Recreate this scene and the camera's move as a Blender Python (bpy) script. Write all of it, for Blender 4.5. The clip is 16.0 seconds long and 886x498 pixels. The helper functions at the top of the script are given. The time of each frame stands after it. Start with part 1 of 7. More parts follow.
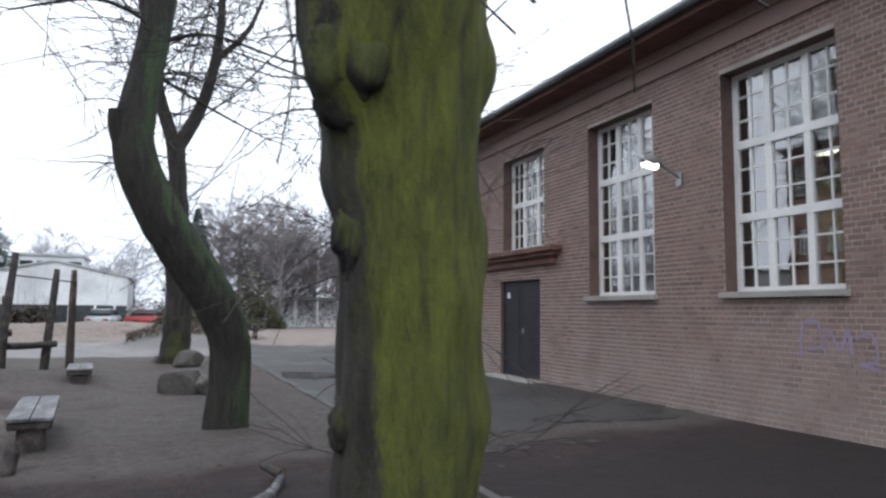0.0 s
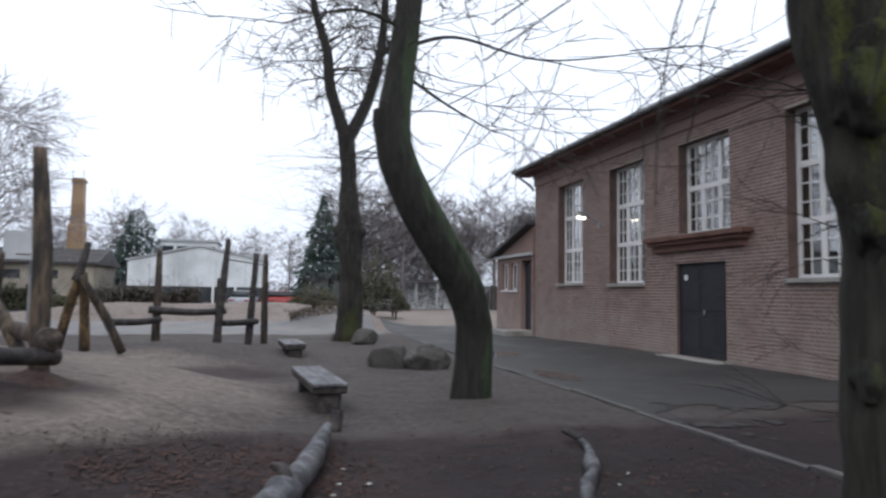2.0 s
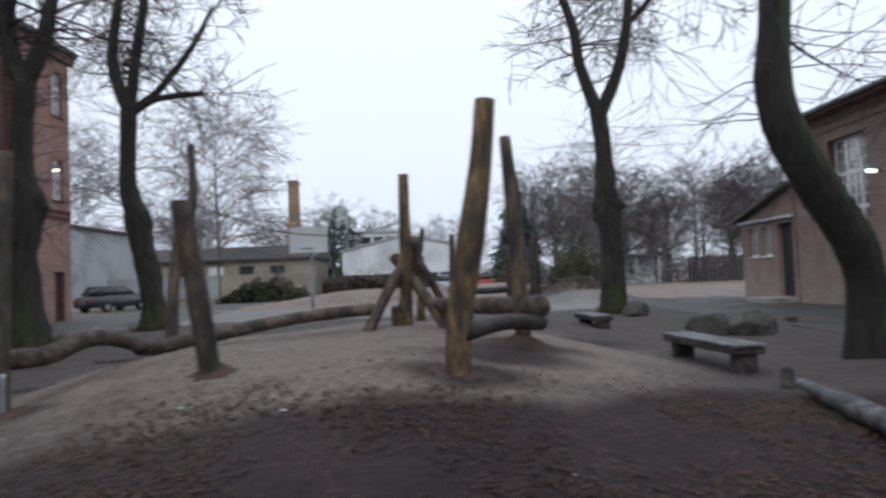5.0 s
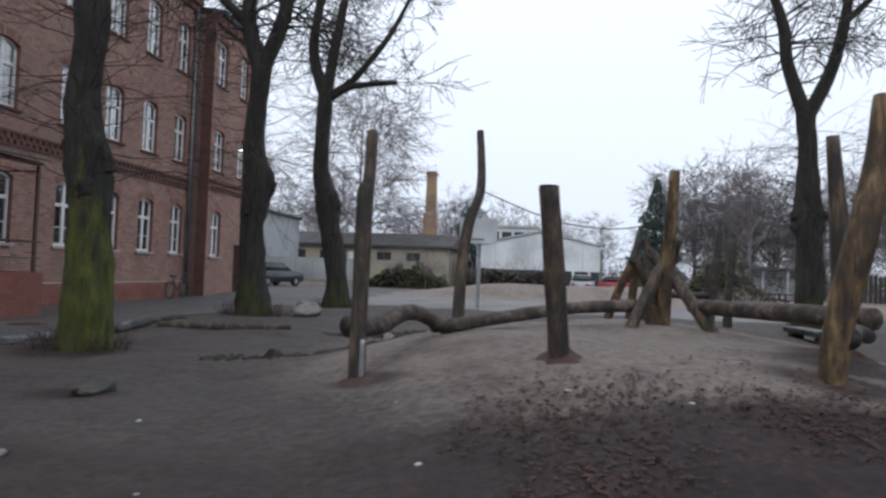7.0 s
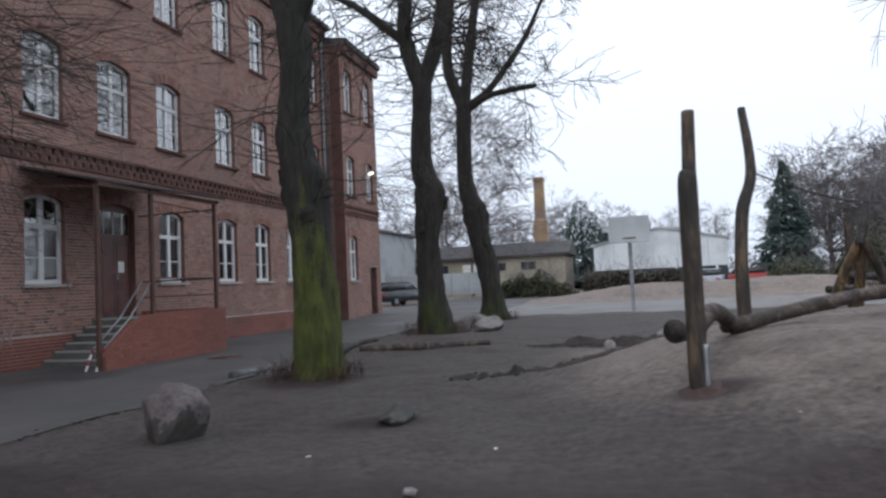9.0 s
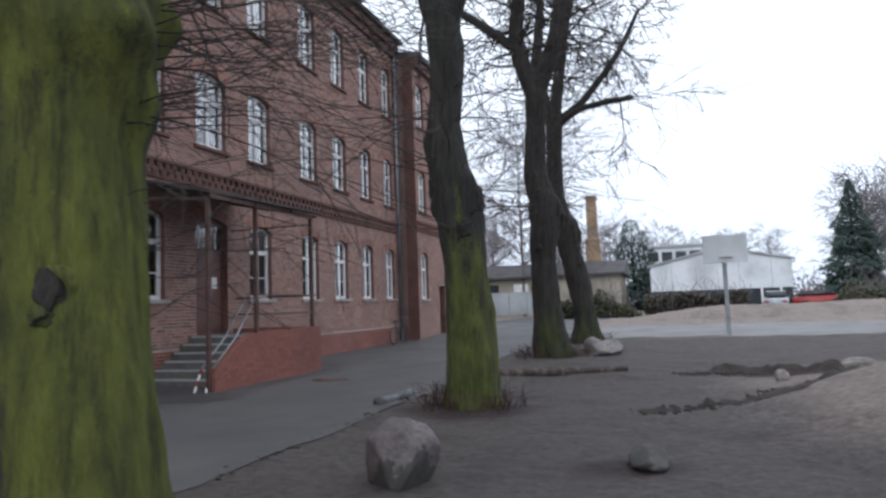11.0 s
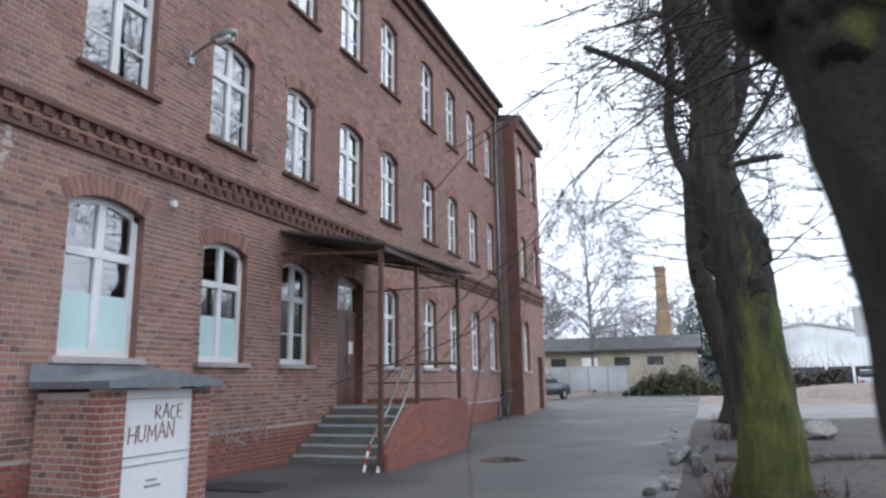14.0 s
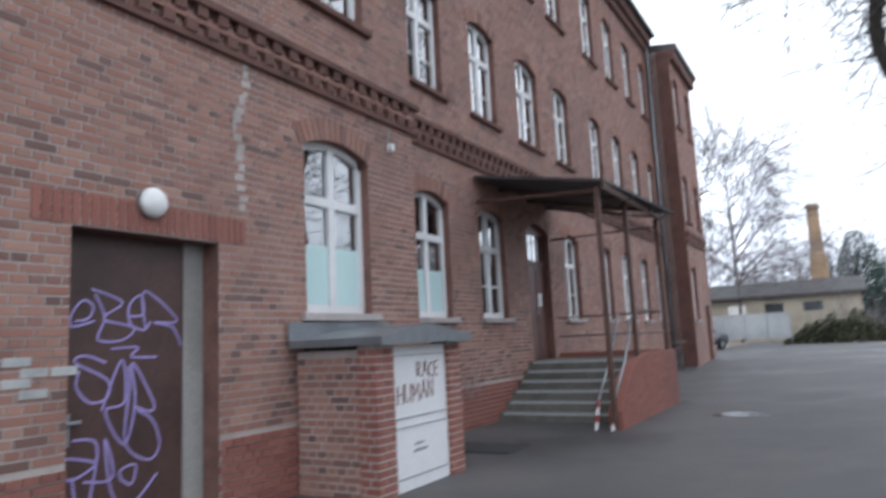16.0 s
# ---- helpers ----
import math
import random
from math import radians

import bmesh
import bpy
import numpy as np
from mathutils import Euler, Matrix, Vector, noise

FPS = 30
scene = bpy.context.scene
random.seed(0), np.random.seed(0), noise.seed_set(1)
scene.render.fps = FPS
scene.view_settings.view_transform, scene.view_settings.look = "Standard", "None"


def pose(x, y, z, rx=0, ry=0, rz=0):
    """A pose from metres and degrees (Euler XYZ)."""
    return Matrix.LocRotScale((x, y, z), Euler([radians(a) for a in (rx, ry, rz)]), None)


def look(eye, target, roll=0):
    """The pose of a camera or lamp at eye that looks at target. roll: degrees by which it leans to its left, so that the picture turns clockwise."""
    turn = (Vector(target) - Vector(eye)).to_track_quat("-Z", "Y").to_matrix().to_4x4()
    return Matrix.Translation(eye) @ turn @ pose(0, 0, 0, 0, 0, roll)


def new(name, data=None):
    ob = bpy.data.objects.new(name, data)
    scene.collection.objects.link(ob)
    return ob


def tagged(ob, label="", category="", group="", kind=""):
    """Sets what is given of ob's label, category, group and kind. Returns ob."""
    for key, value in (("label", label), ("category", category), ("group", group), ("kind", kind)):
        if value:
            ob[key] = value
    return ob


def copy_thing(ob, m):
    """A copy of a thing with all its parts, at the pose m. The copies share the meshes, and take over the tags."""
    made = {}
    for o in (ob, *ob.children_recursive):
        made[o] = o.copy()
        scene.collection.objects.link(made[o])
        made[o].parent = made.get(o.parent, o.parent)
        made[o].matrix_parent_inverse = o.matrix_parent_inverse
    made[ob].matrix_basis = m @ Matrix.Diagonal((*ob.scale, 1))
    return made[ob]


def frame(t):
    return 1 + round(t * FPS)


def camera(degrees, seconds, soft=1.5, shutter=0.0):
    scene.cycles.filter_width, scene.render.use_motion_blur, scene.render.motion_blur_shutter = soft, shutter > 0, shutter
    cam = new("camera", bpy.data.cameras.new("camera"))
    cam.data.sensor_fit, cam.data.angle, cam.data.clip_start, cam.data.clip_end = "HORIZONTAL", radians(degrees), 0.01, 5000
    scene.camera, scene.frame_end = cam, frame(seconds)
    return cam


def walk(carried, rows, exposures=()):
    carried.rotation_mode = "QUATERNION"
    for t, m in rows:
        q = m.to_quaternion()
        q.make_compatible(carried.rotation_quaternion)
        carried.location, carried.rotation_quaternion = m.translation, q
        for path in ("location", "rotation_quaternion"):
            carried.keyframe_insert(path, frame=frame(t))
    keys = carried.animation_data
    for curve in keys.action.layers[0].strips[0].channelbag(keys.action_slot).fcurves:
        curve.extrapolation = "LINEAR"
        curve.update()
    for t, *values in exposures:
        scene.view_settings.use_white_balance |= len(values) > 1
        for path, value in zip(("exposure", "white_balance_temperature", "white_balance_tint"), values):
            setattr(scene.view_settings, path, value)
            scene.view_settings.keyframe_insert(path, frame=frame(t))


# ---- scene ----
cam = camera(66.7, 16.0, soft=2.5, shutter=0.4)
METRES, EYE, TILT, LEAN, TURN = 17.0, 1.45, 0.0, 0.0, -23.0
ROWS = [
    (0.0, 0.0, 0.0, 0.0, -0.06, 5.43, -0.64),
    (0.5, -0.0275, -0.0112, 0.0008, -1.92, 6.07, -2.15),
    (1.0, -0.0565, -0.0267, 0.0001, 4.94, 2.95, -0.42),
    (1.5, -0.0837, -0.0341, -0.0034, 6.56, 1.93, 0.96),
    (2.0, -0.1121, -0.0438, -0.0033, 8.12, 3.86, -0.84),
    (2.5, -0.1395, -0.0555, -0.0039, 11.97, 1.42, -1.21),
    (3.0, -0.1701, -0.061, -0.0074, 9.79, -0.95, -3.01),
    (3.5, -0.1991, -0.0739, -0.0094, 10.68, 2.62, -3.51),
    (4.0, -0.2275, -0.0862, -0.0101, 19.71, 2.53, -0.19),
    (4.5, -0.2576, -0.0952, -0.0111, 16.28, 3.54, -0.01),
    (5.0, -0.2859, -0.1127, -0.0113, 21.87, 2.41, 2.2),
    (5.2, -0.2985, -0.1194, -0.0115, 24.64, 3.73, 1.70),
    (7.3, -0.4156, -0.1765, -0.0159, 31.72, 1.98, -1.50),
    (7.5, -0.4251, -0.1817, -0.0182, 31.01, 3.93, 0.56),
    (8.0, -0.4536, -0.193, -0.0179, 36.01, 1.83, 2.23),
    (8.2, -0.4677, -0.1966, -0.0200, 39.39, 2.35, 3.60),
    (10.3, -0.5913, -0.2328, -0.0125, 37.80, 3.75, 1.10),
    (10.5, -0.6033, -0.2362, -0.0124, 40.25, 3.55, 1.11),
    (11.0, -0.6349, -0.2423, -0.0119, 41.51, 4.79, 2.03),
    (11.5, -0.6636, -0.2547, -0.012, 42.14, 8.65, 0.88),
    (12.0, -0.6917, -0.268, -0.0111, 44.03, 6.95, 2.27),
    (12.5, -0.7246, -0.2755, -0.0125, 49.43, 9.6, 3.17),
    (13.0, -0.7525, -0.2854, -0.0128, 43.95, 10.36, 2.64),
    (13.5, -0.7831, -0.2935, -0.0134, 43.85, 13.08, 5.54),
    (14.0, -0.8166, -0.2983, -0.0119, 44.08, 11.01, 0.96),
    (14.5, -0.8463, -0.3088, -0.0128, 44.08, 9.1, 1.92),
    (15.0, -0.8767, -0.3137, -0.0129, 48.49, 12.07, 3.38),
    (15.5, -0.9062, -0.3236, -0.0131, 48.58, 13.05, 1.9),
    (16.0, -0.934, -0.3348, -0.0136, 53.59, 7.83, 2.82),
]
walk(cam, [(t, pose(0, 0, EYE, TILT, LEAN, TURN) @ pose(METRES * x, METRES * y, METRES * z, 90 + pitch, roll, yaw)) for t, x, y, z, yaw, pitch, roll in ROWS],
     exposures=[(0.0, 0.6, 6500, 10), (0.8, 0.55, 6500, 10), (2.0, 0.2, 6500, 11), (3.0, 0.03, 6500, 11), (4.0, 0.12, 6450, 11), (5.0, -0.05, 6450, 11), (8.0, 0.05, 6450, 10), (10.5, 0.3, 6300, 10), (12.0, 0.6, 6300, 10), (14.0, 0.9, 6250, 10), (15.0, 0.9, 6250, 10), (16.0, 0.75, 6350, 10)])


# ---------------------------------------------------------------- light
world = bpy.data.worlds.new("overcast_sky")
scene.world = world
world.use_nodes = True
wn, wl = world.node_tree.nodes, world.node_tree.links
sky = wn.new("ShaderNodeTexSky")
sky.sky_type = "NISHITA"
sky.sun_disc = False
sky.sun_elevation, sky.sun_rotation = radians(38), radians(200)
sky.dust_density = 4.0
soften = wn.new("ShaderNodeHueSaturation")
soften.inputs["Saturation"].default_value = 0.3
wl.new(sky.outputs[0], soften.inputs["Color"])
# the closed cloud layer: pale, a little cooler and darker towards the horizon
coord = wn.new("ShaderNodeTexCoord")
axes = wn.new("ShaderNodeSeparateXYZ")
wl.new(coord.outputs["Generated"], axes.inputs[0])
layer = wn.new("ShaderNodeValToRGB")
for e, (q, c) in zip(layer.color_ramp.elements, ((0.0, (6.4, 7.1, 8.3, 1)), (0.55, (8.6, 9.3, 10.35, 1)))):
    e.position, e.color = q, c
wl.new(axes.outputs[2], layer.inputs[0])
clouds = wn.new("ShaderNodeMix")
clouds.data_type = "RGBA"
clouds.inputs[0].default_value = 0.93
wl.new(soften.outputs[0], clouds.inputs[6])
wl.new(layer.outputs[0], clouds.inputs[7])
wl.new(clouds.outputs[2], wn["Background"].inputs[0])
wn["Background"].inputs[1].default_value = 0.13
sun_data = bpy.data.lights.new("sun", "SUN")
sun_data.energy, sun_data.angle, sun_data.color = 0.5, radians(25), (1.0, 0.97, 0.93)
sun = new("sun", sun_data)
sun.matrix_world = look((0, 0, 60), (17 * math.sin(radians(200)) * -1, 17 * math.cos(radians(200)) * -1, 46))

# ---------------------------------------------------------------- materials


def nodes_of(name):
    m = bpy.data.materials.new(name)
    m.use_nodes = True
    return m, m.node_tree.nodes, m.node_tree.links, m.node_tree.nodes["Principled BSDF"]


def ramp2(n, l, fac, stops):
    r = n.new("ShaderNodeValToRGB")
    while len(r.color_ramp.elements) < len(stops):
        r.color_ramp.elements.new(0.5)
    for e, (p, c) in zip(r.color_ramp.elements, stops):
        e.position, e.color = p, (*c, 1) if len(c) == 3 else c
    l.new(fac, r.inputs[0])
    return r.outputs[0]


def noise_tex(n, l, scale, detail=4.0, stretch=None, rough=0.55, local=False):
    if local:
        src = n.new("ShaderNodeTexCoord").outputs["Object"]
    else:
        src = n.new("ShaderNodeNewGeometry").outputs["Position"]
    if stretch:
        mp = n.new("ShaderNodeMapping")
        mp.inputs["Scale"].default_value = stretch
        l.new(src, mp.inputs[0])
        src = mp.outputs[0]
    t = n.new("ShaderNodeTexNoise")
    t.inputs["Scale"].default_value, t.inputs["Detail"].default_value, t.inputs["Roughness"].default_value = scale, detail, rough
    l.new(src, t.inputs["Vector"])
    return t.outputs[0]


def mix(n, l, fac, a, b, mode="MIX"):
    m = n.new("ShaderNodeMix")
    m.data_type, m.blend_type = "RGBA", mode
    for sock, v in ((m.inputs[0], fac), (m.inputs[6], a), (m.inputs[7], b)):
        if isinstance(v, (int, float)):
            sock.default_value = v
        elif isinstance(v, tuple):
            sock.default_value = (*v, 1)
        else:
            l.new(v, sock)
    return m.outputs[2]


def maths(n, l, op, a, b=None, clamp=False):
    m = n.new("ShaderNodeMath")
    m.operation, m.use_clamp = op, clamp
    for sock, v in zip(m.inputs, (a, b)):
        if v is None:
            continue
        if isinstance(v, (int, float)):
            sock.default_value = v
        else:
            l.new(v, sock)
    return m.outputs[0]


def add_bump(n, l, b, height, strength, dist):
    bp = n.new("ShaderNodeBump")
    bp.inputs["Strength"].default_value, bp.inputs["Distance"].default_value = strength, dist
    l.new(height, bp.inputs["Height"])
    l.new(bp.outputs[0], b.inputs["Normal"])


def mat(name, c1, c2, fine=30.0, coarse=2.0, rough=0.8, bump=0.4, dist=0.01, metal=0.0, stretch=None, stain=None, local=False):
    """Grain between two colours at a fine scale, stains at a coarse one, relief from the grain."""
    m, n, l, b = nodes_of(name)
    f = noise_tex(n, l, fine, 6, stretch, 0.6, local)
    g = noise_tex(n, l, coarse, 3, None, 0.5, local)
    col = ramp2(n, l, f, [(0.3, c1), (0.7, c2)])
    dark = stain or tuple(0.6 * v for v in c1)
    sf = ramp2(n, l, g, [(0.45, (0, 0, 0)), (0.7, (0.75, 0.75, 0.75))])
    col = mix(n, l, sf, col, dark)
    l.new(col, b.inputs["Base Color"])
    rr = maths(n, l, "ADD", maths(n, l, "MULTIPLY", f, 0.2), rough - 0.1, True)
    l.new(rr, b.inputs["Roughness"])
    b.inputs["Metallic"].default_value = metal
    if bump:
        add_bump(n, l, b, f, bump, dist)
    return m


def brick_mat(name, tones, dirt, salt=None):
    """Fired brick: a tone for each brick, mottled, with soot in patches."""
    m, n, l, b = nodes_of(name)
    isl = n.new("ShaderNodeNewGeometry").outputs["Random Per Island"]
    obr = n.new("ShaderNodeObjectInfo").outputs["Random"]
    rnd = maths(n, l, "FRACT", maths(n, l, "ADD", isl, obr))
    k = len(tones)
    col = ramp2(n, l, rnd, [(i / (k - 1), c) for i, c in enumerate(tones)])
    f = noise_tex(n, l, 60, 5)
    g = noise_tex(n, l, 0.7, 4)
    col = mix(n, l, ramp2(n, l, f, [(0.35, (0.35, 0.35, 0.35)), (0.65, (0, 0, 0))]), col, dirt)
    col = mix(n, l, ramp2(n, l, g, [(0.45, (0, 0, 0)), (0.72, (0.6, 0.6, 0.6))]), col, dirt)
    if salt:
        hz = n.new("ShaderNodeSeparateXYZ")
        l.new(n.new("ShaderNodeNewGeometry").outputs["Position"], hz.inputs[0])
        w = maths(n, l, "MULTIPLY", maths(n, l, "SUBTRACT", 1.7, hz.outputs[2]), 0.45)
        w = maths(n, l, "ADD", w, maths(n, l, "MULTIPLY", maths(n, l, "SUBTRACT", noise_tex(n, l, 1.6, 6, None, 0.7), 0.5), 2.6))
        col = mix(n, l, ramp2(n, l, w, [(0.0, (0, 0, 0)), (0.9, (0.6, 0.6, 0.6))]), col, salt)
    l.new(col, b.inputs["Base Color"])
    b.inputs["Roughness"].default_value = 0.85
    add_bump(n, l, b, f, 0.5, 0.004)
    return m


def bark_mat(name, dark, light, moss=None, moss_dir=(0, -1, 0.2), amount=0.5, upto=None):
    """Furrowed bark, with moss on the side that stays damp."""
    m, n, l, b = nodes_of(name)
    f = noise_tex(n, l, 14, 8, (1, 1, 0.16), 0.65)
    f2 = noise_tex(n, l, 70, 4, (1, 1, 0.4), 0.6)
    col = ramp2(n, l, f, [(0.35, dark), (0.65, light)])
    h = maths(n, l, "ADD", f, maths(n, l, "MULTIPLY", f2, 0.4))
    if moss:
        dot = n.new("ShaderNodeVectorMath")
        dot.operation = "DOT_PRODUCT"
        l.new(n.new("ShaderNodeNewGeometry").outputs["Normal"], dot.inputs[0])
        dot.inputs[1].default_value = moss_dir
        g = noise_tex(n, l, 3.4, 6, (1, 1, 0.28), 0.6)
        s = maths(n, l, "ADD", dot.outputs["Value"], maths(n, l, "MULTIPLY", maths(n, l, "SUBTRACT", g, 0.5), 3.0))
        s = maths(n, l, "ADD", s, amount - 0.5)
        s = maths(n, l, "ADD", s, maths(n, l, "MULTIPLY", maths(n, l, "SUBTRACT", f2, 0.5), 1.2))
        if upto:
            hz = n.new("ShaderNodeSeparateXYZ")
            l.new(n.new("ShaderNodeNewGeometry").outputs["Position"], hz.inputs[0])
            s = maths(n, l, "ADD", s, maths(n, l, "MULTIPLY", maths(n, l, "SUBTRACT", upto, hz.outputs[2]), 0.7))
        mask = ramp2(n, l, s, [(0.2, (0, 0, 0)), (0.6, (0.95, 0.95, 0.95))])
        tint = ramp2(n, l, noise_tex(n, l, 7, 7, (1, 1, 0.3), 0.7), [(0.3, moss[0]), (0.7, moss[1])])
        col = mix(n, l, mask, col, tint)
    # furrows and flakes break the colour up
    fur = noise_tex(n, l, 9, 8, (1, 1, 0.14), 0.75)
    col = mix(n, l, ramp2(n, l, fur, [(0.34, (0.75, 0.75, 0.75)), (0.5, (0, 0, 0))]), col, tuple(0.7 * v for v in dark))
    fleck = noise_tex(n, l, 45, 6, (1, 1, 0.5), 0.8)
    col = mix(n, l, ramp2(n, l, fleck, [(0.6, (0, 0, 0)), (0.72, (0.45, 0.45, 0.45))]), col, tuple(1.9 * v for v in light))
    h = maths(n, l, "ADD", h, maths(n, l, "MULTIPLY", fur, 1.2))
    l.new(col, b.inputs["Base Color"])
    b.inputs["Roughness"].default_value = 0.9
    add_bump(n, l, b, h, 1.0, 0.05)
    return m


def glass_mat(name, tint, rough=0.02):
    m, n, l, b = nodes_of(name)
    n.remove(b)
    tr, gl, fr, mx = n.new("ShaderNodeBsdfTransparent"), n.new("ShaderNodeBsdfGlossy"), n.new("ShaderNodeFresnel"), n.new("ShaderNodeMixShader")
    tr.inputs[0].default_value = (*tint, 1)
    gl.inputs["Roughness"].default_value = rough
    fr.inputs[0].default_value = 1.52
    fac = maths(n, l, "ADD", maths(n, l, "MULTIPLY", fr.outputs[0], 3.4), 0.18, True)
    wob = n.new("ShaderNodeBump")
    wob.inputs["Strength"].default_value, wob.inputs["Distance"].default_value = 0.08, 0.02
    l.new(noise_tex(n, l, 1.7, 1), wob.inputs["Height"])
    l.new(wob.outputs[0], gl.inputs["Normal"])
    l.new(fac, mx.inputs[0])
    l.new(tr.outputs[0], mx.inputs[1])
    l.new(gl.outputs[0], mx.inputs[2])
    l.new(mx.outputs[0], n["Material Output"].inputs[0])
    return m


def glow_mat(name, colour, strength):
    m, n, l, b = nodes_of(name)
    b.inputs["Base Color"].default_value = (*colour, 1)
    b.inputs["Emission Color"].default_value = (*colour, 1)
    b.inputs["Emission Strength"].default_value = strength
    return m


def ground_mat():
    """Trodden pale sand on the hill, grey-brown earth round it, dark leaf mould to the south."""
    m, n, l, b = nodes_of("sandy_ground")
    pos = n.new("ShaderNodeSeparateXYZ")
    l.new(n.new("ShaderNodeNewGeometry").outputs["Position"], pos.inputs[0])
    px, py = pos.outputs[0], pos.outputs[1]
    grain = noise_tex(n, l, 110, 6, None, 0.75)
    clod = noise_tex(n, l, 11, 7, None, 0.68)
    tread = noise_tex(n, l, 3.2, 4, None, 0.55)
    patch = noise_tex(n, l, 0.6, 5, None, 0.6)
    sand = ramp2(n, l, clod, [(0.32, (0.145, 0.114, 0.099)), (0.68, (0.305, 0.250, 0.220))])
    earth = ramp2(n, l, clod, [(0.32, (0.046, 0.037, 0.034)), (0.68, (0.118, 0.099, 0.091))])
    leafy = noise_tex(n, l, 15, 6, None, 0.8)
    soil = ramp2(n, l, leafy, [(0.36, (0.007, 0.003, 0.0038)), (0.47, (0.019, 0.0082, 0.009)), (0.56, (0.044, 0.020, 0.0195)), (0.68, (0.10, 0.054, 0.045))])
    flecks = noise_tex(n, l, 42, 5, None, 0.75)
    soil = mix(n, l, ramp2(n, l, flecks, [(0.58, (0, 0, 0)), (0.68, (0.7, 0.7, 0.7))]), soil, (0.12, 0.075, 0.060))
    mould = noise_tex(n, l, 2.0, 5, None, 0.65)
    soil = mix(n, l, ramp2(n, l, mould, [(0.42, (0.85, 0.85, 0.85)), (0.56, (0, 0, 0))]), soil, (0.014, 0.0055, 0.007))
    trod = noise_tex(n, l, 4.5, 5, (1.0, 2.2, 1.0), 0.7)
    wander = maths(n, l, "ADD", maths(n, l, "MULTIPLY", maths(n, l, "SUBTRACT", patch, 0.5), 1.1), maths(n, l, "MULTIPLY", maths(n, l, "SUBTRACT", clod, 0.5), 0.5))
    ux = maths(n, l, "DIVIDE", maths(n, l, "ADD", px, 6.2), 4.9)
    uy = maths(n, l, "DIVIDE", maths(n, l, "SUBTRACT", py, 10.2), 6.2)
    d = maths(n, l, "SQRT", maths(n, l, "ADD", maths(n, l, "MULTIPLY", ux, ux), maths(n, l, "MULTIPLY", uy, uy)))
    hill = maths(n, l, "ADD", maths(n, l, "MULTIPLY", maths(n, l, "SUBTRACT", 1.0, d), 3.0), wander)
    north = maths(n, l, "ADD", maths(n, l, "MULTIPLY", maths(n, l, "SUBTRACT", py, 24.0), 0.4), wander)
    light = maths(n, l, "MAXIMUM", hill, north)
    col = mix(n, l, ramp2(n, l, light, [(0.0, (0, 0, 0)), (0.7, (1, 1, 1))]), earth, sand)
    south = maths(n, l, "MULTIPLY", maths(n, l, "SUBTRACT", 6.2, py), 0.85)
    west = maths(n, l, "MULTIPLY", maths(n, l, "ADD", maths(n, l, "SUBTRACT", -5.8, px), maths(n, l, "MULTIPLY", wander, 3.0)), 0.3, True)
    south = maths(n, l, "SUBTRACT", south, maths(n, l, "MULTIPLY", west, 1.2))
    east = maths(n, l, "MULTIPLY", maths(n, l, "ADD", px, 4.2), 0.5, True)
    south = maths(n, l, "ADD", south, maths(n, l, "MULTIPLY", east, 1.25))
    south = maths(n, l, "SUBTRACT", south, maths(n, l, "MULTIPLY", maths(n, l, "MAXIMUM", hill, 0.0), 0.9))
    south = maths(n, l, "ADD", south, maths(n, l, "MULTIPLY", wander, 1.6))
    cover = maths(n, l, "SUBTRACT", 1.0, maths(n, l, "MULTIPLY", west, 0.5))
    col = mix(n, l, maths(n, l, "MULTIPLY", ramp2(n, l, south, [(0.1, (0, 0, 0)), (0.5, (0.96, 0.96, 0.96))]), cover), col, soil)
    # bare wet earth between border log and hall, with blocked-sky shade in its colour
    wet = maths(n, l, "ADD", maths(n, l, "MINIMUM", maths(n, l, "ADD", px, 1.2), maths(n, l, "SUBTRACT", 7.0, py)), maths(n, l, "MULTIPLY", wander, 2.2))
    col = mix(n, l, ramp2(n, l, wet, [(0.0, (0, 0, 0)), (0.9, (0.8, 0.8, 0.8))]), col, (0.011, 0.0062, 0.0068))
    # kicked-up darker dents
    col = mix(n, l, ramp2(n, l, trod, [(0.60, (0, 0, 0)), (0.70, (0.7, 0.7, 0.7))]), col, (0.030, 0.016, 0.014))
    for cx, cy, rx, ry in ((-4.95, 5.95, 0.75, 0.4), (-4.2, 7.55, 0.85, 0.5), (-14.1, 9.0, 1.2, 0.8), (-8.95, 6.15, 0.45, 0.3), (-2.7, 12.6, 1.5, 1.3), (-4.5, 6.9, 0.9, 0.6), (-12.0, 6.2, 0.7, 0.4), (-9.6, 13.2, 2.3, 0.45), (-8.2, 13.6, 1.0, 0.4)):
        ax = maths(n, l, "DIVIDE", maths(n, l, "SUBTRACT", px, cx), rx)
        ay = maths(n, l, "DIVIDE", maths(n, l, "SUBTRACT", py, cy), ry)
        near = maths(n, l, "SUBTRACT", 1.0, maths(n, l, "SQRT", maths(n, l, "ADD", maths(n, l, "MULTIPLY", ax, ax), maths(n, l, "MULTIPLY", ay, ay))))
        near = maths(n, l, "ADD", near, maths(n, l, "MULTIPLY", wander, 0.9))
        col = mix(n, l, ramp2(n, l, near, [(0.0, (0, 0, 0)), (0.5, (0.85, 0.85, 0.85))]), col, soil)
    damp = ramp2(n, l, noise_tex(n, l, 1.1, 5, None, 0.65), [(0.5, (0, 0, 0)), (0.7, (0.45, 0.45, 0.45))])
    col = mix(n, l, damp, col, (0.026, 0.015, 0.014))
    l.new(col, b.inputs["Base Color"])
    b.inputs["Roughness"].default_value = 0.85
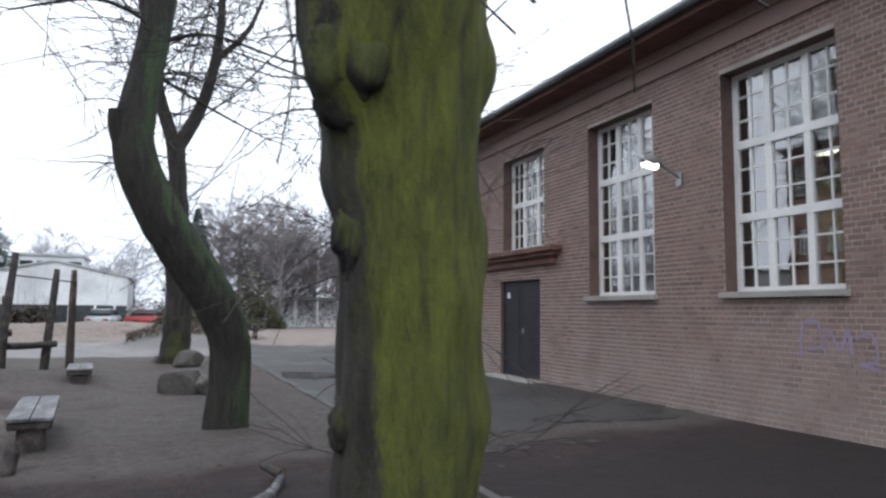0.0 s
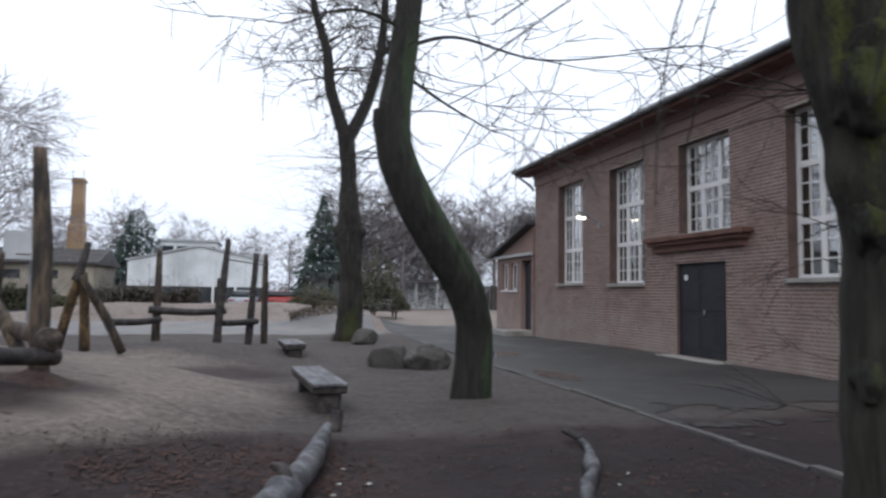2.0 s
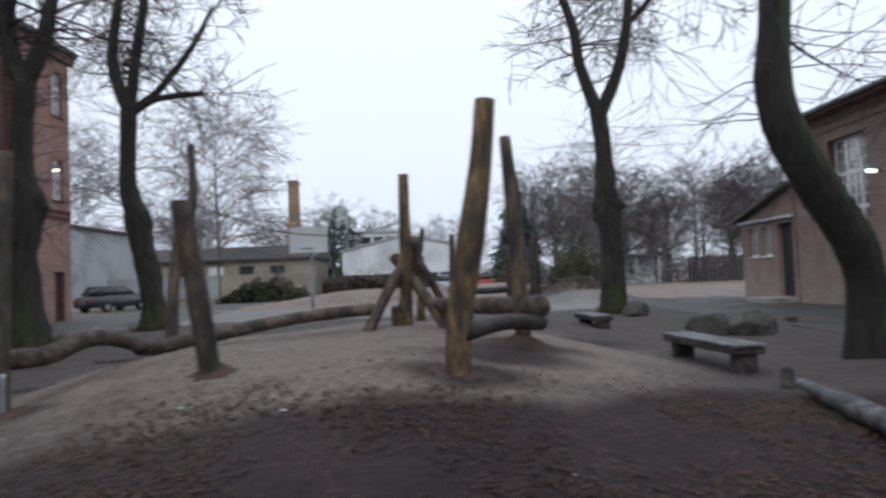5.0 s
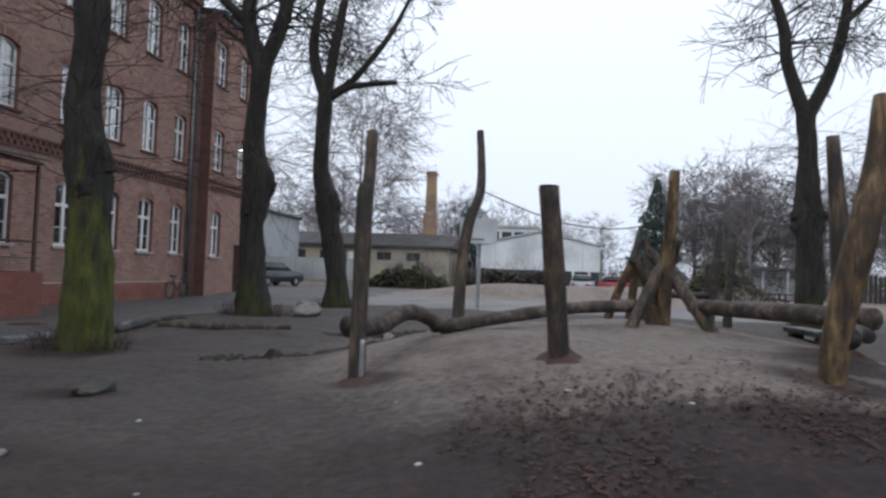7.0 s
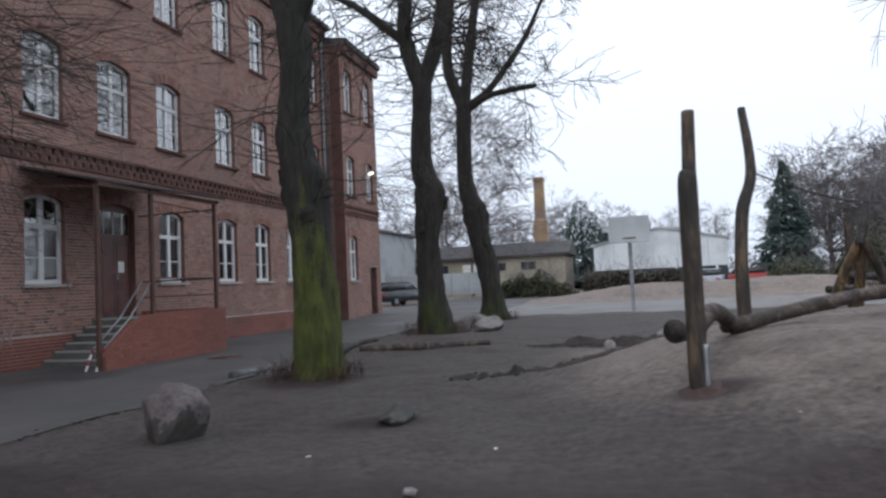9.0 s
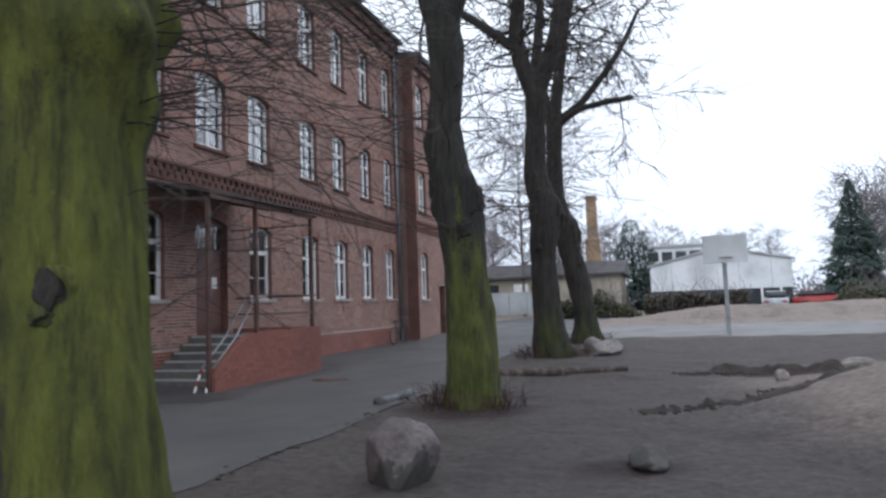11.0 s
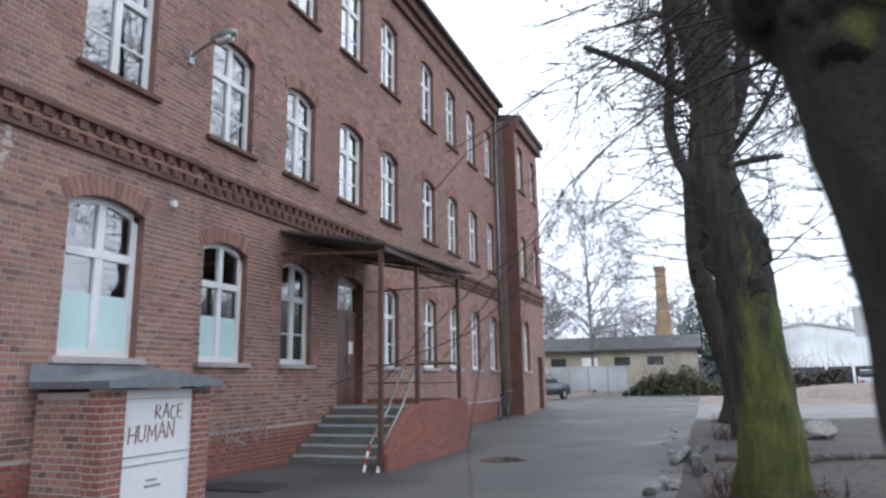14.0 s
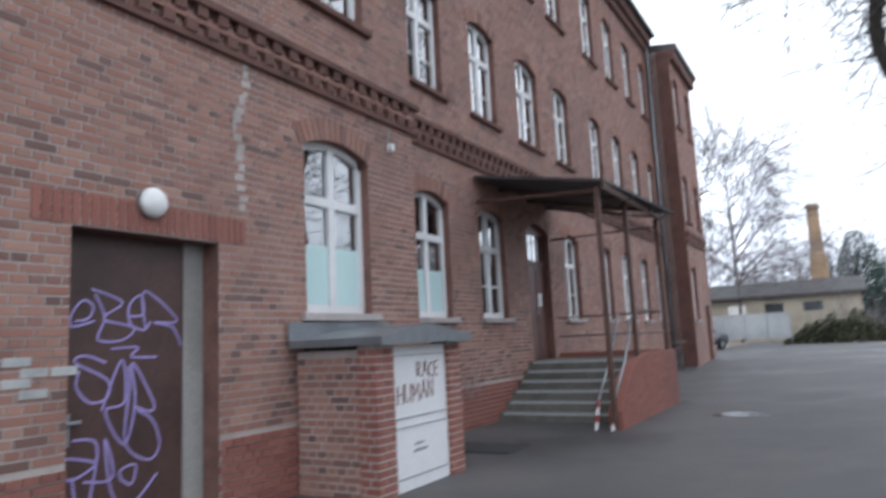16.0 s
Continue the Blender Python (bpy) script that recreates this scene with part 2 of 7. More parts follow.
    h = maths(n, l, "ADD", clod, maths(n, l, "MULTIPLY", grain, 0.35))
    add_bump(n, l, b, maths(n, l, "ADD", h, maths(n, l, "MULTIPLY", tread, 1.6)), 0.9, 0.06)
    return m


def asphalt_mat(name, gain):
    """Worn asphalt, wet in the hollows."""
    m, n, l, b = nodes_of(name)
    tone = lambda *c: tuple(gain * v for v in c)
    grain = noise_tex(n, l, 120, 5, None, 0.7)
    patch = noise_tex(n, l, 0.6, 5, None, 0.6)
    col = ramp2(n, l, grain, [(0.3, tone(0.034, 0.033, 0.034)), (0.7, tone(0.078, 0.075, 0.075))])
    col = mix(n, l, ramp2(n, l, patch, [(0.4, (0, 0, 0)), (0.7, (0.6, 0.6, 0.6))]), col, tone(0.100, 0.089, 0.083))
    wet = ramp2(n, l, noise_tex(n, l, 0.42, 3), [(0.5, (0, 0, 0)), (0.7, (1, 1, 1))])
    col = mix(n, l, wet, col, tone(0.046, 0.044, 0.044))
    l.new(col, b.inputs["Base Color"])
    l.new(maths(n, l, "SUBTRACT", 0.72, maths(n, l, "MULTIPLY", wet, 0.25)), b.inputs["Roughness"])
    add_bump(n, l, b, grain, 0.35, 0.008)
    return m


def wood_mat(name, dark, mid, light, stretch=None, rough=0.75):
    """Stripped wood: fine grain, drying checks and patches of dark weathering."""
    m, n, l, b = nodes_of(name)
    g = noise_tex(n, l, 34, 6, stretch, 0.7)
    p = noise_tex(n, l, 6, 5, tuple(min(1, v * 3) for v in stretch) if stretch else None, 0.65)
    q = noise_tex(n, l, 1.7, 4, None, 0.6)
    col = ramp2(n, l, p, [(0.40, dark), (0.50, mid), (0.58, light)])
    col = mix(n, l, ramp2(n, l, g, [(0.36, (0.85, 0.85, 0.85)), (0.52, (0, 0, 0))]), col, tuple(0.45 * v for v in dark))
    col = mix(n, l, ramp2(n, l, q, [(0.50, (0, 0, 0)), (0.66, (0.8, 0.8, 0.8))]), col, dark)
    l.new(col, b.inputs["Base Color"])
    b.inputs["Roughness"].default_value = rough
    add_bump(n, l, b, maths(n, l, "ADD", g, maths(n, l, "MULTIPLY", p, 1.5)), 0.8, 0.02)
    return m


M_GROUND, M_ASPHALT, M_COURT = ground_mat(), asphalt_mat("asphalt", 1.2), asphalt_mat("pale_dusty_asphalt", 2.6)
M_PATH = asphalt_mat("dark_damp_asphalt", 0.62)
RED = [(0.23, 0.114, 0.086), (0.30, 0.153, 0.117), (0.38, 0.200, 0.151), (0.27, 0.140, 0.110), (0.125, 0.073, 0.064), (0.43, 0.247, 0.186), (0.29, 0.133, 0.100), (0.35, 0.174, 0.123)]
M_BRICK = brick_mat("red_brick", RED, (0.20, 0.112, 0.094))
BROWN = [(0.155, 0.092, 0.076), (0.20, 0.120, 0.100), (0.25, 0.155, 0.130), (0.165, 0.10, 0.085), (0.28, 0.19, 0.165), (0.11, 0.068, 0.059)]
M_GYMBRICK = brick_mat("brown_brick", BROWN, (0.16, 0.118, 0.108), (0.31, 0.26, 0.24))
M_ORANGE = brick_mat("new_red_brick", [(0.27, 0.095, 0.072), (0.33, 0.125, 0.092), (0.23, 0.08, 0.062)], (0.15, 0.078, 0.064))
M_MORTAR = mat("mortar", (0.36, 0.31, 0.285), (0.52, 0.46, 0.425), 50, 1.2, 0.95, 0.5, 0.006)
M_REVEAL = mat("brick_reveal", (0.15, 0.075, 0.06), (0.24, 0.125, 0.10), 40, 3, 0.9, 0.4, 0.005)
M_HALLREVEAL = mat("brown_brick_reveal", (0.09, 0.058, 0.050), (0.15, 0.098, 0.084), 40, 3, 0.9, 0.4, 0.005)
M_SILL = mat("pale_worn_sill", (0.36, 0.315, 0.30), (0.46, 0.41, 0.39), 25, 2, 0.85, 0.3, 0.004)
M_DARKBAND = mat("dark_brick_band", (0.11, 0.055, 0.045), (0.17, 0.085, 0.065), 40, 2, 0.9)
M_WHITE = mat("white_paint", (0.72, 0.72, 0.72), (0.80, 0.80, 0.80), 20, 1.5, 0.45, 0.05, 0.002, stain=(0.62, 0.62, 0.61))
M_FROST = mat("frosted_film", (0.50, 0.68, 0.66), (0.56, 0.74, 0.72), 4, 1, 0.35, 0.0, stain=(0.46, 0.62, 0.62))
M_GLASS = glass_mat("window_glass", (0.85, 0.89, 0.88))
M_ROOF = mat("roof_felt", (0.055, 0.05, 0.052), (0.09, 0.085, 0.085), 25, 1.2, 0.8)
M_DOOR = mat("dark_door_paint", (0.011, 0.0115, 0.017), (0.021, 0.022, 0.030), 18, 2, 0.7, 0.15, 0.003)
M_BROWNDOOR = mat("brown_door_paint", (0.065, 0.035, 0.03), (0.095, 0.05, 0.042), 18, 2, 0.45, 0.15, 0.003)
M_REDDOOR = mat("red_brown_door_paint", (0.115, 0.048, 0.04), (0.155, 0.068, 0.055), 18, 2, 0.45, 0.15, 0.003)
M_CLOD = mat("dark_clods", (0.020, 0.016, 0.014), (0.055, 0.044, 0.037), 25, 3, 0.95, 0.6, 0.01)
M_BLIND = mat("grey_green_blind", (0.40, 0.45, 0.43), (0.47, 0.52, 0.50), 6, 1, 0.8, 0.0)
M_CONCRETE = mat("concrete", (0.26, 0.25, 0.235), (0.36, 0.345, 0.325), 35, 1.6, 0.9, 0.5, 0.006, stain=(0.17, 0.16, 0.145))
M_KERB = mat("worn_kerb_concrete", (0.07, 0.066, 0.064), (0.14, 0.132, 0.128), 30, 1.4, 0.85, 0.5, 0.006, stain=(0.05, 0.046, 0.044))
M_ZINC = mat("zinc_sheet", (0.20, 0.215, 0.23), (0.27, 0.285, 0.30), 12, 1.4, 0.45, 0.1, 0.003, metal=0.6)
M_STEEL = mat("rusty_steel", (0.10, 0.055, 0.045), (0.16, 0.09, 0.07), 30, 3, 0.6, 0.2, 0.003, metal=0.3)
M_GREYSTEEL = mat("galvanised_steel", (0.30, 0.31, 0.32), (0.40, 0.41, 0.42), 25, 3, 0.45, 0.1, 0.002, metal=0.7)
M_WOOD = wood_mat("weathered_post_wood", (0.026, 0.022, 0.018), (0.066, 0.050, 0.038), (0.125, 0.088, 0.058), (1, 1, 0.1))
M_WARMWOOD = wood_mat("ochre_stripped_wood", (0.046, 0.034, 0.023), (0.125, 0.080, 0.040), (0.250, 0.165, 0.080), (1, 1, 0.1))
M_DARKWOOD = wood_mat("dark_wet_wood", (0.016, 0.014, 0.014), (0.036, 0.030, 0.028), (0.075, 0.060, 0.054), None, 0.6)
M_LOGWOOD = wood_mat("barkless_log_wood", (0.034, 0.025, 0.021), (0.080, 0.060, 0.050), (0.150, 0.115, 0.095))
M_GREYLOG = wood_mat("grey_wet_log", (0.028, 0.027, 0.030), (0.085, 0.085, 0.094), (0.175, 0.175, 0.192), None, 0.5)
M_BENCH = wood_mat("grey_wet_plank", (0.060, 0.058, 0.062), (0.130, 0.127, 0.137), (0.200, 0.195, 0.212), (1, 0.1, 1), 0.5)
M_STONE = mat("field_stone", (0.13, 0.115, 0.110), (0.31, 0.285, 0.275), 16, 2.5, 0.85, 0.9, 0.02, stain=(0.10, 0.088, 0.08))
M_HEAP = mat("red_brown_earth", (0.045, 0.026, 0.022), (0.10, 0.062, 0.052), 30, 4, 0.95, 0.8, 0.02)
M_MIDSTONE = mat("weathered_stone", (0.035, 0.033, 0.030), (0.19, 0.175, 0.165), 7, 2.0, 0.85, 0.9, 0.03, stain=(0.03, 0.028, 0.025))
M_DARKSTONE = mat("damp_stone", (0.035, 0.033, 0.030), (0.085, 0.078, 0.070), 12, 2.2, 0.8, 0.7, 0.02)
M_STEP = mat("damp_step_concrete", (0.12, 0.115, 0.10), (0.20, 0.19, 0.17), 30, 1.6, 0.9, 0.5, 0.006, stain=(0.08, 0.078, 0.066))
M_BOULDER = mat("pinkish_granite", (0.095, 0.078, 0.078), (0.20, 0.168, 0.166), 18, 2.2, 0.85, 0.8, 0.015, stain=(0.06, 0.05, 0.048))
M_SCRUB = mat("dry_tan_scrub", (0.07, 0.055, 0.042), (0.17, 0.14, 0.105), 8, 0.8, 0.95, 0.0)
M_OLIVE = mat("olive_shrub_leaves", (0.055, 0.060, 0.034), (0.125, 0.125, 0.075), 5, 0.7, 0.9, 0.0)
MOSS = ((0.032, 0.042, 0.008), (0.150, 0.170, 0.022))
M_BARK_NEAR = bark_mat("mossy_lime_bark", (0.020, 0.018, 0.014), (0.058, 0.054, 0.041), MOSS, (0.55, -0.95, 0.1), 0.85)
M_BARK_LEFT = bark_mat("bright_mossy_bark", (0.014, 0.013, 0.011), (0.045, 0.043, 0.032), ((0.040, 0.050, 0.010), (0.190, 0.205, 0.030)), (1.0, -0.35, 0.1), 0.62)
M_BARK = bark_mat("dark_lime_bark", (0.016, 0.014, 0.013), (0.048, 0.042, 0.036), ((0.03, 0.042, 0.012), (0.06, 0.072, 0.02)), (0.4, -0.7, -0.1), 0.0, 0.8)
# green towards +x and up: the bark's tinge plus a lit sheen as colour
M_BARK_BENT = bark_mat("grey_green_bark", (0.011, 0.010, 0.009), (0.034, 0.031, 0.026), ((0.022, 0.040, 0.018), (0.050, 0.078, 0.034)), (0.9, -0.2, 0.8), 0.22)
M_BARK_MID = bark_mat("moss_footed_bark", (0.014, 0.013, 0.011), (0.040, 0.038, 0.031), ((0.035, 0.046, 0.010), (0.125, 0.140, 0.024)), (0.4, -0.7, -0.2), 0.15, 2.1)
M_BURL = bark_mat("burl_bark", (0.012, 0.011, 0.009), (0.036, 0.034, 0.026), ((0.030, 0.038, 0.010), (0.100, 0.115, 0.024)), (0.1, -0.8, 0.6), 0.5)
M_TWIG = mat("twig_bark", (0.028, 0.023, 0.021), (0.060, 0.050, 0.046), 20, 2, 0.9, 0.0)
# distance haze is put into the paler colour of these two far barks
M_FARTWIG = mat("hazed_far_bark", (0.13, 0.115, 0.118), (0.20, 0.18, 0.185), 4, 0.2, 0.95, 0.0)
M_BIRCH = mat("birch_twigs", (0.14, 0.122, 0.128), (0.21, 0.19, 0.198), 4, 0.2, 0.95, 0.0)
M_NEEDLE = mat("spruce_needles", (0.030, 0.055, 0.048), (0.065, 0.095, 0.080), 6, 0.8, 0.9, 0.0)
M_HEDGE = mat("hedge_leaves", (0.055, 0.050, 0.040), (0.11, 0.098, 0.078), 5, 0.7, 0.9, 0.0)
M_LEAF = mat("fallen_leaves", (0.026, 0.011, 0.010), (0.10, 0.052, 0.040), 9, 0.9, 0.85, 0.0)
M_LITTER = mat("pale_litter", (0.42, 0.42, 0.41), (0.58, 0.58, 0.56), 20, 3, 0.7, 0.0)
M_HALL = mat("white_sheet_cladding", (0.60, 0.63, 0.65), (0.68, 0.71, 0.73), 3, 0.4, 0.55, 0.05, 0.004)
M_TAN = mat("tan_render", (0.30, 0.265, 0.21), (0.38, 0.34, 0.27), 10, 0.5, 0.9, 0.2, 0.006)
M_CHIM = mat("yellow_brick", (0.33, 0.22, 0.13), (0.43, 0.30, 0.19), 9, 0.6, 0.9, 0.3, 0.01, stain=(0.22, 0.14, 0.09))
M_GREYWALL = mat("grey_panel", (0.36, 0.38, 0.39), (0.44, 0.46, 0.47), 8, 0.6, 0.7, 0.1, 0.004)
M_DARKGLASS = mat("dark_window", (0.03, 0.035, 0.04), (0.05, 0.055, 0.06), 3, 0.5, 0.15, 0.0)
M_ROOM = mat("room_plaster", (0.42, 0.41, 0.36), (0.5, 0.49, 0.43), 6, 0.5, 0.9, 0.0)
M_YELLOWROOM = mat("gym_hall_plaster", (0.42, 0.40, 0.16), (0.50, 0.47, 0.20), 6, 0.5, 0.9, 0.0)
M_CURTAIN = mat("net_curtain", (0.62, 0.63, 0.63), (0.72, 0.73, 0.73), 8, 1.2, 0.9, 0.0)
M_PURPLE = mat("violet_spray_paint", (0.30, 0.24, 0.52), (0.40, 0.33, 0.64), 30, 3, 0.6, 0.0, stain=(0.24, 0.19, 0.40))
M_REDPAINT = mat("dark_red_marker", (0.16, 0.045, 0.035), (0.22, 0.07, 0.05), 30, 3, 0.6, 0.0)
M_FADED = mat("faded_violet_paint", (0.25, 0.205, 0.30), (0.30, 0.25, 0.36), 6, 3, 0.9, 0.2, 0.003, stain=(0.24, 0.17, 0.17))
M_PALETAG = mat("faded_pale_paint", (0.26, 0.19, 0.18), (0.33, 0.25, 0.24), 6, 3, 0.9, 0.2, 0.003, stain=(0.20, 0.12, 0.11))
M_PAPER = mat("paper", (0.7, 0.7, 0.7), (0.78, 0.78, 0.78), 10, 3, 0.8, 0.0)
M_RUBBER = mat("black_rubber", (0.02, 0.02, 0.022), (0.035, 0.035, 0.038), 40, 3, 0.8, 0.3, 0.004)
M_CARRED = mat("red_car_paint", (0.32, 0.03, 0.03), (0.40, 0.045, 0.04), 5, 1, 0.3, 0.0)
M_CARDARK = mat("dark_car_paint", (0.04, 0.045, 0.055), (0.06, 0.065, 0.075), 5, 1, 0.3, 0.0)
M_CARBLUE = mat("pale_car_paint", (0.42, 0.46, 0.5), (0.5, 0.54, 0.58), 5, 1, 0.3, 0.0)
M_WATER = mat("puddle_water", (0.05, 0.048, 0.045), (0.06, 0.056, 0.053), 3, 0.6, 0.1, 0.0, 0.002)
M_LAMP = glow_mat("lamp_glow", (1.0, 0.97, 0.86), 3.5)
M_TUBE = glow_mat("tube_glow", (1.0, 0.95, 0.75), 9.0)
M_LAMPOFF = mat("milky_lamp_glass", (0.7, 0.7, 0.68), (0.78, 0.78, 0.76), 10, 3, 0.3, 0.0)

# ---------------------------------------------------------------- mesh helpers
R = random.Random(7)


def part(name, bm, material, parent=None, label="", smooth=False):
    """Links a bmesh, or a pair of verts and faces, as one mesh object under parent."""
    me = bpy.data.meshes.new(name)
    if isinstance(bm, tuple):
        me.from_pydata(bm[0], [], bm[1])
    else:
        bmesh.ops.recalc_face_normals(bm, faces=bm.faces)
        bm.to_mesh(me)
        bm.free()
    me.materials.append(material)
    if smooth:
        me.polygons.foreach_set("use_smooth", [True] * len(me.polygons))
    ob = new(name, me)
    if parent is not None:
        ob.parent = parent
        ob.matrix_parent_inverse = Matrix.Translation(-parent.location)
    if label:
        ob["label"] = label
    return ob


def holder(name, at, label, category, group="", kind=""):
    e = new(name)
    e.location = at
    e.empty_display_size = 0.2
    return tagged(e, label, category, group, kind)


def box(bm, x0, x1, y0, y1, z0, z1, bevel=0.0):
    vs = [bm.verts.new((x, y, z)) for x in (x0, x1) for y in (y0, y1) for z in (z0, z1)]
    fs = [bm.faces.new([vs[i] for i in q]) for q in ((0, 1, 3, 2), (4, 6, 7, 5), (0, 4, 5, 1), (2, 3, 7, 6), (0, 2, 6, 4), (1, 5, 7, 3))]
    if bevel:
        es = list({e for f in fs for e in f.edges})
        bmesh.ops.bevel(bm, geom=es, offset=bevel, segments=2, affect="EDGES", profile=0.5)
    return bm


def boxes(*rows, bevel=0.0):
    bm = bmesh.new()
    for r in rows:
        box(bm, *r, bevel=bevel)
    return bm


def prism(bm, pts, a0, a1, axis="x"):
    """A flat outline (u, v) drawn out between a0 and a1 along an axis."""
    def at(u, v, a):
        return {"x": (a, u, v), "y": (u, a, v), "z": (u, v, a)}[axis]
    lo = [bm.verts.new(at(u, v, a0)) for u, v in pts]
    hi = [bm.verts.new(at(u, v, a1)) for u, v in pts]
    bm.faces.new(lo)
    bm.faces.new(hi[::-1])
    for i in range(len(pts)):
        j = (i + 1) % len(pts)
        bm.faces.new((lo[i], hi[i], hi[j], lo[j]))
    return bm


def spline(pts, radii, per=6):
    """A smooth row of points and radii through those given."""
    out = []
    P = [Vector(p) for p in pts]
    for i in range(len(P) - 1):
        p0, p1, p2, p3 = P[max(i - 1, 0)], P[i], P[i + 1], P[min(i + 2, len(P) - 1)]
        for k in range(per):
            t = k / per
            q = 0.5 * (2 * p1 + (p2 - p0) * t + (2 * p0 - 5 * p1 + 4 * p2 - p3) * t * t + (3 * p1 - p0 - 3 * p2 + p3) * t ** 3)
            out.append((q, radii[i] * (1 - t) + radii[i + 1] * t))
    out.append((P[-1], radii[-1]))
    return out


class Tubes:
    """Many tubes in one mesh."""

    def __init__(self):
        self.v, self.f = [], []

    def add(self, path, n=6, rough=0.0, cap=True, seed=0, freq=1.3, flare=None):
        base = len(self.v)
        side = None
        for i, (p, r) in enumerate(path):
            a, c = path[max(i - 1, 0)][0], path[min(i + 1, len(path) - 1)][0]
            d = (c - a).normalized() if (c - a).length > 1e-6 else Vector((0, 0, 1))
            if side is None:
                side = d.cross(Vector((0.31, 0.9, 0.12)) if abs(d.y) < 0.9 else Vector((1, 0, 0))).normalized()
            else:
                side = (side - d * side.dot(d)).normalized()
            up = d.cross(side)
            for k in range(n):
                ang = 2 * math.pi * k / n
                o = side * math.cos(ang) + up * math.sin(ang)
                rr = r
                if rough:
                    q = p + o * r
                    rr = r * (1 + rough * noise.noise((q.x * freq * 2 + seed, q.y * freq * 2, q.z * freq)) + 0.4 * rough * noise.noise((q.x * 9 + seed, q.y * 9, q.z * 4)))
                if flare:
                    rr *= flare(p.z, ang)
                self.v.append(tuple(p + o * rr))
        m = len(path)
        for i in range(m - 1):
            for k in range(n):
                a, b = base + i * n + k, base + i * n + (k + 1) % n
                self.f.append((a, b, b + n, a + n))
        if cap:
            self.f.append(tuple(base + k for k in range(n))[::-1])
            self.f.append(tuple(base + (m - 1) * n + k for k in range(n)))

    def mesh(self):
        return (self.v, self.f)


def pole_part(name, pts, radii, material, parent, n=12, rough=0.06, per=6, label="", seed=0):
    t = Tubes()
    t.add(spline(pts, radii, per), n, rough, seed=seed)
    return part(name, t.mesh(), material, parent, label, smooth=True)


def burl_mesh(size, seed):
    """A ragged swelling of bark, made of many small knobs."""
    bm = bmesh.new()
    bmesh.ops.create_icosphere(bm, subdivisions=4, radius=1.0)
    for v in bm.verts:
        d = v.co.normalized()
        k = 1 + 0.35 * noise.noise(d * 1.6 + Vector((seed, 0, 0))) + 0.16 * noise.noise(d * 4.1 + Vector((seed, 3, 0))) + 0.06 * noise.noise(d * 9 + Vector((0, seed, 0)))
        v.co = d * size * k
    return bm


def rock_mesh(size, seed, facets=11):
    bm = bmesh.new()
    bmesh.ops.create_icosphere(bm, subdivisions=4, radius=1.0)
    rg = random.Random(int(seed * 100))
    cuts = []
    for i in range(facets):
        w = Vector((rg.gauss(0, 1), rg.gauss(0, 1), rg.gauss(0.2, 0.8))).normalized()
        cuts.append((w, rg.uniform(0.62, 0.86)))
    for v in bm.verts:
        d = v.co.normalized()
        k = 1 + 0.22 * noise.noise(d * 1.3 + Vector((seed, 0, 0))) + 0.10 * noise.noise(d * 3.1 + Vector((seed, 3, 0))) + 0.03 * noise.noise(d * 8 + Vector((0, seed, 0)))
        c = d * k
        for w, lim in cuts:
            over = c.dot(w) - lim
            if over > 0:
                c -= w * over * 0.9
        c += d * 0.02 * noise.noise(d * 9 + Vector((seed, 7, 0)))
        v.co = Vector((c.x * size[0], c.y * size[1], max(c.z, -0.75) * size[2]))
    return bm


# ---------------------------------------------------------------- ground


def sstep(a, b, v):
    t = min(max((v - a) / (b - a), 0.0), 1.0)
    return t * t * (3 - 2 * t)


def ground_z(x, y):
    d = math.sqrt(((x + 6.2) / 4.6) ** 2 + ((y - 8.8) / 6.0) ** 2)
    h = -0.12 + 0.66 * (1 - sstep(0.35, 1.1, d))
    h += 0.35 * math.exp(-(((x + 4.0) / 2.6) ** 2 + ((y - 16.5) / 2.4) ** 2))
    h -= 0.15 * sstep(-15.0, -18.5, x) * (1 - sstep(24, 30, y))
    h += 0.17 * sstep(-11, -13, x) * sstep(11, 14, y) * (1 - sstep(18, 24, y)) * (1 - sstep(-15, -16, x))
    h += 0.12 * sstep(20, 40, y)
    h += 0.10 * sstep(4.6, 7.5, x) * (1 - sstep(17, 23, y))
    # low earth banks before the far car park
    h += 0.75 * math.exp(-(((x + 9) / 4.5) ** 2 + ((y - 37) / 1.8) ** 2)) + 0.8 * math.exp(-(((x + 1.5) / 5.0) ** 2 + ((y - 38) / 2.0) ** 2))
    h += 0.9 * math.exp(-(((x - 1.0) / 2.0) ** 2 + ((y - 29) / 1.6) ** 2))
    near = 1 - sstep(30, 60, abs(y))
    paved = max(sstep(2.5, 2.9, x) * (1 - sstep(22, 26, y)), sstep(-15.2, -15.8, x))
    h += near * (1 - 0.9 * paved) * (0.05 * noise.noise((x * 0.6, y * 0.6, 0)) + 0.03 * noise.noise((x * 2.1, y * 2.1, 4)))
    return h


def axis_steps(lo, hi, step, far):
    a = list(np.arange(lo, hi + 1e-6, step))
    g, s = [], step
    p = hi
    while p < far:
        s *= 1.35
        p += s
        g.append(p)
    h, s, p = [], step, lo
    while p > -far:
        s *= 1.35
        p -= s
        h.append(p)
    return h[::-1] + a + g


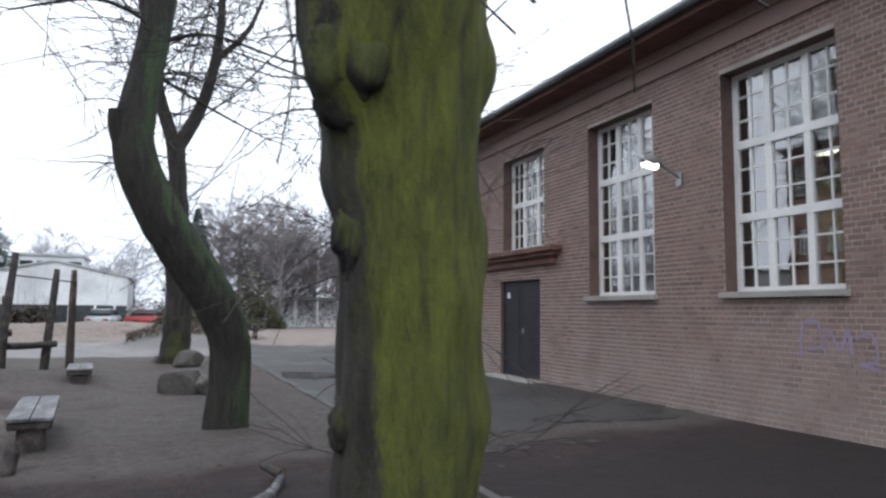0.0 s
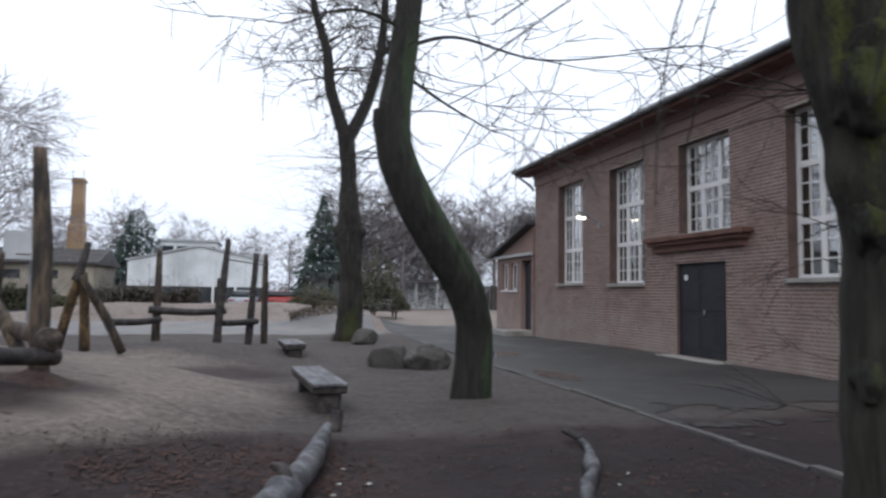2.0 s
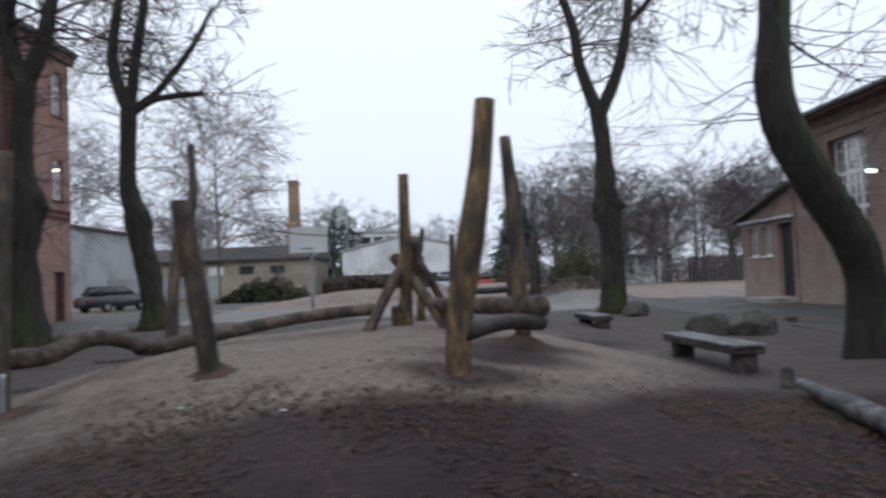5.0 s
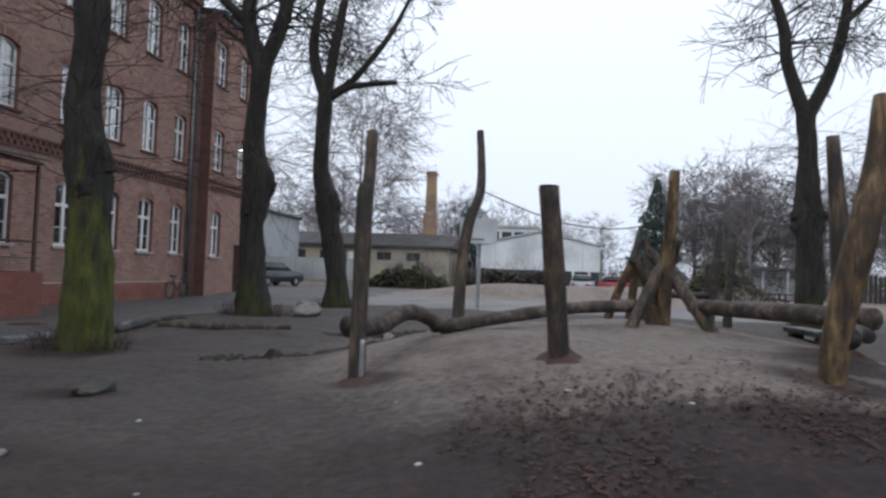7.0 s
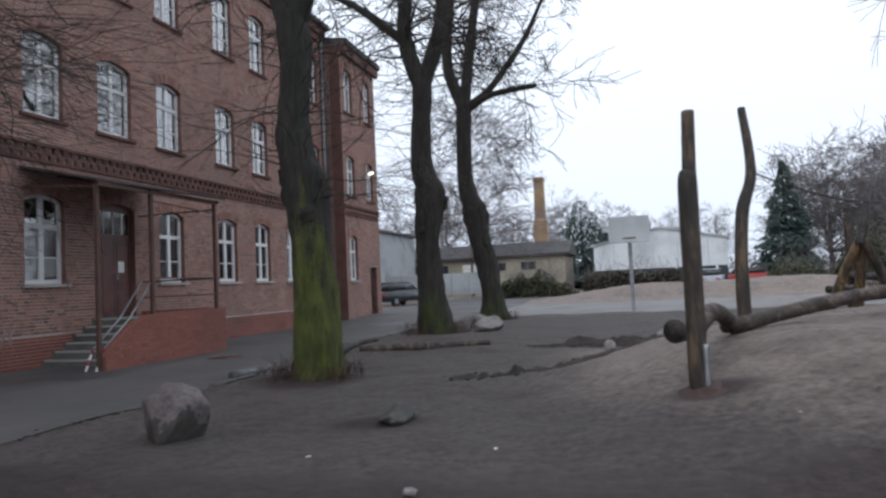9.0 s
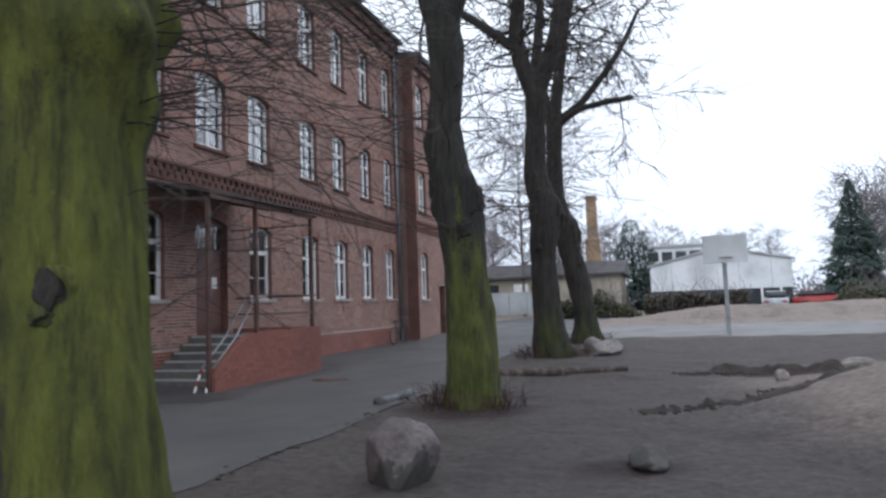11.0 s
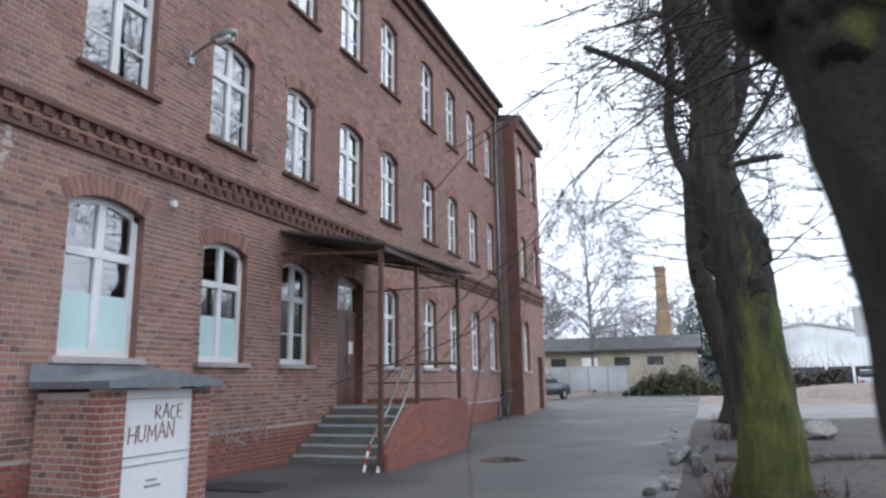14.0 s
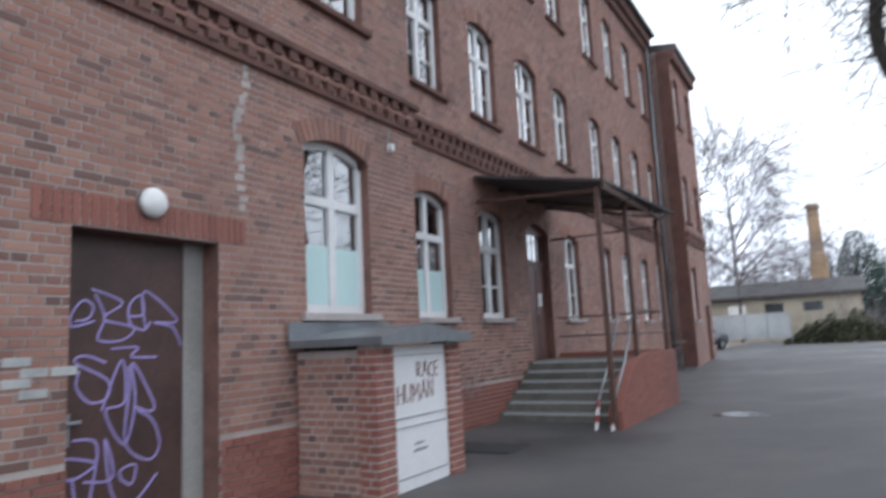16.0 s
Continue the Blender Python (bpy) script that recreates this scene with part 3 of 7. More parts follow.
def sheet(xs, ys, lift, keep=None):
    v, f, idx = [], [], {}
    for i, x in enumerate(xs):
        for j, y in enumerate(ys):
            idx[i, j] = len(v)
            v.append((x, y, ground_z(x, y) + lift))
    for i in range(len(xs) - 1):
        for j in range(len(ys) - 1):
            if keep is None or keep((xs[i] + xs[i + 1]) / 2, (ys[j] + ys[j + 1]) / 2):
                f.append((idx[i, j], idx[i + 1, j], idx[i + 1, j + 1], idx[i, j + 1]))
    return v, f


g = part("ground", sheet(axis_steps(-24, 9, 0.2, 1500), axis_steps(-4, 34, 0.2, 1500), 0.0), M_GROUND, smooth=True)
tagged(g, "trodden brown sand and leaf mould of a schoolyard", "ground", kind="structure")

GYM_X, GYM_Y0, GYM_Y1 = 7.69, -6.0, 23.4
KERB_X = 2.75
p = part("pavement", sheet(list(np.arange(KERB_X, GYM_X + 0.1, 0.07)), list(np.arange(5, 30, 0.07)), 0.012, lambda x, y: y > 8.0 + 1.4 * noise.noise((x * 0.7, y * 0.7, 2)) + 0.9 * noise.noise((x * 2.6, y * 2.6, 5)) + 0.3 * noise.noise((x * 8, y * 8, 7)) + 0.3 * (x - 5)), M_PATH, smooth=True)
tagged(p, "damp grey asphalt path along the hall", "pavement", kind="structure")
p = part("pavement", sheet(list(np.arange(-23, -15.2, 0.3)), list(np.arange(-8, 60, 0.5)), 0.012), M_ASPHALT, smooth=True)
tagged(p, "wet grey asphalt drive beside the brick school", "pavement", kind="structure")
p = part("pavement", sheet(list(np.arange(-15.2, 2.6, 0.5)), list(np.arange(24.5, 33.5, 0.5)), 0.014), M_COURT, smooth=True)
tagged(p, "pale worn asphalt court behind the sand hill", "pavement", kind="structure")

# ---------------------------------------------------------------- walls with openings


def wall_boxes(bm, x0, x1, y0, y1, z0, z1, holes):
    ys = sorted({y0, y1, *[min(max(v, y0), y1) for h in holes for v in h[:2]]})
    zs = sorted({z0, z1, *[min(max(v, z0), z1) for h in holes for v in h[2:4]]})
    for za, zb in zip(zs, zs[1:]):
        start = None
        for ya, yb in list(zip(ys, ys[1:])) + [(y1, y1 + 1)]:
            cy, cz = (ya + yb) / 2, (za + zb) / 2
            solid = ya < y1 and not any(h[0] < cy < h[1] and h[2] < cz < h[3] for h in holes)
            if solid and start is None:
                start = ya
            if not solid and start is not None:
                box(bm, x0, x1, start, ya, za, zb)
                start = None
    return bm


def arc_pts(ya, yb, z_spring, rise, k=10):
    """Points of a flat arch from ya to yb."""
    half = (yb - ya) / 2
    rad = (half * half + rise * rise) / (2 * rise)
    cy, cz = (ya + yb) / 2, z_spring + rise - rad
    a = math.asin(half / rad)
    return [(cy + rad * math.sin(-a + 2 * a * i / k), cz + rad * math.cos(-a + 2 * a * i / k)) for i in range(k + 1)], (cy, cz, rad, a)


def spandrel(bm, x0, x1, ya, yb, z_top, rise):
    pts, _ = arc_pts(ya, yb, z_top - rise, rise)
    for (u0, v0), (u1, v1) in zip(pts, pts[1:]):
        prism(bm, [(u0, v0), (u1, v1), (u1, z_top + 0.001), (u0, z_top + 0.001)], x0, x1, "x")


def brick_rows(y0, y1, z0, z1, holes, course=0.077, length=0.25, joint=0.011):
    """Rows of (ya, yb, za, zb): cross bond, cut at the openings."""
    out, k = [], 0
    z = z0
    while z + course <= z1 + 1e-6:
        step = length if k % 2 == 0 else length / 2
        y = y0 - (length / 4 if k % 2 == 0 else 0) - (length / 2 if k % 4 == 2 else 0)
        za, zb = z + joint, z + course
        hs = [h for h in holes if h[2] < zb and h[3] > za]
        while y < y1:
            segs = [(max(y, y0), min(y + step - joint, y1))]
            for h in hs:
                nxt = []
                for a, b in segs:
                    if h[1] <= a or h[0] >= b:
                        nxt.append((a, b))
                    else:
                        if a < h[0]:
                            nxt.append((a, h[0]))
                        if b > h[1]:
                            nxt.append((h[1], b))
                segs = nxt
            out += [(a, b, za, zb) for a, b in segs if b - a > 0.025]
            y += step
        z += course
        k += 1
    return out


def brick_sheet(rows, x, proud, sign, wob=0.002):
    """Joined bricks on a wall whose face is at x; sign: the side that it faces."""
    v, f = [], []
    for a, b, c, d in rows:
        i = len(v)
        q = x + sign * (proud + R.uniform(-wob, wob))
        w = x - sign * 0.01
        e = 0.003
        v += [(w, a, c), (w, b, c), (w, b, d), (w, a, d), (q, a + e, c + e), (q, b - e, c + e), (q, b - e, d - e), (q, a + e, d - e)]
        f += [(i + 4, i + 5, i + 6, i + 7), (i, i + 1, i + 5, i + 4), (i + 1, i + 2, i + 6, i + 5), (i + 2, i + 3, i + 7, i + 6), (i + 3, i, i + 4, i + 7)]
        if sign < 0:
            f[-5:] = [t[::-1] for t in f[-5:]]
    return v, f

# ---------------------------------------------------------------- the brick school
SX, PX, WX = -22.41, -21.86, -21.52
THICK = 0.5
RISE = 0.14
COLS = [(9.62, 10.78), (11.88, 12.98), (14.07, 15.25), (16.28, 17.35), (19.10, 20.15), (21.30, 22.30), (23.52, 24.48), (25.75, 26.65)]
FLOORS = [(1.60, 3.66), (5.45, 7.42), (9.22, 11.35)]
EAVE = 12.68
S_Y0, S_Y1, W_Y1, P_Y0 = 8.85, 27.1, 31.1, -14.0
GROUND_S = -0.35

main_holes = [(a, b, z0, z1) for i, (a, b) in enumerate(COLS) for k, (z0, z1) in enumerate(FLOORS) if not (k == 0 and i == 2)]
DOOR_S = (14.07, 15.29, 0.72, 3.66)
main_holes.append(DOOR_S)
PCOLS = [(6.57, 7.77), (4.03, 5.23), (1.5, 2.7), (-1.0, 0.2), (-3.5, -2.3)]
DOOR_P = (3.93, 5.36, -0.30, 2.25)
proj_holes = [(a, b, z0 - (0.12 if k else 0), z1 - (0.12 if k else 0)) for i, (a, b) in enumerate(PCOLS) for k, (z0, z1) in enumerate(FLOORS) if not (k == 0 and i == 1)]
proj_holes.append(DOOR_P)
WCOLS = [(27.45, 28.35), (29.75, 30.5)]
wing_holes = [(WCOLS[0][0], WCOLS[0][1], 1.55, 3.55)] + [(a, b, z0 - 0.15, z1 - 0.3) for a, b in WCOLS for z0, z1 in FLOORS[1:]]
DOOR_W = (29.75, 30.55, -0.1, 2.16)
wing_holes.append(DOOR_W)


def wall_with_holes(name, x, y0, y1, z0, z1, holes, label, sign=1, arched=True, thick=THICK, reveal=None):
    bm = bmesh.new()
    lo, hi = (x - thick, x) if sign > 0 else (x, x + thick)
    wall_boxes(bm, lo, hi, y0, y1, z0, z1, holes)
    if arched:
        for h in holes:
            if h[3] > 2.3:
                spandrel(bm, lo, hi, h[0], h[1], h[3], RISE)
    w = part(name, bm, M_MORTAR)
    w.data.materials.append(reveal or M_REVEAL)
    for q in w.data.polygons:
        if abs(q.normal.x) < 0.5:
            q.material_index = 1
    return tagged(w, label, "wall", kind="structure")


wall_main = wall_with_holes("wall_main", SX, S_Y0, S_Y1, GROUND_S, EAVE, main_holes, "red brick school facade with three rows of arched windows")
wall_near = wall_with_holes("wall_near", PX, P_Y0, S_Y0, GROUND_S, EAVE, proj_holes, "projecting red brick school bay with a dentil band")
wall_wing = wall_with_holes("wall_wing", WX, S_Y1, W_Y1, GROUND_S, 12.02, wing_holes, "narrow projecting red brick end bay")
part("return_wall", boxes((SX - THICK, PX - THICK, S_Y0 - THICK, S_Y0, GROUND_S, EAVE)), M_MORTAR, wall_near)
part("return_wall", boxes((SX - 0.1, WX - THICK, S_Y1, S_Y1 + THICK, GROUND_S, 12.02), (WX - 14, WX - THICK, W_Y1 - THICK, W_Y1, GROUND_S, 12.02)), M_MORTAR, wall_wing)
b = part("wall_back", boxes((SX - 12.5, SX - 12, P_Y0, W_Y1, GROUND_S, EAVE), (SX - 12.5, PX - THICK, P_Y0, P_Y0 + 0.4, GROUND_S, EAVE)), M_MORTAR)
tagged(b, "plain rear wall of the school", "wall", kind="structure")
ROOMX = SX - 4.0
b = part("wall_inner", boxes((ROOMX - 0.2, ROOMX, P_Y0 + 0.4, W_Y1 - 0.5, GROUND_S, EAVE)), M_ROOM)
tagged(b, "plain plaster wall inside the school rooms", "wall", kind="structure")
for z in (0.55, 4.35, 8.1, 11.9):
    b = part("floor", boxes((ROOMX, SX - THICK, P_Y0 + 0.4, W_Y1 - 0.5, z, z + 0.25)), M_ROOM)
    tagged(b, "plain storey slab inside the school", "floor", kind="structure")

# roof and eaves
roof = holder("roof", (-26, 10, EAVE), "dark grey felt roof with projecting eaves", "roof", kind="structure")
bm = bmesh.new()
prism(bm, [(PX + 0.42, EAVE - 0.02), (PX + 0.42, EAVE + 0.13), (-28.5, EAVE + 2.2), (-35.2, EAVE + 0.1), (-35.2, EAVE - 0.02)], P_Y0 - 0.3, S_Y0 + 0.25, "y")
part("roof_slope", bm, M_ROOF, roof)
bm = bmesh.new()
prism(bm, [(SX + 0.45, EAVE), (SX + 0.45, EAVE + 0.15), (-28.5, EAVE + 2.22), (-35.2, EAVE + 0.12), (-35.2, EAVE)], S_Y0 + 0.25, S_Y1 + 0.1, "y")
part("roof_slope", bm, M_ROOF, roof)
bm = bmesh.new()
prism(bm, [(WX + 0.3, 12.02), (WX + 0.3, 12.27), (-28.5, 13.4), (-35.2, 12.4), (-35.2, 12.02)], S_Y1 + 0.1, W_Y1 + 0.3, "y")
part("roof_slope", bm, M_ROOF, roof)
part("cornice", boxes((SX, SX + 0.28, S_Y0, S_Y1, EAVE - 0.32, EAVE - 0.01), (SX, SX + 0.15, S_Y0, S_Y1, EAVE - 0.6, EAVE - 0.32), (WX, WX + 0.2, S_Y1, W_Y1 + 0.2, 11.62, 12.01), bevel=0.0), M_DARKBAND, roof)


# windows
def school_window(k, x, ya, yb, z0, z1, frost=0.0, arched=True, back=0.12, curtain=True):
    """A white cross window: upper lights, two tall casements, sill; set back in its opening."""
    w = holder("window_%d" % k, (x, (ya + yb) / 2, z0), "white cross-barred arched school window with net curtain" if not frost else "white cross-barred window with frosted pale green lower panes", "window", kind="structure")
    xo = x - back
    tz = z0 + (z1 - z0) * 0.64
    fr = 0.085
    c = (ya + yb) / 2
    bm = boxes((xo - 0.07, xo, ya, ya + fr, z0, z1 - RISE * 0.5), (xo - 0.07, xo, yb - fr, yb, z0, z1 - RISE * 0.5), (xo - 0.07, xo, ya + fr, yb - fr, z0, z0 + fr + 0.02))
    pts, _ = arc_pts(ya, yb, z1 - RISE, RISE)
    for (u0, v0), (u1, v1) in zip(pts, pts[1:]):
        prism(bm, [(u0, v0 - fr), (u1, v1 - fr), (u1, v1 + 0.02), (u0, v0 + 0.02)], xo - 0.07, xo)
    box(bm, xo - 0.07, xo + 0.012, ya + fr, yb - fr, tz - 0.055, tz + 0.055)
    box(bm, xo - 0.07, xo + 0.006, c - 0.055, c + 0.055, z0 + fr, z1 - 0.03)
    part("window_frame", bm, M_WHITE, w)
    for a, d in ((ya + fr, c - 0.055), (c + 0.055, yb - fr)):
        part("pane", boxes((xo - 0.045, xo - 0.035, a, d, z0 + fr, tz - 0.055)), M_GLASS, w)
        part("pane", boxes((xo - 0.045, xo - 0.035, a, d, tz + 0.055, z1 - 0.04)), M_GLASS, w)
        if frost:
            part("frosted_film", boxes((xo - 0.034, xo - 0.03, a, d, z0 + fr, z0 + frost)), M_FROST, w, "pale green frosted film")
        else:
            part("glazing_bar", boxes((xo - 0.05, xo - 0.02, a, d, z0 + (tz - z0) * 0.45, z0 + (tz - z0) * 0.45 + 0.03)), M_WHITE, w)
    if frost:
        part("roller_blind", boxes((xo - 0.16, xo - 0.15, ya, yb, z0 + frost, z1)), M_BLIND, w, "grey-green roller blind")
    if curtain and not frost:
        v, f = [], []
        m = 24
        top, bot = z1 - 0.1, z0 + (0.55 if k % 3 else 0.2)
        half = 0.34 + 0.16 * ((k * 37) % 5) / 4
        for s, e in ((ya, ya + (yb - ya) * half), (yb - (yb - ya) * half, yb)):
            i0 = len(v)
            for i in range(m + 1):
                y = s + (e - s) * i / m
                d = xo - 0.22 + 0.03 * math.sin(i * 1.9 + k)
                v += [(d, y, bot), (d, y, top)]
            f += [(i0 + 2 * i, i0 + 2 * i + 2, i0 + 2 * i + 3, i0 + 2 * i + 1) for i in range(m)]
        part("net_curtain", (v, f), M_CURTAIN, w, "white net curtain", smooth=True)
    part("window_sill", boxes((x - 0.1, x + 0.09, ya - 0.10, yb + 0.10, z0 - 0.085, z0 - 0.002), bevel=0.006), M_DARKBAND if z0 > 2 else M_SILL, w, "dark brick sill" if z0 > 2 else "pale worn sill")
    return w


k = 1
for i, (a, b_) in enumerate(COLS):
    for fl, (z0, z1) in enumerate(FLOORS):
        if fl == 0 and i == 2:
            continue
        school_window(k, SX, a, b_, z0, z1, frost=0.78 if (fl == 0 and i == 0) else 0.0)
        k += 1
for h in proj_holes[:-1]:
    school_window(k, PX, h[0], h[1], h[2], h[3], frost=0.80 if h[2] < 2 and h[0] > 5 else 0.0)
    k += 1
for h in wing_holes[:-1]:
    school_window(k, WX, h[0], h[1], h[2], h[3])
    k += 1

# string courses: one smooth, one toothed
band = holder("trim", (SX, 18, 4.6), "dark brick string course with a toothed row", "trim", kind="structure")
for x, y0, y1, z in ((SX, S_Y0, S_Y1, 4.52), (PX, P_Y0, S_Y0, 4.31), (WX, S_Y1, W_Y1, 4.58)):
    over = 0.1 if x == PX else 0
    part("string_course", boxes((x, x + 0.10, y0, y1 + over, z + 0.22, z + 0.30), (x, x + 0.06, y0, y1 + over * 0.6, z - 0.15, z - 0.08), bevel=0.004), M_DARKBAND, band)
    for zt, shift in ((z + 0.10, 0.06), (z - 0.078, 0.185)):
        teeth = bmesh.new()
        y = y0 + shift
        while y < y1 - 0.12:
            box(teeth, x, x + 0.075, y, y + 0.125, zt, zt + 0.118)
            y += 0.25
        part("toothed_row", teeth, M_DARKBAND, band)
    part("band_line", boxes((x, x + 0.05, y0, y1, z + 0.042, z + 0.098)), M_BRICK, band)

# doors
d = holder("door_1", (SX, 14.7, 0.72), "tall dark brown panelled double door with a lit fanlight", "door", kind="structure")
xo = SX - 0.12
part("door_frame", boxes((xo - 0.08, xo, DOOR_S[0], DOOR_S[0] + 0.09, 0.72, 3.6), (xo - 0.08, xo, DOOR_S[1] - 0.09, DOOR_S[1], 0.72, 3.6), (xo - 0.08, xo, DOOR_S[0], DOOR_S[1], 2.78, 2.88), (xo - 0.08, xo, DOOR_S[0], DOOR_S[1], 3.45, 3.66)), M_REDDOOR, d)
for a, e in ((DOOR_S[0] + 0.09, 14.675), (14.685, DOOR_S[1] - 0.09)):
    bm = boxes((xo - 0.06, xo - 0.02, a, e, 0.73, 2.78))
    for za, zb in ((0.85, 1.35), (1.45, 2.05), (2.15, 2.68)):
        box(bm, xo - 0.02, xo - 0.008, a + 0.09, e - 0.09, za, zb, bevel=0.004)
    leaf = part("door_leaf", bm, M_REDDOOR, d)
    if a > 14.5:
        part("notice", boxes((xo - 0.007, xo - 0.004, a + 0.12, a + 0.33, 1.88, 2.17)), M_PAPER, leaf, "white paper notice")
        part("door_handle", boxes((xo - 0.02, xo + 0.03, a + 0.05, a + 0.075, 1.70, 1.84), bevel=0.004), M_GREYSTEEL, leaf)
part("fanlight", boxes((xo - 0.05, xo - 0.04, DOOR_S[0] + 0.09, DOOR_S[1] - 0.09, 2.88, 3.45)), M_GLASS, d)
part("glazing_bar", boxes(*[(xo - 0.06, xo - 0.03, y - 0.015, y + 0.015, 2.88, 3.45) for y in (14.35, 14.68, 15.0)]), M_WHITE, d)

d = holder("door_2", (PX, 4.6, -0.3), "dark brown steel door covered in violet graffiti", "door", kind="structure")
part("door_frame", boxes((PX - 0.34, PX - 0.22, 5.14, 5.358, -0.3, 2.25), (PX - 0.34, PX - 0.22, 3.932, 4.0, -0.3, 2.25)), M_CONCRETE, d)
leaf = part("door_leaf", boxes((PX - 0.30, PX - 0.24, 4.0, 5.14, -0.28, 2.25)), M_BROWNDOOR, d)
part("door_handle", boxes((PX - 0.24, PX - 0.225, 4.03, 4.09, 0.55, 0.80), (PX - 0.225, PX - 0.18, 4.04, 4.16, 0.72, 0.745), bevel=0.004), M_GREYSTEEL, leaf)
d = holder("door_3", (WX, 30.1, 0), "brown side door at the far end bay", "door", kind="structure")
part("door_leaf", boxes((WX - 0.25, WX - 0.2, DOOR_W[0], DOOR_W[1], -0.1, 2.16)), M_BROWNDOOR, d)

# ---------------------------------------------------------------- the hall
GZ = -0.25
GWIN = [(5.60, 7.48, 1.80, 5.08), (8.99, 10.87, 1.80, 5.10), (12.52, 14.38, 2.93, 5.13), (15.94, 17.80, 1.78, 5.12), (19.50, 21.36, 1.82, 5.14)]
GWIN += [(2.1, 3.8, 1.80, 5.08), (-1.4, 0.3, 1.80, 5.08)]
GDOOR = (12.68, 14.50, 0.02, 2.22)
GTOP = 5.95
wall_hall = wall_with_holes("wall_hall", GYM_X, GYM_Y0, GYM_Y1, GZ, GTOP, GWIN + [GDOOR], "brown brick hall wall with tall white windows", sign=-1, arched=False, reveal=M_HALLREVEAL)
part("return_wall", boxes((GYM_X + THICK, GYM_X + 12, GYM_Y1 - THICK, GYM_Y1, GZ, GTOP), (GYM_X + THICK, GYM_X + 12, GYM_Y0, GYM_Y0 + THICK, GZ, GTOP)), M_MORTAR, wall_hall)
b = part("wall_hall_inner", boxes((GYM_X + 9, GYM_X + 9.3, GYM_Y0 + THICK, GYM_Y1 - THICK, GZ, GTOP)), M_YELLOWROOM)
tagged(b, "ochre plaster wall inside the hall", "wall", kind="structure")
b = part("floor", boxes((GYM_X + THICK, GYM_X + 9, GYM_Y0 + THICK, GYM_Y1 - THICK, -0.1, 0.1)), M_WOOD)
tagged(b, "wooden floor inside the hall", "floor", kind="structure")
b = part("ceiling", boxes((GYM_X + THICK, GYM_X + 9, GYM_Y0 + THICK, GYM_Y1 - THICK, 5.5, 5.7)), M_ROOM)
tagged(b, "pale ceiling of the hall", "ceiling", kind="structure")
for x in (GYM_X + 2.0, GYM_X + 4.5, GYM_X + 7.0):
    for y in (1.0, 4.5, 8.0, 11.5, 15.0, 18.5):
        e = holder("tube_light", (x, y, 5.4), "lit fluorescent tube fitting under the hall ceiling", "ceiling light", "hall tube lights")
        part("fitting", boxes((x - 0.08, x + 0.08, y - 0.75, y + 0.75, 5.42, 5.497)), M_WHITE, e)
        part("tube", boxes((x - 0.05, x + 0.05, y - 0.72, y + 0.72, 5.36, 5.42)), M_TUBE, e)
roof = holder("roof", (10, 10, 6), "dark felt hall roof with wide eaves and gutter", "roof", kind="structure")
bm = bmesh.new()
prism(bm, [(GYM_X - 0.62, 5.98), (GYM_X - 0.62, 6.12), (13.8, 7.6), (20.4, 6.1), (20.4, 5.95), (GYM_X, 5.95)], GYM_Y0 - 0.5, GYM_Y1 + 0.62, "y")
part("roof_slope", bm, M_ROOF, roof)
part("eaves_board", boxes((GYM_X - 0.58, GYM_X, GYM_Y0, GYM_Y1 + 0.6, 5.90, 5.978)), M_DARKBAND, roof)
part("cornice", boxes((GYM_X - 0.10, GYM_X, GYM_Y0, GYM_Y1, 5.72, 5.90), (GYM_X - 0.05, GYM_X, GYM_Y0, GYM_Y1, 5.45, 5.72)), M_GYMBRICK, roof)
t = Tubes()
t.add([(Vector((GYM_X - 0.68, y, 6.06)), 0.07) for y in (GYM_Y0 - 0.5, GYM_Y1 + 0.6)], 10)
part("gutter", t.mesh(), M_ZINC, roof, smooth=True)


def hall_window(k, ya, yb, z0, z1):
    """Three lights across in three tiers, with thin glazing bars and a pale sill."""
    w = holder("window_%d" % k, (GYM_X, (ya + yb) / 2, z0), "tall white barred hall window in brown brick", "window", kind="structure")
    xo = GYM_X + 0.24
    f = 0.075
    tiers = 3 if z1 - z0 > 2.6 else 2
    ys = [ya + (yb - ya) * i / 3 for i in range(4)]
    zs = [z0 + (z1 - z0) * i / tiers for i in range(tiers + 1)]
    bm = boxes((xo, xo + 0.07, ya, ya + f, z0, z1), (xo, xo + 0.07, yb - f, yb, z0, z1), (xo, xo + 0.07, ya + f, yb - f, z0, z0 + f), (xo, xo + 0.07, ya + f, yb - f, z1 - f, z1))
    for y in ys[1:-1]:
        box(bm, xo - 0.008, xo + 0.07, y - 0.05, y + 0.05, z0 + f, z1 - f)
    for z in zs[1:-1]:
        box(bm, xo - 0.014, xo + 0.07, ya + f, yb - f, z - 0.06, z + 0.06)
    part("window_frame", bm, M_WHITE, w)
    for a, b in zip(ys, ys[1:]):
        for c, d in zip(zs, zs[1:]):
            part("pane", boxes((xo + 0.035, xo + 0.041, a + 0.05, b - 0.05, c + 0.06, d - 0.06)), M_GLASS, w)
            m = (a + b) / 2
            bars = [(xo + 0.015, xo + 0.05, m - 0.012, m + 0.012, c + 0.06, d - 0.06)]
            for q in (1, 2):
                zz = c + (d - c) * q / 3
                bars.append((xo + 0.018, xo + 0.048, a + 0.05, b - 0.05, zz - 0.012, zz + 0.012))
            part("glazing_bar", boxes(*bars), M_WHITE, w)
    part("window_sill", boxes((GYM_X - 0.09, GYM_X + 0.27, ya - 0.06, yb + 0.06, z0 - 0.09, z0 - 0.002), bevel=0.008), M_CONCRETE, w, "pale concrete sill")


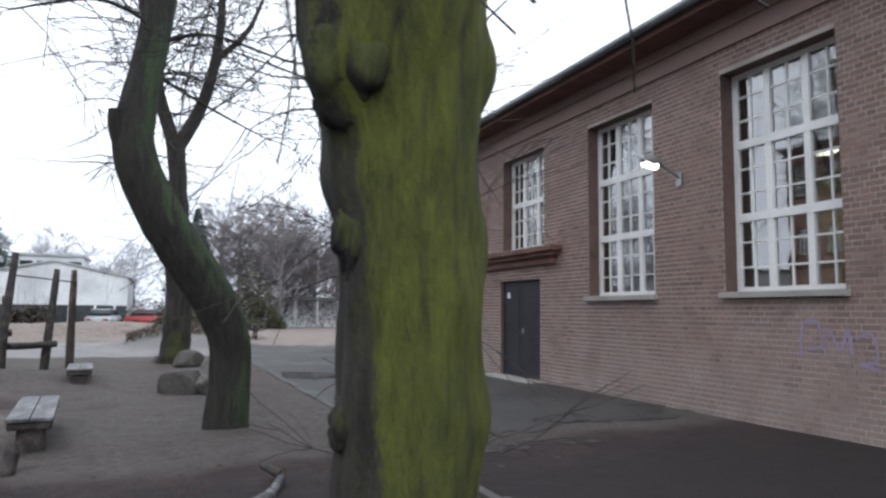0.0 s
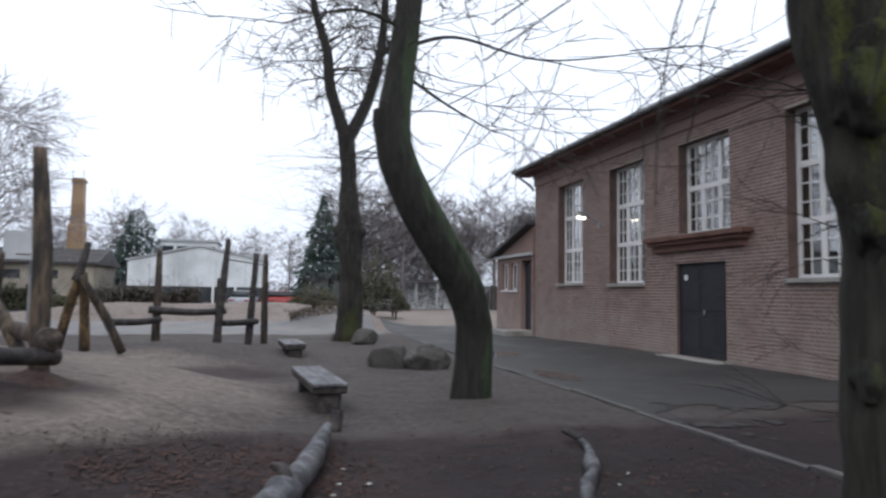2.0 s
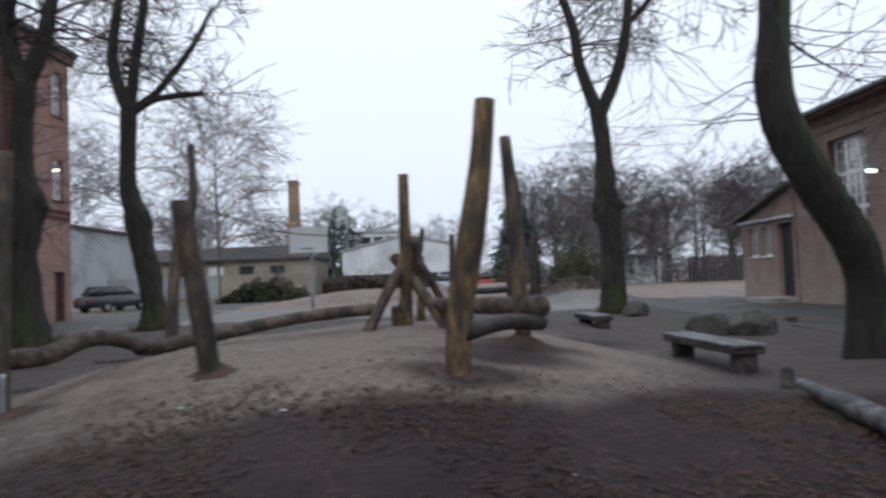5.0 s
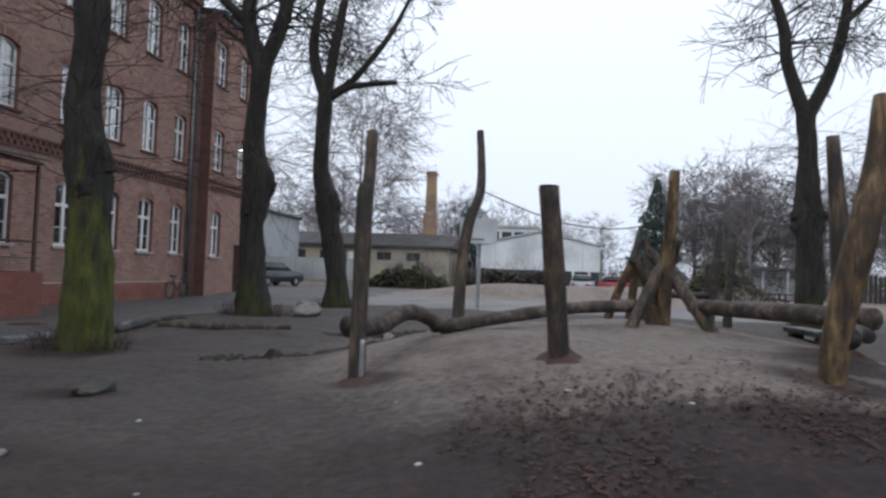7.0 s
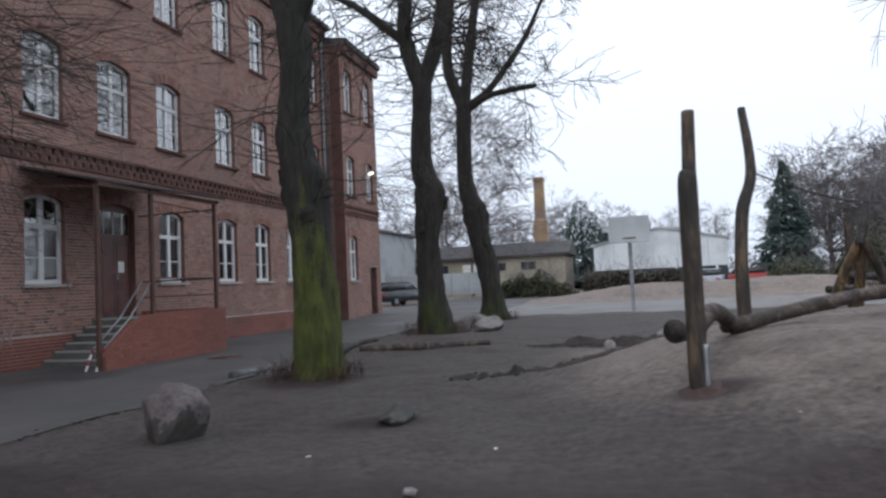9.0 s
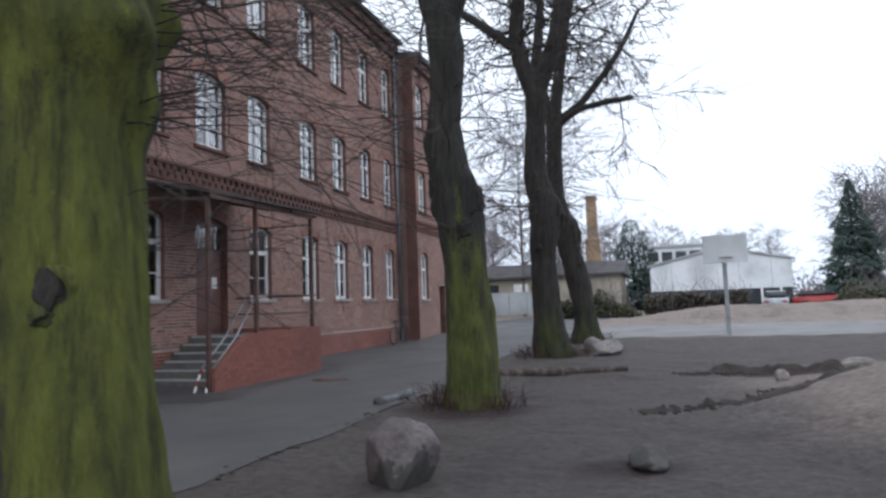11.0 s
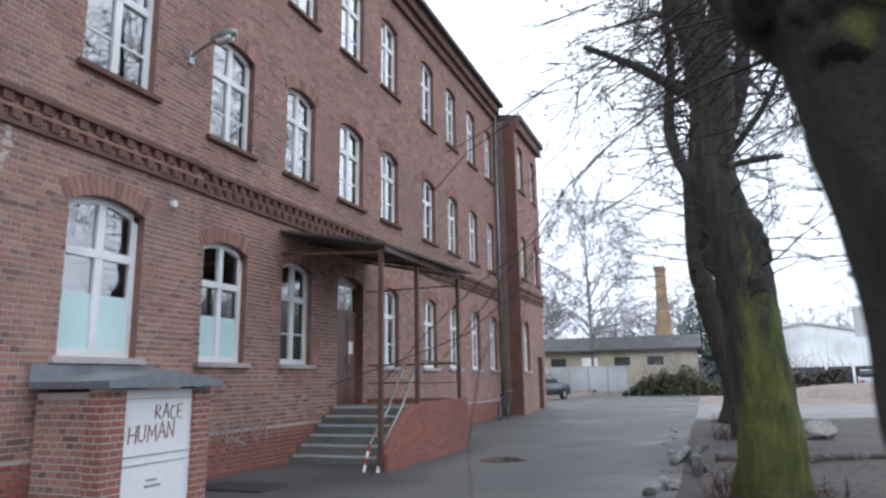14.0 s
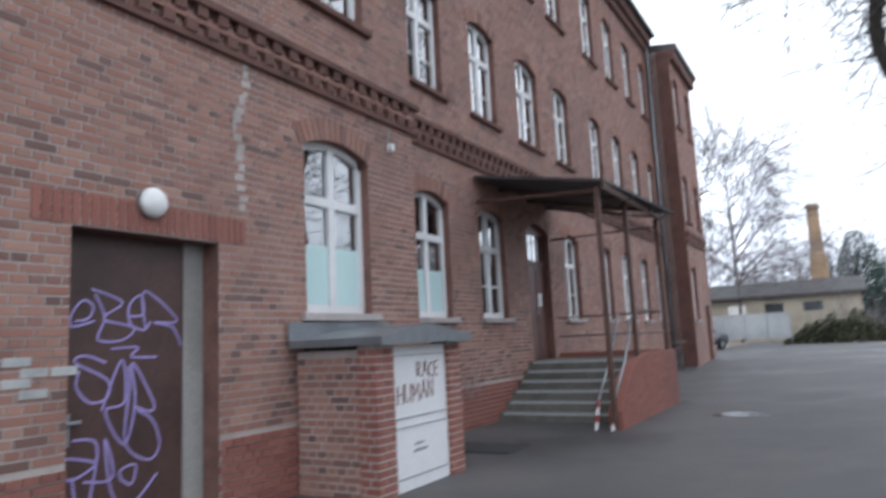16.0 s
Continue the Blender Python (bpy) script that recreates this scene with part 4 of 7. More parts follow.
for h in GWIN:
    hall_window(k, *h)
    k += 1
d = holder("door_4", (GYM_X, 13.6, 0.02), "dark blue-black wooden double door of the hall", "door", kind="structure")
for a, e in ((12.68, 13.585), (13.595, 14.50)):
    bm = boxes((GYM_X + 0.08, GYM_X + 0.13, a, e, 0.03, 2.21))
    for za, zb in ((0.2, 0.95), (1.1, 2.05)):
        box(bm, GYM_X + 0.068, GYM_X + 0.08, a + 0.12, e - 0.12, za, zb, bevel=0.004)
    leaf = part("door_leaf", bm, M_DOOR, d)
    if a > 13:
        part("notice", boxes((GYM_X + 0.062, GYM_X + 0.067, a + 0.55, a + 0.68, 1.82, 1.95)), M_PAPER, leaf, "small white notice")
    else:
        part("door_handle", boxes((GYM_X + 0.03, GYM_X + 0.068, e - 0.1, e - 0.06, 1.0, 1.12), bevel=0.004), M_GREYSTEEL, leaf)
part("threshold", boxes((GYM_X - 0.45, GYM_X + 0.13, 12.5, 14.75, -0.2, 0.015), bevel=0.01), M_CONCRETE, d)
hood = holder("door_hood", (GYM_X, 13.7, 2.6), "dark brick ledge over the hall door", "door hood", kind="structure")
part("ledge", boxes((GYM_X - 0.28, GYM_X, 11.8, 15.6, 2.78, 2.88), (GYM_X - 0.20, GYM_X, 11.9, 15.5, 2.68, 2.78), (GYM_X - 0.11, GYM_X, 12.0, 15.4, 2.52, 2.68)), M_DARKBAND, hood)

# ---------------------------------------------------------------- trees


def grow(tubes, p, d, length, r, depth, rng, droop=0.0, wig=0.25, kids=4, spread=0.7, n=4, min_r=0.004, shrink=0.55):
    """A branch that wanders, thins and forks."""
    segs = 6 if depth > 0 else 3
    path, q, e = [(p.copy(), r)], p.copy(), d.normalized()
    for i in range(segs):
        e = (e + Vector((rng.gauss(0, wig), rng.gauss(0, wig), rng.gauss(0, wig) - droop)) * 0.5).normalized()
        q = q + e * length / segs
        path.append((q.copy(), max(r * (1 - 0.75 * (i + 1) / segs), min_r)))
    tubes.add(path, n if depth > 0 else 3, cap=False)
    if depth <= 0:
        return
    for c in range(kids):
        t = rng.uniform(0.3, 1.0)
        i = min(int(t * segs), segs - 1)
        o, rr = path[i + 1]
        side = Vector((rng.gauss(0, 1), rng.gauss(0, 1), rng.gauss(0, 0.7))).normalized()
        nd = (e * (1 - spread) + side * spread).normalized()
        grow(tubes, o, nd, length * rng.uniform(0.45, 0.75), max(rr * shrink, min_r), depth - 1, rng, droop, wig, kids, spread, n, min_r, shrink)


def tree(name, label, trunk, radii, limbs, material, seed, sprouts=(), flare=0.35, n=18, rough=0.1, twig_r=0.006, burls=(), group=""):
    """A trunk through the given points, thick limbs as given, twigs grown from them."""
    rng = random.Random(seed)
    base = Vector(trunk[0])
    e = holder(name, base, label, "tree", group)
    t = Tubes()
    z0 = base.z

    def foot(z, ang):
        s = max(0.0, 1 - (z - z0) / 0.7)
        k = 1 + flare * s * s * (0.65 + 0.35 * math.sin(4 * ang + seed) + 0.2 * math.sin(7 * ang))
        k += 0.03 * math.sin(5 * ang + seed + 0.8 * math.sin(1.7 * z)) + 0.018 * math.sin(11 * ang + 1.3 * z)
        for bz, ba, bs in burls:
            da = math.atan2(math.sin(ang - ba), math.cos(ang - ba))
            k += bs * math.exp(-((z - bz) / 0.16) ** 2 - (da / 0.5) ** 2)
        return k
    path = spline(trunk, radii, 26 if n > 20 else 14)
    path[0] = (path[0][0] - Vector((0, 0, 0.25)), path[0][1])
    t.add(path, n * 2, rough, seed=seed, flare=foot)
    part("trunk", t.mesh(), material, e, smooth=True)
    for bz, ba, bs in burls:
        # a knobbly burl sits where the trunk swells
        o, rr = min(path, key=lambda q: abs(q[0].z - bz))
        bm = burl_mesh(bs * (0.42 if rr < 0.26 else 0.56), seed + bz)
        bm.transform(Matrix.Translation(o + Vector((math.cos(ba), math.sin(ba), 0)) * rr * 0.62) @ Matrix.Diagonal((1.25, 1.25, 1.7, 1)))
        part("burl", bm, M_BARK if material not in (M_BARK_LEFT, M_BARK_NEAR) else M_BURL, e, "dark knobbly burl", smooth=True)
    heads = []
    for pts, rad, kids in limbs:
        lt = Tubes()
        pp = spline(pts, rad, 6)
        lt.add(pp, 12, 0.08, seed=seed)
        part("limb", lt.mesh(), material, e, smooth=True)
        heads.append((pp, kids))
    tw = Tubes()
    for pp, kids in heads:
        for c in range(kids):
            i = rng.randrange(len(pp) // 4, len(pp))
            o, rr = pp[i]
            a, b = pp[max(i - 1, 0)][0], pp[min(i + 1, len(pp) - 1)][0]
            ax = (b - a).normalized()
            side = Vector((rng.gauss(0, 1), rng.gauss(0, 1), rng.gauss(0, 0.5))).normalized()
            grow(tw, o, (ax * 0.3 + side).normalized(), rng.uniform(0.8, 2.1), max(rr * 0.2, twig_r * 1.8), 2, rng, 0.03, 0.2, 4, 0.5, 5, twig_r)
    for z_lo, z_hi, count, ln, rad in sprouts:
        for c in range(count):
            z = rng.uniform(z_lo, z_hi)
            o, rr = min(path, key=lambda q: abs(q[0].z - z))
            ang = rng.uniform(0.1, 2.9) if burls and n > 20 else rng.uniform(0, 2 * math.pi)
            d = Vector((math.cos(ang), math.sin(ang), rng.uniform(0.0, 0.5)))
            grow(tw, o + Vector((d.x, d.y, 0)) * rr * 0.85, d, rng.uniform(0.45, 1.25) * ln, rad, 1, rng, 0.05, 0.32, 5, 0.36, 4, twig_r * 0.35)
    if tw.v:
        tagged(part("crown", tw.mesh(), M_TWIG, e, "bare thin winter twigs"), kind="stuff")
    return e


V = Vector
gz = ground_z
tree("lime_tree", "thick lime trunk with green moss and burls, standing by the hall", [(0.97, 2.62, gz(0.97, 2.62)), (0.97, 2.62, 0.9), (0.95, 2.60, 1.7), (0.91, 2.62, 2.35), (0.86, 2.62, 2.9), (0.86, 2.62, 4.2)], [0.32, 0.285, 0.285, 0.335, 0.40, 0.32],
     [([(0.8, 2.6, 3.0), (0.3, 2.7, 3.9), (0.0, 2.9, 5.2), (-0.3, 3.0, 7)], [0.22, 0.17, 0.13, 0.05], 5), ([(0.95, 2.6, 3.0), (1.4, 2.9, 4.2), (1.6, 3.2, 5.6), (1.9, 3.4, 7)], [0.24, 0.18, 0.13, 0.05], 4), ([(0.86, 2.62, 4.0), (0.8, 2.7, 5.5), (0.9, 2.8, 7.5)], [0.28, 0.17, 0.06], 3)],
     M_BARK_NEAR, 3, n=44, rough=0.13, sprouts=((2.25, 2.75, 12, 0.9, 0.006), (1.3, 2.0, 6, 0.7, 0.004), (0.75, 1.15, 6, 0.6, 0.004)), burls=((2.0, 0.2, 0.16), (1.05, 3.2, 0.2), (2.4, 0.6, 0.26), (2.45, 3.6, 0.3), (0.75, 0.0, 0.12), (1.75, 3.3, 0.2), (1.5, 2.6, 0.14)))
tree("bent_lime_tree", "leaning S-curved lime trunk with greenish bark on bare soil", [(0.94, 9.66, -0.15), (0.97, 9.62, 0.55), (0.93, 9.56, 1.15), (0.55, 9.42, 1.85), (-0.06, 9.30, 2.75), (-0.36, 9.28, 3.6), (-0.25, 9.38, 4.5), (-0.12, 9.5, 5.6), (0.0, 9.6, 7.2)], [0.30, 0.27, 0.27, 0.29, 0.27, 0.25, 0.21, 0.19, 0.13],
     [([(-0.35, 9.3, 3.3), (-0.52, 9.22, 3.7), (-0.55, 9.2, 3.95)], [0.17, 0.13, 0.11], 0), ([(-0.25, 9.4, 4.9), (0.5, 9.2, 5.1), (1.7, 8.8, 4.75), (3.2, 8.4, 4.9)], [0.035, 0.024, 0.015, 0.007], 7), ([(0.0, 9.6, 7.0), (0.3, 9.7, 8.5), (0.2, 9.7, 10.5)], [0.13, 0.09, 0.03], 15), ([(-0.05, 9.55, 6.2), (-0.8, 9.4, 7.3), (-1.3, 9.4, 9)], [0.1, 0.07, 0.03], 12), ([(-0.2, 9.4, 5.2), (-0.9, 9.6, 5.5), (-1.9, 9.9, 5.3)], [0.035, 0.024, 0.009], 8), ([(-0.28, 9.4, 4.6), (0.6, 9.9, 4.3), (1.5, 10.2, 4.0)], [0.03, 0.02, 0.008], 8)],
     M_BARK_BENT, 5, sprouts=((3.2, 6.5, 26, 1.3, 0.012),), flare=0.12, burls=())
tree("forked_lime_tree", "tall forked bare lime tree with knobbly trunk", [(0.62, 21.5, -0.1), (0.6, 21.45, 1.5), (0.55, 21.4, 2.6), (0.5, 21.4, 3.4), (0.45, 21.3, 5.0), (0.35, 21.2, 6.4)], [0.40, 0.37, 0.36, 0.42, 0.27, 0.27],
     [([(0.35, 21.2, 6.2), (-0.2, 21.2, 7.8), (-0.35, 21.2, 9.0), (-0.8, 21.3, 10.6), (-1.2, 21.4, 13)], [0.22, 0.18, 0.16, 0.11, 0.04], 46), ([(0.35, 21.2, 6.2), (1.0, 21.2, 7.6), (1.35, 21.1, 9.2), (1.45, 21, 11), (1.3, 21, 13.5)], [0.23, 0.18, 0.15, 0.11, 0.04], 46), ([(1.3, 21.1, 9.0), (2.2, 20.8, 10), (2.7, 20.6, 11.3)], [0.1, 0.08, 0.04], 14)],
     M_BARK, 8, sprouts=((2.6, 6.0, 65, 1.6, 0.010),), flare=0.3, rough=0.22, twig_r=0.009, burls=((3.0, 0.1, 0.28), (3.3, 3.2, 0.3), (2.4, 5.4, 0.24), (3.9, 4.3, 0.2)))
tree("young_mossy_lime_tree", "bright moss-green thick lime trunk with a bark scar beside the drive", [(-14.01, 2.78, gz(-14.0, 2.78)), (-14.03, 2.77, 0.8), (-14.08, 2.77, 1.5), (-14.15, 2.77, 2.15), (-14.2, 2.78, 2.7), (-14.22, 2.8, 3.6)], [0.35, 0.315, 0.30, 0.335, 0.44, 0.37],
     [([(-14.3, 2.8, 2.7), (-14.6, 3.1, 3.6), (-14.7, 3.4, 5.2), (-14.7, 3.7, 7.5)], [0.24, 0.18, 0.13, 0.05], 9), ([(-14.2, 2.8, 2.8), (-13.7, 2.9, 3.8), (-13.4, 3.0, 5.4), (-13.3, 3.2, 7.5)], [0.24, 0.18, 0.13, 0.05], 20)],
     M_BARK_LEFT, 11, n=44, sprouts=((2.1, 3.1, 85, 1.2, 0.0055), (1.2, 1.9, 16, 0.6, 0.0035)), rough=0.14, burls=((2.45, 3.4, 0.28), (2.62, 5.9, 0.28), (2.35, 0.2, 0.20), (2.2, 4.0, 0.24), (2.75, 4.5, 0.28), (2.9, 5.2, 0.26)))
tree("lime_tree", "moss-footed lime tree with swollen knobbly trunk at the drive's edge", [(-14.15, 9.4, gz(-14, 9.4)), (-14.15, 9.4, 0.9), (-14.2, 9.42, 2.0), (-14.3, 9.45, 2.75), (-14.45, 9.45, 3.6), (-14.4, 9.5, 4.7), (-14.45, 9.5, 5.5)], [0.36, 0.33, 0.28, 0.33, 0.25, 0.24, 0.24],
     [([(-14.45, 9.5, 5.2), (-14.8, 9.5, 6.5), (-14.9, 9.6, 8.2), (-15.2, 9.6, 11)], [0.2, 0.16, 0.12, 0.04], 34), ([(-14.45, 9.5, 5.2), (-14.0, 9.5, 6.4), (-13.8, 9.5, 8), (-13.7, 9.5, 11)], [0.2, 0.16, 0.12, 0.04], 34)],
     M_BARK_MID, 13, sprouts=((2.3, 5.0, 45, 1.6, 0.011),), rough=0.2, burls=((2.7, 0.3, 0.26), (2.9, 3.0, 0.26), (3.6, 0.2, 0.2), (2.3, 5.0, 0.2)))
tree("lime_tree", "dark bare lime tree with lumpy trunk inside a log border", [(-14.0, 15.1, gz(-14, 15)), (-14.05, 15.1, 1.0), (-14.1, 15.1, 2.2), (-14.0, 15.1, 3.2), (-14.2, 15.15, 4.2), (-14.1, 15.2, 6.0)], [0.36, 0.32, 0.27, 0.31, 0.24, 0.22],
     [([(-14.1, 15.2, 5.8), (-14.5, 15.2, 7.2), (-14.4, 15.3, 9.0), (-14.8, 15.3, 12.5)], [0.22, 0.18, 0.13, 0.04], 40), ([(-14.1, 15.2, 5.9), (-13.6, 15.2, 7.2), (-13.4, 15.2, 9.0), (-13.2, 15.2, 12.5)], [0.2, 0.17, 0.13, 0.04], 40), ([(-14.3, 15.2, 6.8), (-15.6, 15.4, 8.0), (-16.8, 15.5, 8.8)], [0.13, 0.1, 0.06], 14)],
     M_BARK, 17, sprouts=((2.5, 6.0, 60, 1.7, 0.010),), rough=0.22, twig_r=0.008, burls=((3.1, 0.3, 0.3), (3.3, 3.4, 0.28), (4.0, 5.0, 0.22), (2.4, 4.6, 0.22)))
tree("lime_tree", "dark bare lime tree with a lopped side limb", [(-14.0, 21.8, 0.0), (-14.05, 21.8, 1.0), (-14.3, 21.8, 2.4), (-14.5, 21.8, 3.5), (-14.75, 21.8, 4.6), (-14.7, 21.8, 7.2)], [0.42, 0.36, 0.34, 0.36, 0.26, 0.24],
     [([(-14.7, 21.8, 7.0), (-15.2, 21.8, 8.6), (-15.0, 21.9, 11.0), (-15.1, 22, 14)], [0.22, 0.18, 0.13, 0.04], 44), ([(-14.7, 21.8, 7.0), (-14.4, 21.8, 9.0), (-14.0, 21.8, 11.5), (-13.9, 22, 14)], [0.2, 0.17, 0.12, 0.04], 44), ([(-14.7, 21.8, 7.0), (-13.8, 21.7, 7.5), (-12.6, 21.6, 8.9), (-11.9, 21.6, 10.2)], [0.15, 0.12, 0.09, 0.05], 18), ([(-14.6, 21.8, 6.9), (-13.7, 21.6, 7.3), (-12.2, 21.5, 7.4)], [0.12, 0.1, 0.08], 8)],
     M_BARK, 19, sprouts=((3.0, 7.0, 60, 1.7, 0.010),), rough=0.22, twig_r=0.009, burls=((3.3, 0.2, 0.3), (3.6, 3.3, 0.26), (2.5, 5.2, 0.25), (4.4, 4.4, 0.22)))

# a long thin shoot hangs from the near crown
near_lime = bpy.data.objects["lime_tree"]
t = Tubes()
shoot = spline([(0.62, 2.9, 3.75), (0.4, 3.25, 3.5), (0.23, 3.36, 3.1), (0.13, 3.36, 2.74), (0.07, 3.36, 2.4), (0.05, 3.36, 1.9)], [0.011, 0.009, 0.007, 0.006, 0.005, 0.003], 5)
t.add(shoot, 5)
for q in (8, 13, 17, 21):
    o = shoot[q][0]
    s = 1 if q % 2 else -1
    t.add([(o, 0.004), (o + V((0.05 * s, 0, 0.07)), 0.003), (o + V((0.08 * s, 0, 0.17)), 0.002)], 4)
part("hanging_shoot", t.mesh(), M_TWIG, near_lime, "long drooping bare shoot")
# the eye-shaped scar in the mossy trunk
mossy = bpy.data.objects["young_mossy_lime_tree"]
axis_out = Vector((0.45, -0.89, 0.0))
foot_of_scar = Vector((-14.06, 2.77, 1.36)) + axis_out * 0.27
turn_to = axis_out.to_track_quat("Z", "Y").to_matrix().to_4x4()
lt = Tubes()
rim = []
for q in np.linspace(0, 2 * math.pi, 29):
    wob_ = 1 + 0.16 * math.sin(3 * q + 1)
    rim.append((foot_of_scar + (turn_to @ Vector((0.080 * wob_ * math.cos(q), 0.105 * wob_ * math.sin(q), 0.0))), 0.034 + 0.010 * math.sin(2 * q)))
lt.add(rim, 10, 0.3, cap=False, seed=4)
part("bark_lip", lt.mesh(), M_BARK_LEFT, mossy, "mossy swollen rim round the knot hole", smooth=True)
bm = burl_mesh(0.072, 2.2)
bm.transform(Matrix.Translation(foot_of_scar + axis_out * 0.025) @ turn_to @ Matrix.Diagonal((0.9, 1.25, 0.45, 1)))
part("bark_scar", bm, M_BARK, mossy, "dark rotted knot hole", smooth=True)
bm = burl_mesh(0.05, 3.7)
bm.transform(Matrix.Translation(foot_of_scar + axis_out * 0.03 + Vector((-0.02, 0, -0.10))) @ turn_to)
part("bark_scar", bm, M_BURL, mossy, "knobbly growth under the knot hole", smooth=True)

# ---------------------------------------------------------------- playground of raw logs
swing_posts = "log climbing frame"
c = holder("log_climbing_gate", (-5, 6.5, gz(-4.6, 6.8)), "climbing gate of two leaning logs, one ochre, with a log rail", "climbing frame", swing_posts)
pole_part("post", [(-5.02, 5.95, 0.2), (-4.98, 5.88, 0.9), (-4.86, 5.80, 1.6), (-4.76, 5.78, 2.2), (-4.70, 5.79, 2.75)], [0.105, 0.115, 0.12, 0.095, 0.085], M_WARMWOOD, c, 16, 0.10, seed=2, label="ochre stripped leaning log")
pole_part("post", [(-4.18, 7.68, 0.2), (-4.22, 7.70, 1.0), (-4.24, 7.72, 1.9), (-4.31, 7.73, 2.83)], [0.095, 0.095, 0.09, 0.065], M_WOOD, c, 14, 0.12, seed=4)
pole_part("rail", [(-4.93, 5.80, 0.80), (-4.5, 6.7, 0.80), (-4.02, 7.55, 0.72)], [0.085, 0.08, 0.085], M_DARKWOOD, c, 12, 0.08, seed=5)
c = holder("balance_log", (-5, 9, 0.8), "long horizontal bark-stripped balance log", "balance beam", swing_posts)
pole_part("log", [(-4.03, 7.38, 0.90), (-4.6, 8.8, 0.88), (-5.2, 10.1, 0.86)], [0.115, 0.11, 0.10], M_LOGWOOD, c, 14, 0.06, seed=6)
snake = holder("snaking_balance_log", (-8, 8.6, 0.4), "long crooked bark-stripped log lying between posts", "balance beam", swing_posts)
pole_part("log", [(-9.18, 6.50, 0.65), (-9.02, 6.88, 0.64), (-8.85, 7.28, 0.75), (-8.73, 7.56, 0.74), (-8.57, 7.93, 0.62), (-8.48, 8.14, 0.57), (-7.05, 9.3, 0.78), (-6.06, 9.9, 0.84)], [0.095, 0.095, 0.09, 0.085, 0.085, 0.08, 0.085, 0.09], M_LOGWOOD, snake, 16, 0.14, seed=9)
pole_part("stub", [(-9.18, 6.50, 0.65), (-9.22, 6.41, 0.65)], [0.105, 0.10], M_DARKWOOD, snake, 12, 0.15, seed=3)
pole_part("leg", [(-8.5, 8.15, 0.1), (-8.46, 8.2, 0.6)], [0.085, 0.08], M_DARKWOOD, snake, 10, 0.1)


def foot_mound(x, y, r, h, seed):
    # earth heaped against a post
    v, f, m, q = [], [], 20, 5
    for i in range(q):
        for j in range(m):
            an_ = 2 * math.pi * j / m
            rr = r * (i + 1) / q * (1 + 0.4 * noise.noise((math.cos(an_) * 1.5 + seed, math.sin(an_) * 1.5, 0)))
            xx, yy = x + rr * math.cos(an_), y + rr * math.sin(an_)
            u = 1 - i / (q - 1)
            v.append((xx, yy, gz(xx, yy) - 0.015 + h * u * u + (0.03 * noise.noise((xx * 8, yy * 8, seed)) if i < q - 1 else -0.03)))
    for i in range(q - 1):
        for j in range(m):
            f.append((i * m + j, (i + 1) * m + j, (i + 1) * m + (j + 1) % m, i * m + (j + 1) % m))
    f.append(tuple(range(m)))
    tagged(part("earth_heap", (v, f), M_HEAP, smooth=True), "small heap of red-brown earth round a post", "earth", "earth heaps", kind="stuff")


def lone_post(label, pts, radii, material, seed, collar=None):
    e = holder("log_post", (pts[0][0], pts[0][1], pts[0][2] + 0.2), label, "post", "upright logs")
    shaft = pole_part("post", pts, radii, material, e, 16, 0.12, seed=seed)
    t = Tubes()
    t.add([(V(pts[-1]), radii[-1] * 0.97), (V(pts[-1]) + V((0, 0, 0.006)), radii[-1] * 0.9)], 12)
    part("cut_end", t.mesh(), M_LOGWOOD, shaft, "pale sawn end")
    if collar:
        a, r = collar
        t = Tubes()
        t.add(spline([a, (a[0] + 0.01, a[1], a[2] + 0.34)], [r * 0.86, r * 0.82], 4), 14, 0.05)
        part("steel_collar", t.mesh(), M_GREYSTEEL, e, "pale steel shoe at the foot", smooth=True)
    return e


lone_post("tall upright weathered log with a steel foot", [(-9.05, 6.2, 0.0), (-9.05, 6.21, 0.9), (-9.04, 6.22, 1.9), (-9.02, 6.25, 2.0), (-9.0, 6.25, 2.54)], [0.082, 0.078, 0.078, 0.058, 0.05], M_WOOD, 21)
lone_post("tall thin slightly bent upright log", [(-8.36, 8.32, 0.1), (-8.36, 8.4, 1.0), (-8.30, 8.5, 1.8), (-8.16, 8.6, 2.3), (-8.20, 8.7, 3.07)], [0.075, 0.073, 0.07, 0.06, 0.042], M_WOOD, 22)
lone_post("short thick leaning sawn log", [(-7.17, 6.2, 0.2), (-7.22, 6.1, 0.9), (-7.33, 5.9, 1.99)], [0.10, 0.095, 0.088], M_WOOD, 23)
for hx, hy, hr, hh in ((-9.05, 6.18, 0.30, 0.07), (-7.17, 6.2, 0.28, 0.11), (-5.02, 5.95, 0.36, 0.06), (-4.18, 7.66, 0.50, 0.10)):
    foot_mound(hx, hy, hr, hh, hx)
pole_part("steel_shoe", [(-8.99, 6.14, 0.2), (-8.99, 6.145, 0.56)], [0.028, 0.026], M_GREYSTEEL, bpy.data.objects["log_post"], 8, 0.02)

